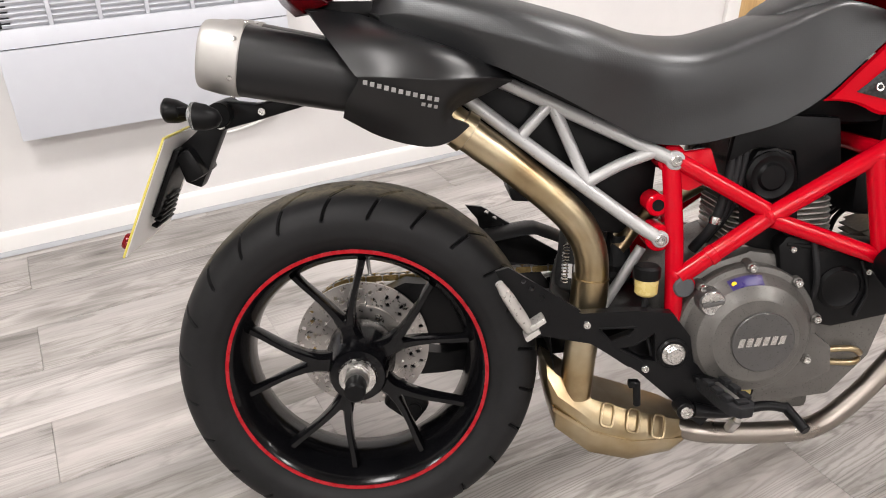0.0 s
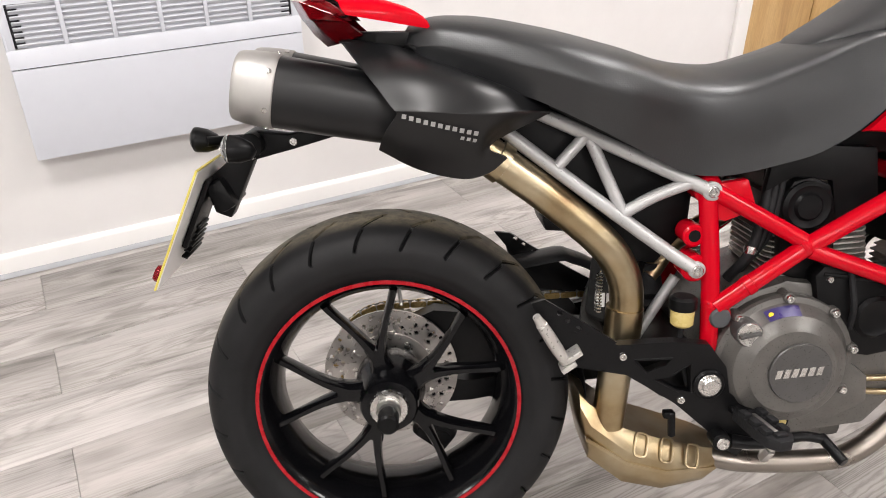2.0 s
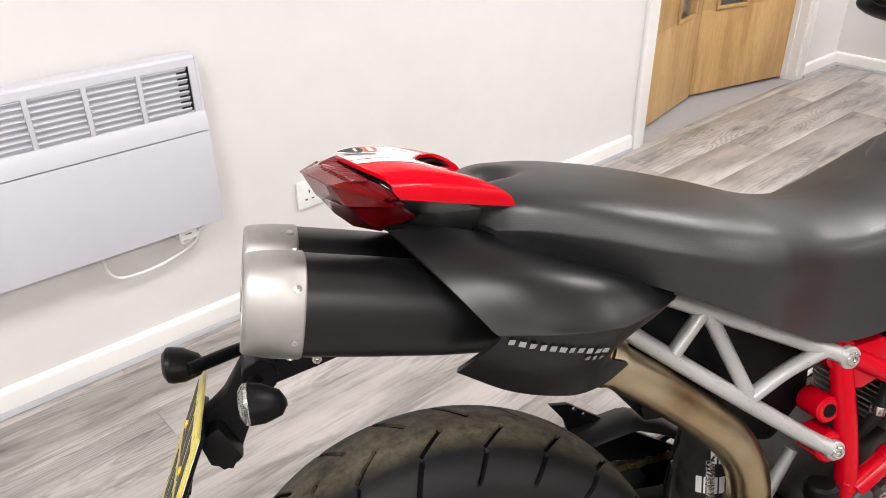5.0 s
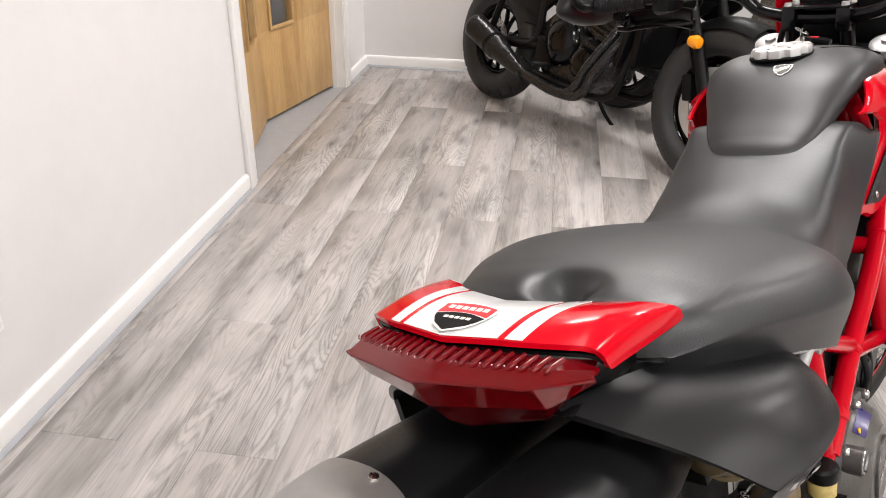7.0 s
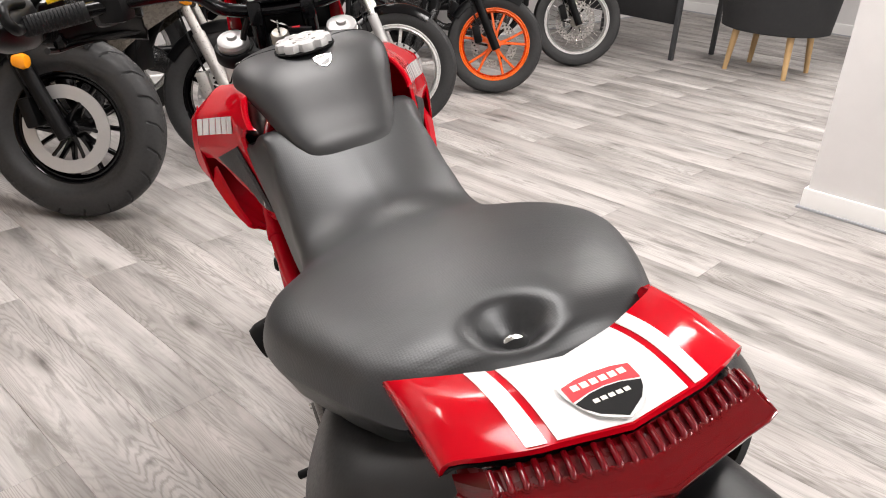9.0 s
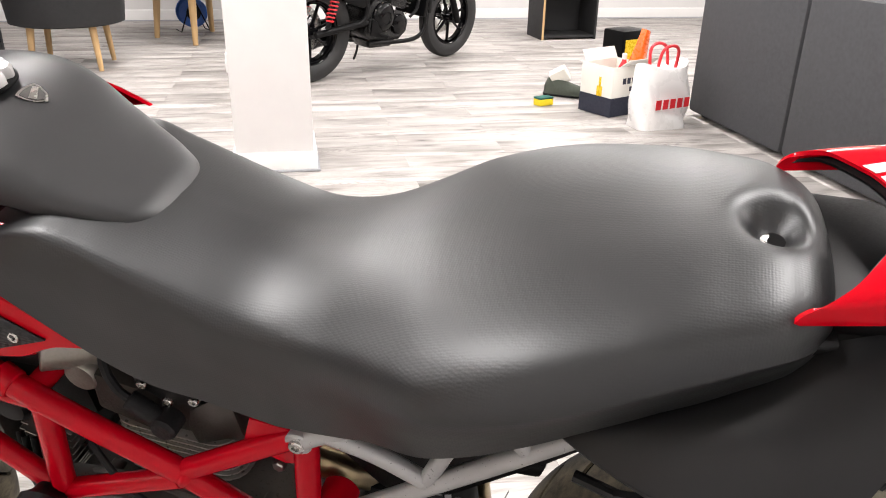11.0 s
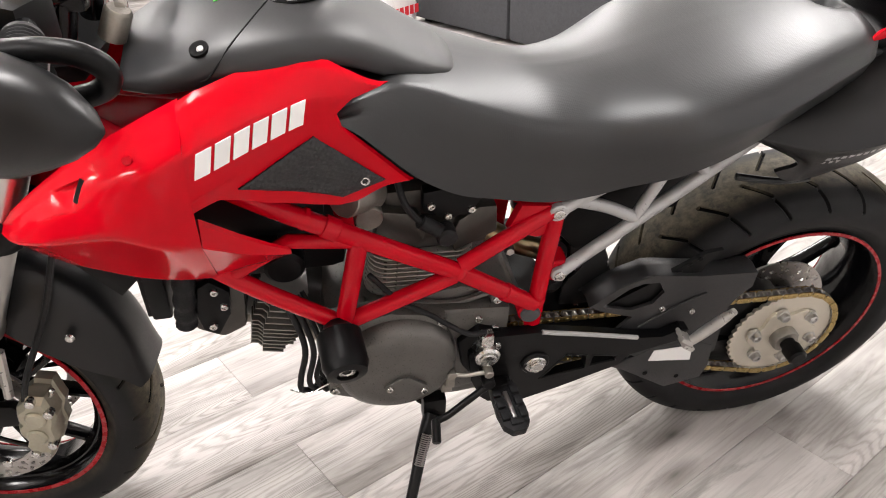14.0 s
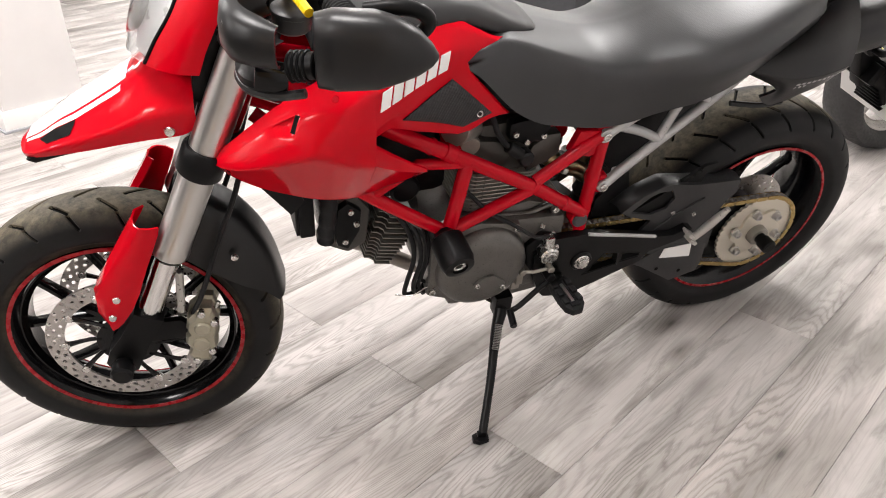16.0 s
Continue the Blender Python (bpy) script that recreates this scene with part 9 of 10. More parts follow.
    # frame, engine and pipes
    part("frame", join(tube([(0.0, 0.10, Rr), (0.40, 0.12, Rr + 0.06), (0.46, 0.12, 0.62), (0.75, 0.07, 0.80), (top.x + 0.02, 0.02, 0.86)], 0.018, 10), tube([(0.0, -0.10, Rr), (0.40, -0.12, Rr + 0.06), (0.46, -0.12, 0.62), (0.75, -0.07, 0.80), (top.x + 0.02, -0.02, 0.86)], 0.018, 10),
                       tube([(top.x + 0.04, 0.06, 0.80), (wb - 0.42, 0.12, 0.46), (wb - 0.52, 0.13, 0.24), (0.45, 0.13, 0.24)], 0.017, 10), tube([(top.x + 0.04, -0.06, 0.80), (wb - 0.42, -0.12, 0.46), (wb - 0.52, -0.13, 0.24), (0.45, -0.13, 0.24)], 0.017, 10)), kw.get("frame_mat", M_SWING), b, "tubular frame")
    emat, cmat = kw.get("engine_mat", M_DARKCASE), kw.get("cover_mat", M_GLOSS)
    case = [(0.44, 0.30), (0.50, 0.245), (0.80, 0.235), (0.88, 0.29), (0.90, 0.37), (0.84, 0.44), (0.72, 0.47), (0.66, 0.53), (0.52, 0.55), (0.44, 0.48)]
    e = part("engine", plate(case, -0.115, 0.115, 0.018), emat, b, "engine block")
    part("sump", plate([(0.52, 0.19), (0.74, 0.185), (0.80, 0.24), (0.48, 0.25)], -0.085, 0.085, 0.012), emat, e)
    for k, (z, w, l) in enumerate(((0.50, 0.19, 0.21), (0.525, 0.205, 0.225), (0.55, 0.205, 0.225), (0.575, 0.205, 0.225), (0.60, 0.20, 0.22), (0.625, 0.195, 0.215))):
        part("cylinder_fin", box((0.80 + 0.30 * (z - 0.50), 0, z), (l, w + 0.02, 0.010), 0.003, m=Matrix.Rotation(radians(14), 4, "Y")), emat, e)
    part("cylinder", box((0.815, 0, 0.555), (0.18, 0.19, 0.17), 0.020, m=Matrix.Rotation(radians(14), 4, "Y")), emat, e)
    part("cylinder_head", plate([(0.755, 0.635), (0.945, 0.600), (0.975, 0.680), (0.940, 0.735), (0.815, 0.755), (0.765, 0.705)], -0.118, 0.118, 0.016), emat, e)
    part("head_cover", plate([(0.800, 0.735), (0.945, 0.715), (0.935, 0.770), (0.83, 0.785)], -0.10, 0.10, 0.014), cmat, e)
    part("intake", tube([(0.77, 0, 0.68), (0.66, 0, 0.70), (0.58, 0, 0.68)], 0.040, 16), M_BLACK, e)
    part("radiator_shroud", box((wb - 0.445, 0, 0.55), (0.03, 0.31, 0.33), 0.010, m=Matrix.Rotation(radians(12), 4, "Y")), M_BLACK, b)
    for s in (-1, 1):
        part("engine_cover", lathe([(0.108, 0.108), (0.112, 0.118), (0.106, 0.136), (0.092, 0.150), (0.070, 0.163), (0.046, 0.168), (0.042, 0.160), (0.004, 0.160)], (0.61, 0, 0.42), (0, s, 0), 48), cmat, e)
        part("engine_cover", lathe([(0.074, 0.108), (0.077, 0.118), (0.070, 0.140), (0.050, 0.152), (0.030, 0.155), (0.004, 0.155)], (0.775, 0, 0.355), (0, s, 0), 40), cmat, e)
        part("sprocket_cover", plate([(0.45, 0.32), (0.53, 0.275), (0.56, 0.34), (0.50, 0.42), (0.45, 0.42)], s * 0.112, s * 0.140, 0.006), emat, e)
        for k in range(8):
            a = radians(45 * k + 12)
            bolt((0.61 + 0.106 * math.cos(a), s * 0.130, 0.42 + 0.106 * math.sin(a)), (0, s, 0), 0.0065, parent=e)
        for k in range(5):
            a = radians(72 * k + 40)
            bolt((0.775 + 0.068 * math.cos(a), s * 0.132, 0.355 + 0.068 * math.sin(a)), (0, s, 0), 0.0065, parent=e)
        for x, z in ((0.80, 0.66), (0.93, 0.64), (0.94, 0.70), (0.81, 0.725), (0.70, 0.49), (0.86, 0.43)):
            bolt((x, s * 0.117, z), (0, s, 0), 0.008, parent=e)
        part("hose", tube([(0.93, s * 0.09, 0.62), (0.985, s * 0.125, 0.58), (0.97, s * 0.13, 0.46), (0.90, s * 0.125, 0.40)], 0.012, 10), M_RUBBER, e)
        part("foot_peg", rod((0.56, s * 0.13, 0.30), (0.56, s * 0.24, 0.30), 0.013, seg=12), M_RUBBER, b)
        part("peg_hanger", plate([(0.46, 0.30), (0.58, 0.275), (0.59, 0.305), (0.52, 0.40), (0.47, 0.42)], s * 0.142, s * 0.152, 0.003), M_BLACK, b)
    ps = kw.get("pipe_side", side)
    part("exhaust_pipe", join(*[tube([(0.955 - q, ps * 0.05, 0.60), (0.985 - q, ps * 0.10, 0.53), (0.945 - q, ps * 0.145, 0.42), (0.895 - q, ps * 0.160, 0.33), (0.865 - q, ps * 0.165, 0.25), (0.79 - q, ps * 0.168, 0.205), (0.62, ps * 0.168, 0.20 + q * 0.1), (0.40, ps * 0.168, 0.235)], 0.023, 14) for q in (0.0, 0.062)]), kw.get("pipe_mat", M_DARKCASE), b, "two bent exhaust pipes")
    slc = part("silencer", lathe([(0.026, 0.0), (0.032, 0.03), (0.054, 0.20), (0.060, 0.225), (0.063, 0.23), (0.063, 0.43), (0.066, 0.435), (0.066, 0.455), (0.058, 0.47), (0.034, 0.472), (0.030, 0.44), (0.004, 0.44)], (0.42, ps * 0.172, 0.225), (-1, ps * 0.04, kw.get("pipe_rise", 0.34)), 32), kw.get("can_mat", M_DARKCASE), b, "tapered silencer")
    part("can_strap", lathe([(0.0645, 0.262), (0.0665, 0.264), (0.0665, 0.282), (0.0645, 0.284)], (0.42, ps * 0.172, 0.225), (-1, ps * 0.04, kw.get("pipe_rise", 0.34)), 32, loop=True), M_BLACK, slc)
    part("side_stand", tube([(0.62, 0.14, 0.22), (0.66, 0.20, 0.10), (0.70, 0.27, 0.016)], 0.010, 10), M_SWING, b)
    part("radiator", box((wb - 0.40, 0, 0.56), (0.04, 0.28, 0.30), 0.008), M_BLACK, b)
    part("swingarm", join(rod((0.45, 0.11, Rr + 0.05), (-0.03, 0.10, Rr), 0.028, 0.022, 14), rod((0.45, -0.11, Rr + 0.05), (-0.03, -0.10, Rr), 0.028, 0.022, 14)), kw.get("swing_mat", M_SWING), b)
    for s in (-1, 1):
        sp = part("shock", rod((0.05, s * 0.13, Rr + 0.04), (0.16, s * 0.13, 0.70), 0.018, seg=16), M_BLACK, b)
        if kw.get("spring"):
            A, Bv = Vector((0.065, s * 0.13, Rr + 0.09)), Vector((0.15, s * 0.13, 0.66))
            d, u, v = frame_of(Bv - A)
            part("spring", tube([A.lerp(Bv, k / 72) + (u * math.cos(k * 0.785) + v * math.sin(k * 0.785)) * 0.029 for k in range(73)], 0.0055, 6, 1, smooth=False), kw["spring"], sp)
    # tank, seat and tail
    def body_loft(rows_):
        return rings([[(x, w * math.copysign(abs(math.cos(t)) ** 0.7, math.cos(t)), zc + h * math.copysign(abs(math.sin(t)) ** 0.75, math.sin(t))) for t in (2 * math.pi * k / 28 for k in range(28))] for x, w, zc, h in rows_])
    part("tank", body_loft([tuple(q) for q in spline([(0.56, 0.06, 0.82, 0.04), (0.62, 0.10, 0.86, 0.08), (0.76, 0.14, 0.89, 0.11), (0.92, 0.14, 0.90, 0.11), (1.02, 0.09, 0.90, 0.08), (1.05, 0.03, 0.90, 0.03)], 4)]), body, b, "painted fuel tank", sharp=60)
    part("seat", body_loft([tuple(q) for q in spline([(-0.12, 0.06, 0.83, 0.02), (-0.05, 0.11, 0.83, 0.035), (0.15, 0.13, 0.81, 0.045), (0.38, 0.13, 0.78, 0.045), (0.55, 0.09, 0.80, 0.045), (0.60, 0.04, 0.81, 0.03)], 4)]), M_BLACKFAB, b, "black seat", sharp=60)
    part("rear_mudguard", sheet([list(c) for c in zip(*[[((Rr + 0.03) * math.cos(radians(a)), (hw * 1.2) * f, Rr + (Rr + 0.03 - 0.04 * abs(f) ** 3) * math.sin(radians(a)) + 0.05) for f in np.linspace(-1, 1, 9)] for a in np.linspace(50, kw.get("rear_fend", 150), 10)])], 0.004), M_BLACK, b)
    part("side_cover", join(*[plate([(0.20, 0.56), (0.24, 0.72), (0.48, 0.74), (0.52, 0.60), (0.40, 0.50)], s * 0.10, s * 0.135, 0.01) for s in (-1, 1)]), M_BLACK, b)
    part("headlamp", lathe([(0.04, -0.06), (0.085, -0.04), (0.095, 0.03), (0.080, 0.045), (0.004, 0.055)], top + Vector((0.08, 0, -0.06)), (1, 0, -0.1), 32), M_GLOSS, b, "round headlamp")
    if style == "fairing":
        for s in (-1, 1):
            part("fairing", sheet([[(x, s * y, z) for x, y, z in row][::s] for row in (
                ((wb - 0.06, 0.06, 0.98), (wb - 0.30, 0.17, 1.00), (wb - 0.52, 0.20, 0.96)), ((wb + 0.02, 0.09, 0.86), (wb - 0.30, 0.21, 0.84), (wb - 0.60, 0.22, 0.80)),
                ((wb - 0.10, 0.12, 0.74), (wb - 0.38, 0.22, 0.66), (wb - 0.66, 0.22, 0.60)), ((wb - 0.36, 0.14, 0.56), (wb - 0.50, 0.21, 0.42), (wb - 0.74, 0.20, 0.30)))], 0.006), kw.get("fair_mat", body), b, "side fairing", sharp=60)
    return b


def stand_at(front, rear, lean, wb):
    """Pose over the two tyre contacts; leaning to its left on the stand."""
    h = math.atan2(front[1] - rear[1], front[0] - rear[0])
    mid = ((front[0] + rear[0]) / 2, (front[1] + rear[1]) / 2)
    x, y = mid[0] - math.cos(h) * wb / 2, mid[1] - math.sin(h) * wb / 2
    return Matrix.Translation((x, y, 0.006)) @ Matrix.Rotation(h, 4, "Z") @ Matrix.Rotation(radians(-lean), 4, "X")


HEAD = Vector((-0.755, -0.655))
def behind(f, wb, turn=0):
    h = HEAD.copy()
    h.rotate(Matrix.Rotation(radians(turn), 2))
    return (f[0] - h.x * wb, f[1] - h.y * wb)


f1, r1 = (2.672, -0.447), (3.782, 0.522)
parked("black cruiser motorcycle with fat tyres parked by the wall", stand_at(f1, r1, 9, 1.48), 1.48, 0.335, 0.068, 0.205, M_GLOSS, 6, M_GLOSS, M_BLACK, side=-1, split=14, disc=0.160, plain_disc=True, disc_mat=M_SATIN, rake=28, fork=0.66, fend0=70, fend1=140, knob=60, ind_drop=0.39, ind_x=0.03, pipe_rise=0.36, rear_R=0.32, rear_rr=0.19, rear_hw=0.072)
f2 = (2.80, -1.22)
parked("bronze and black motorcycle with bright twin front discs", stand_at(f2, behind(f2, 1.42, 8), 9, 1.42), 1.42, 0.31, 0.055, 0.222, M_GLOSS, 5, M_BRONZE, M_FIN, side=-1, disc=0.155, disc_mat=M_SATIN, arm_mat=M_BRASS, slider=M_FIN, style="fairing", fair_mat=M_BRONZE, caliper=M_FIN)
f3 = (2.78, -2.18)
parked("black classic motorcycle with silver cast wheels", stand_at(f3, behind(f3, 1.42), 9, 1.42), 1.42, 0.315, 0.045, 0.232, M_WHEELSILVER, 5, M_GLOSS, M_BOLT, side=-1, disc=0.14, disc_mat=M_SATIN, arm_mat=M_WHEELSILVER, slider=M_SATIN, engine_mat=M_ALLOY, cover_mat=M_ALLOY, fend_mat=M_GLOSS)
f4 = (3.00, -3.24)
parked("black motorcycle with bright orange wheels", stand_at(f4, behind(f4, 1.36), 9, 1.36), 1.36, 0.305, 0.055, 0.225, M_ORANGE, 5, M_ORANGE, M_FIN, side=-1, split=12, disc=0.15, disc_side=1, slider=M_BLACK, frame_mat=M_SWING, fend_mat=M_BLACK)
f5 = (3.19, -4.43)
parked("black motorcycle with a wire-spoked silver front wheel", stand_at(f5, behind(f5, 1.42), 9, 1.42), 1.42, 0.33, 0.055, 0.245, M_WHEELSILVER, 0, M_GLOSS, M_BLACK, side=-1, disc=0.15, disc_side=1, wire=True)
parked("black cruiser with red shock springs beside the pillar", stand_at((-0.79, -5.91), (0.48, -4.89), -5, 1.52), 1.52, 0.33, 0.055, 0.225, M_GLOSS, 7, M_GLOSS, M_BLACK, side=1, pipe_side=1, spring=M_REDPRINT, disc=0.14, rear_disc=0.165, rear_fend=105, pipe_rise=0.02, rear_R=0.345, rear_rr=0.225, rear_hw=0.075, can_mat=M_GLOSS)
parked("green sports motorcycle with silver wheels near the wall", stand_at((-2.75, 0.52), (-1.52, 0.02), -8, 1.40), 1.40, 0.305, 0.055, 0.225, M_FIN, 5, M_GREEN, M_FIN, side=1, pipe_side=1, style="fairing", fair_mat=M_GREEN, rear_hw=0.085, swing_mat=M_FIN)


# ---- furniture and clutter ----
def tub_chair(at, label):
    c = thing("tub_chair", label, "chair", at, "tub chairs")
    part("shell", join(lathe([(0.28, 0.0), (0.31, 0.01), (0.33, 0.20), (0.34, 0.42), (0.31, 0.44), (0.29, 0.42), (0.285, 0.24), (0.004, 0.24)], (0, 0, 0.25), (0, 0, 1), 40)), M_BLACKFAB, c, "rounded black upholstered shell")
    part("seat_cushion", lathe([(0.27, 0), (0.28, 0.02), (0.27, 0.08), (0.24, 0.10), (0.004, 0.105)], (0, 0, 0.46), (0, 0, 1), 36), M_BLACKFAB, c)
    for a in (45, 135, 225, 315):
        p = Vector((0.23 * math.cos(radians(a)), 0.23 * math.sin(radians(a)), 0))
        part("leg", rod(p * 1.12, p + Vector((0, 0, 0.26)), 0.014, 0.022, 14), M_BEECH, c, "tapered pale wooden leg")
    return c


ch = tub_chair(pose(2.19, -5.70, 0, 0, 0, 0) @ Matrix.Scale(1.3, 4), "black tub chair on tapered pale wooden legs")
copy_thing(ch, pose(1.35, -7.05, 0, 0, 0, 40) @ Matrix.Scale(1.3, 4))
desk = thing("desk", "black desk with a solid front on grey metal legs", "desk", pose(3.43, -5.75, 0, 0, 0, -8))
part("desk_top", box((0, 0, 0.735), (1.3, 0.65, 0.03), 0.004), M_BLACKFAB, desk)
part("front_board", box((-0.02, 0.27, 0.50), (1.22, 0.02, 0.44), 0.003), M_BLACKFAB, desk)
for x in (-0.62, 0.62):
    for y in (-0.29, 0.29):
        part("leg", box((x, y, 0.36), (0.035, 0.035, 0.72), 0.003), M_PLUG, desk)

sofa = thing("sofa", "charcoal grey fabric sofa seen from behind", "sofa", pose(-1.95, -2.70, 0, 0, 0, -90))
part("base", box((0, -0.42, 0.22), (1.95, 0.80, 0.34), 0.03), M_SOFA, sofa)
for k in (-1, 1):
    part("back", box((k * 0.49, 0.0, 0.43), (0.965, 0.16, 0.80), 0.03), M_SOFA, sofa)
    part("arm", box((k * 0.92, -0.42, 0.36), (0.18, 0.72, 0.58), 0.04), M_SOFA, sofa)
    part("seat_cushion", box((k * 0.41, -0.48, 0.45), (0.80, 0.60, 0.14), 0.04), M_SOFA, sofa)
    part("foot", box((k * 0.88, -0.02, 0.025), (0.06, 0.06, 0.05), 0.004), M_BLACK, sofa)
    part("foot", box((k * 0.88, -0.76, 0.025), (0.06, 0.06, 0.05), 0.004), M_BLACK, sofa)

carton = thing("carton", "white and navy beer carton, open at the top", "carton", pose(-1.42, -3.82, 0, 0, 0, 24))
for a, b, c_, d in ((0, 0.13, 0.30, 0.005), (0, -0.13, 0.30, 0.005), (0.15, 0, 0.005, 0.265), (-0.15, 0, 0.005, 0.265)):
    part("wall", box((a, b, 0.155), (c_, d, 0.30), 0.001), M_CARD, carton)
    part("printed_band", box((a * 1.006, b * 1.008, 0.062), (c_ + 0.002, d + 0.002, 0.115), 0), M_NAVY, carton, "navy printed band")
part("bottom", box((0, 0, 0.006), (0.29, 0.25, 0.008), 0), M_CARD, carton)
part("flap", box((-0.05, 0.155, 0.325), (0.28, 0.09, 0.004), 0.001, m=Matrix.Rotation(radians(35), 4, "X")), M_CARD, carton)
part("flap", box((-0.02, -0.15, 0.33), (0.28, 0.09, 0.004), 0.001, m=Matrix.Rotation(radians(-60), 4, "X")), M_CARD, carton)
part("printed_mark", join(*[box((-0.07 + 0.04 * k, 0.1335, 0.215), (0.028, 0.0012, 0.036), 0) for k in range(4)], box((-0.03, 0.1335, 0.165), (0.06, 0.0012, 0.028), 0)), M_NAVY, carton, "dark printed marks")
part("printed_bottle", join(box((0.1532, 0.03, 0.12), (0.0012, 0.045, 0.12), 0), box((0.1532, 0.03, 0.205), (0.0012, 0.018, 0.06), 0)), M_YELLOW, carton)
bottle = thing("cleaning_bottle", "red plastic cleaning bottle standing in the carton", "bottle", pose(-1.48, -3.83, 0.012))
part("bottle_body", lathe([(0.030, 0), (0.033, 0.004), (0.033, 0.26), (0.014, 0.30), (0.013, 0.31)], seg=28, d=(0, 0, 1)), M_REDPRINT, bottle)
part("bottle_cap", lathe([(0.015, 0.31), (0.016, 0.314), (0.015, 0.345), (0.004, 0.347)], seg=20, d=(0, 0, 1)), M_WHITE, bottle)
pack = thing("orange_packet", "crumpled orange plastic packet on top of the carton", "packet", pose(-1.53, -3.78, 0.25, 0, -18, 30))
secs = []
for k in range(9):
    f = k / 8
    secs.append([(0.075 * (1 - 0.55 * f) * math.cos(t) * (1 + 0.2 * math.sin(5 * t + 3 * f)), 0.045 * (1 - 0.5 * f) * math.sin(t), 0.26 * f) for t in (2 * math.pi * q / 20 for q in range(20))])
part("wrap", rings(secs), M_ORANGE, pack, sharp=60)
bag = thing("shopping_bag", "white plastic shopping bag with red print, half full", "bag", pose(-1.55, -3.45, 0, 0, 0, 18))
secs = []
for k in range(15):
    f = k / 14
    w, d = 0.17 + 0.02 * math.sin(3 * f), 0.10 * (1 - 0.55 * f) + 0.02
    secs.append([(w * math.copysign(abs(math.cos(t)) ** 0.6, math.cos(t)) * (1 + 0.05 * math.sin(7 * t + 5 * f)), d * math.copysign(abs(math.sin(t)) ** 0.7, math.sin(t)) * (1 + 0.16 * math.sin(4 * t + 9 * f)), 0.36 * f * (1 + 0.06 * math.sin(2 * t + 1))) for t in (2 * math.pi * q / 40 for q in range(40))])
part("sack", rings(secs), M_BAG, bag, sharp=70)
for y in (-0.03, 0.03):
    part("handle", tube([(-0.07, y, 0.33), (-0.06, y * 1.6, 0.44), (0.0, y * 1.8, 0.47), (0.06, y * 1.6, 0.44), (0.07, y, 0.33)], 0.009, 8), M_REDPRINT, bag, "red looped handle")
for k in range(5):
    part("red_print", word_bars(1, (0.14 - 0.054 * k, 0.128, 0.13), (0.14 - 0.054 * k - 0.044, 0.128, 0.13), (0, 0, 0.055), (0, 0.004, 0), slant=0), M_REDPRINT, bag, "red printed mark")
spg = thing("sponge", "yellow sponge with a dark scouring face", "sponge", pose(-1.04, -4.03, 0, 0, 0, 20))
part("foam", box((0, 0, 0.022), (0.11, 0.07, 0.042), 0.006), M_SPONGE_Y, spg)
part("scourer", box((0, 0, 0.049), (0.11, 0.07, 0.012), 0.003), M_SPONGE_G, spg)
shoe = thing("shoe", "olive canvas shoe with a pale folded cloth in it", "shoe", pose(-1.27, -4.25, 0, 0, 0, 150))
part("upper", rings([[(x, w * math.cos(t), 0.02 + h * max(math.sin(t), -0.1)) for t in (2 * math.pi * k / 20 for k in range(20))] for x, w, h in ((-0.15, 0.015, 0.05), (-0.13, 0.038, 0.10), (-0.06, 0.042, 0.11), (0.02, 0.046, 0.08), (0.10, 0.048, 0.055), (0.15, 0.03, 0.04), (0.165, 0.01, 0.02))]), M_SHOE, shoe)
part("sole", rings([[(x, w * math.cos(t), 0.012 + 0.012 * math.sin(t)) for t in (2 * math.pi * k / 20 for k in range(20))] for x, w in ((-0.155, 0.02), (-0.13, 0.043), (0.02, 0.050), (0.12, 0.048), (0.172, 0.015))]), M_BLACK, shoe)
part("cloth", box((-0.05, 0.01, 0.135), (0.12, 0.07, 0.10), 0.010, m=Matrix.Rotation(radians(-30), 4, "Y") @ Matrix.Rotation(radians(20), 4, "X")), M_CARD, shoe)
cab = thing("low_cabinet", "open black low cabinet by the far wall", "cabinet", pose(-2.15, -6.9, 0, 0, 0, 4))
part("side", box((0.28, 0, 0.25), (0.02, 0.4, 0.50), 0.001), M_BLACKFAB, cab)
part("side", box((-0.28, 0, 0.25), (0.02, 0.4, 0.50), 0.001), M_BLACKFAB, cab)
part("top", box((0, 0, 0.51), (0.58, 0.4, 0.02), 0.001), M_BLACKFAB, cab)
part("back", box((0, -0.19, 0.25), (0.54, 0.01, 0.48), 0), M_BLACKFAB, cab)
part("shelf", box((0, 0, 0.03), (0.54, 0.39, 0.02), 0), M_BLACKFAB, cab)
part("edge_strip", box((0.28, 0.203, 0.25), (0.021, 0.004, 0.50), 0), M_BEECH, cab)
reel = thing("cable_reel", "blue mains cable reel on a wire stand", "cable reel", pose(1.50, -7.55, 0, 0, 0, 20))
for y in (-0.07, 0.07):
    part("flange", lathe([(0.02, -0.006), (0.135, -0.006), (0.14, 0.0), (0.135, 0.006), (0.02, 0.006)], (0, y, 0.18), (0, 1, 0), 40), M_BLUE, reel)
part("drum", rod((0, -0.065, 0.18), (0, 0.065, 0.18), 0.10, seg=32), M_BLACK, reel)
part("face", rod((0, 0.07, 0.18), (0, 0.084, 0.18), 0.07, seg=28), M_BLACK, reel)
part("stand", join(tube([(-0.14, -0.10, 0.006), (-0.14, 0.10, 0.006), (0, 0.10, 0.34), (0, -0.10, 0.34), (-0.14, -0.10, 0.006)], 0.006, 8, smooth=False), tube([(0.14, -0.10, 0.006), (0.14, 0.10, 0.006), (0, 0.10, 0.34)], 0.006, 8, smooth=False)), M_BLACK, reel)
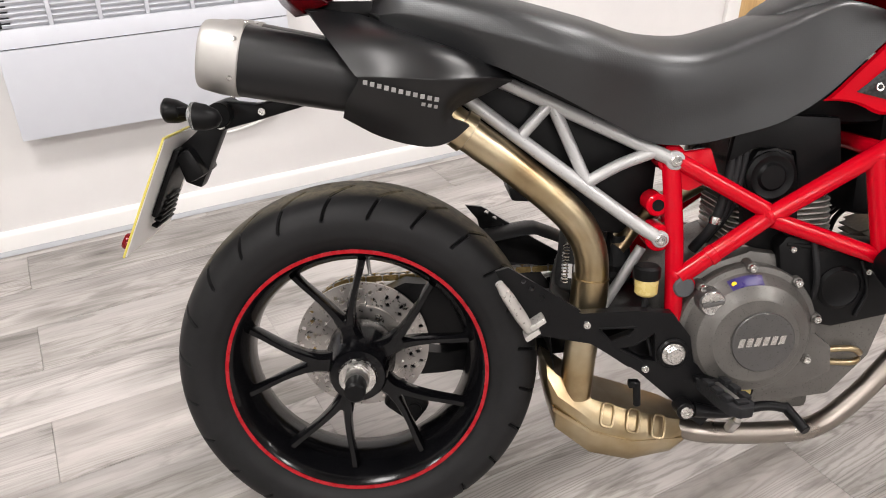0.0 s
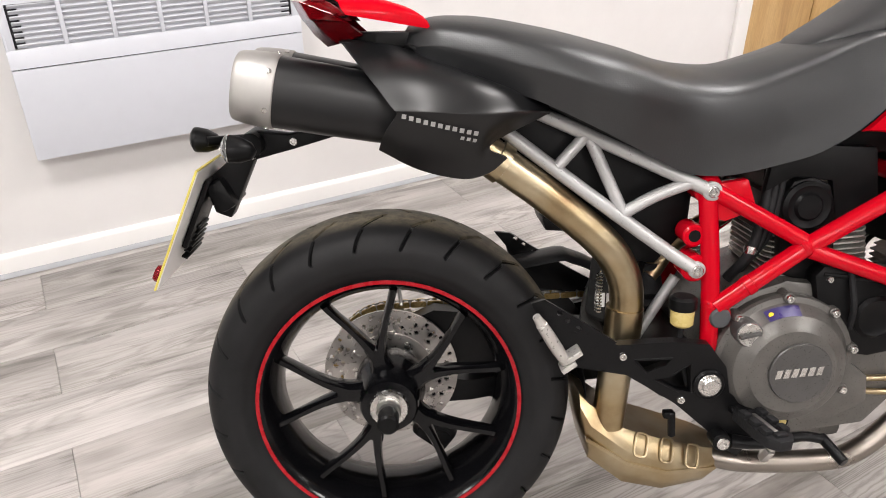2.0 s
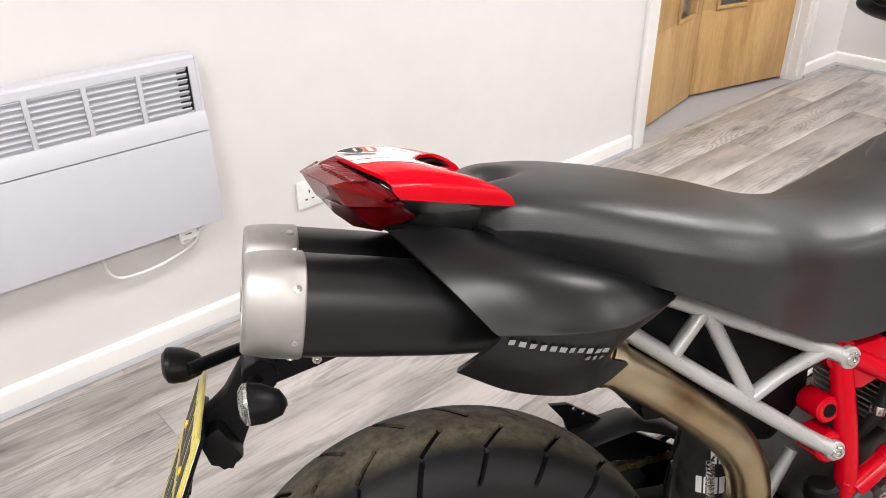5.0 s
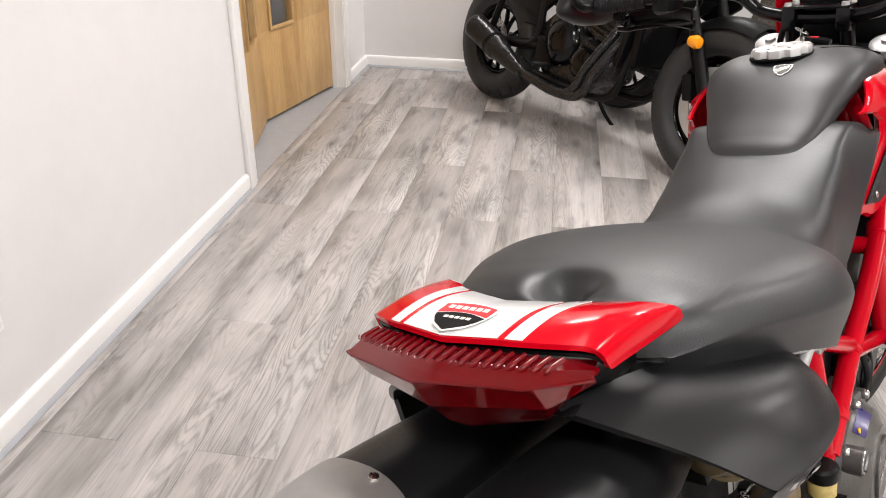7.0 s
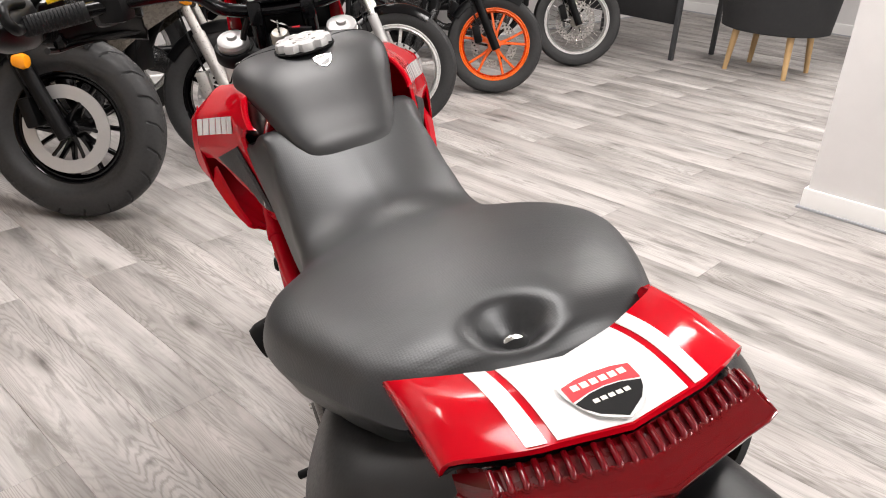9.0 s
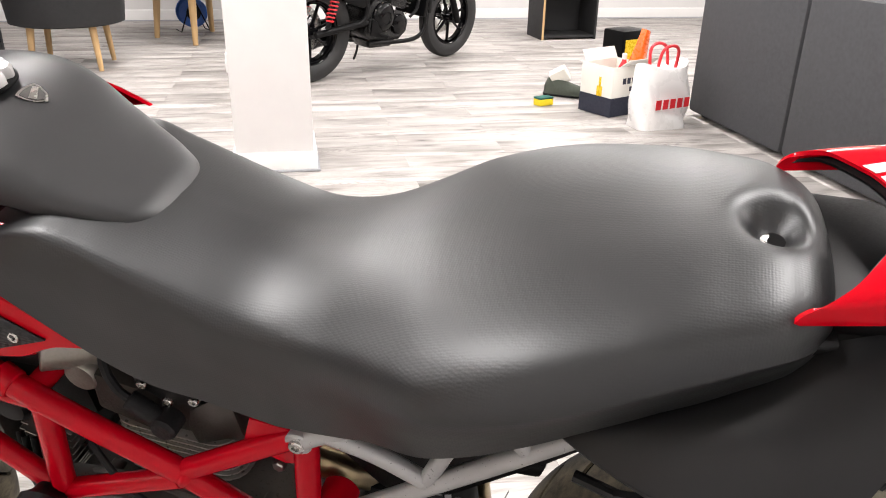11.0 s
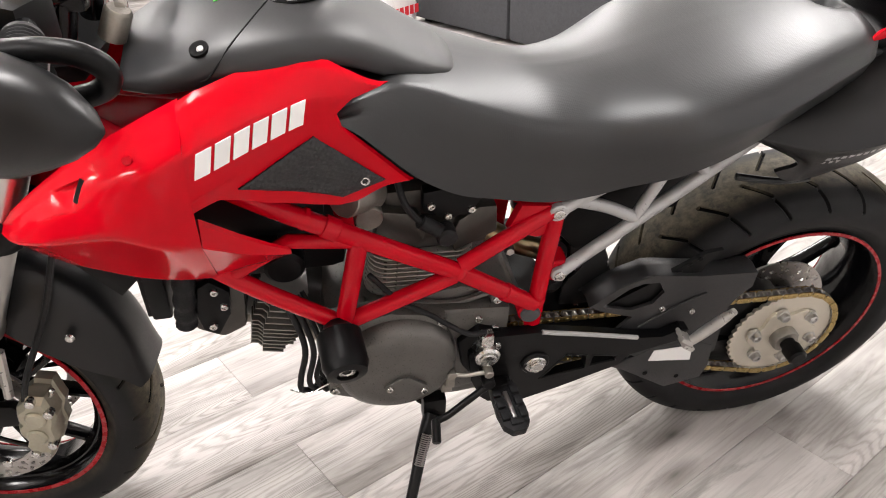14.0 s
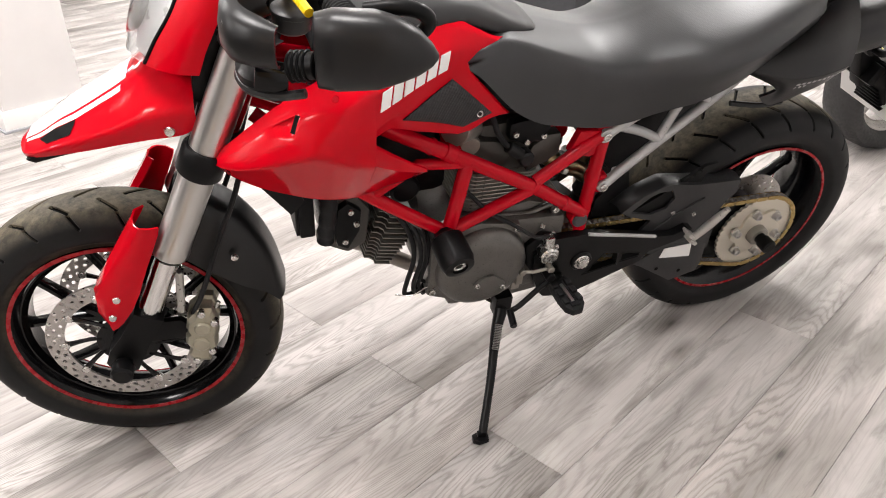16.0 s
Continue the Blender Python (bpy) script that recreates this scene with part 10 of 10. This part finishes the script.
sack = thing("yellow_tub", "black tub with a yellow label", "tub", pose(-1.75, -4.45, 0, 0, 0, 20))
part("tub_body", box((0, 0, 0.21), (0.24, 0.20, 0.42), 0.02), M_BLACK, sack)
part("label", box((0.02, 0.102, 0.22), (0.14, 0.003, 0.28), 0), M_YELLOW, sack)

# ---- floor: laminate boards, the nearest as pieces of their own ----
PITCH, LENGTH, ROW0 = 0.1987, 1.350, 0.3484
floor_ob = solid("floor", box(((WEST_X + EAST_X) / 2, (SOUTH_Y + WALL_Y + 0.12) / 2, -0.0145), (EAST_X - WEST_X + 0.24, WALL_Y + 0.12 - SOUTH_Y + 0.12, 0.012), 0), M_SUB, "grey wood-effect laminate floor", "floor", kind="structure")


def board(L, W):
    """One board with its eased top edges."""
    bm = bmesh.new()
    e, h = 0.0009, 0.0085
    a, b = L / 2 - 0.0003, W / 2 - 0.0003
    lo = [bm.verts.new((x * a, y * b, -h)) for x, y in ((-1, -1), (1, -1), (1, 1), (-1, 1))]
    mid = [bm.verts.new((x * a, y * b, -0.0012)) for x, y in ((-1, -1), (1, -1), (1, 1), (-1, 1))]
    top = [bm.verts.new((x * (a - e), y * (b - e), 0)) for x, y in ((-1, -1), (1, -1), (1, 1), (-1, 1))]
    for p, q in ((lo, mid), (mid, top)):
        for i in range(4):
            bm.faces.new((p[i], p[(i + 1) % 4], q[(i + 1) % 4], q[i]))
    bm.faces.new(top)
    return bm


boards = []
k0 = math.floor((SOUTH_Y - ROW0) / PITCH)
k1 = math.ceil((WALL_Y - ROW0) / PITCH)
for k in range(k0, k1 + 1):
    y0, y1 = max(ROW0 + k * PITCH, SOUTH_Y + 0.002), min(ROW0 + (k + 1) * PITCH, WALL_Y - 0.002)
    if y1 - y0 < 0.01:
        continue
    off = -0.515 if k % 2 == 0 else 0.020
    n0 = math.floor((WEST_X - off) / LENGTH)
    for n in range(n0, n0 + 9):
        x0, x1 = max(off + n * LENGTH, WEST_X + 0.002), min(off + (n + 1) * LENGTH, EAST_X - 0.002)
        if x1 - x0 > 0.01:
            boards.append((x0, x1, y0, y1))
# near stretch of the plan: the boards round the motorcycle
boards.sort(key=lambda q: max(0, abs((q[0] + q[1]) / 2 - 1.0) - 1.0) + max(0, -(q[2] + 1.2)))
shared = {}
for x0, x1, y0, y1 in boards[:300]:
    key = (round(x1 - x0, 3), round(y1 - y0, 3))
    if key not in shared:
        shared[key] = finish(board(x1 - x0, y1 - y0), "board", M_PLANK, 60)
    part("board", shared[key], M_PLANK, floor_ob, at=Matrix.Translation(((x0 + x1) / 2, (y0 + y1) / 2, 0)))
rest = boards[300:]
if rest:
    far = join(*[moved(board(x1 - x0, y1 - y0), Matrix.Translation(((x0 + x1) / 2, (y0 + y1) / 2, 0))) for x0, x1, y0, y1 in rest])
    tagged(part("boards", far, M_PLANKS, floor_ob, "grey wood-effect laminate boards", 60), kind="stuff")
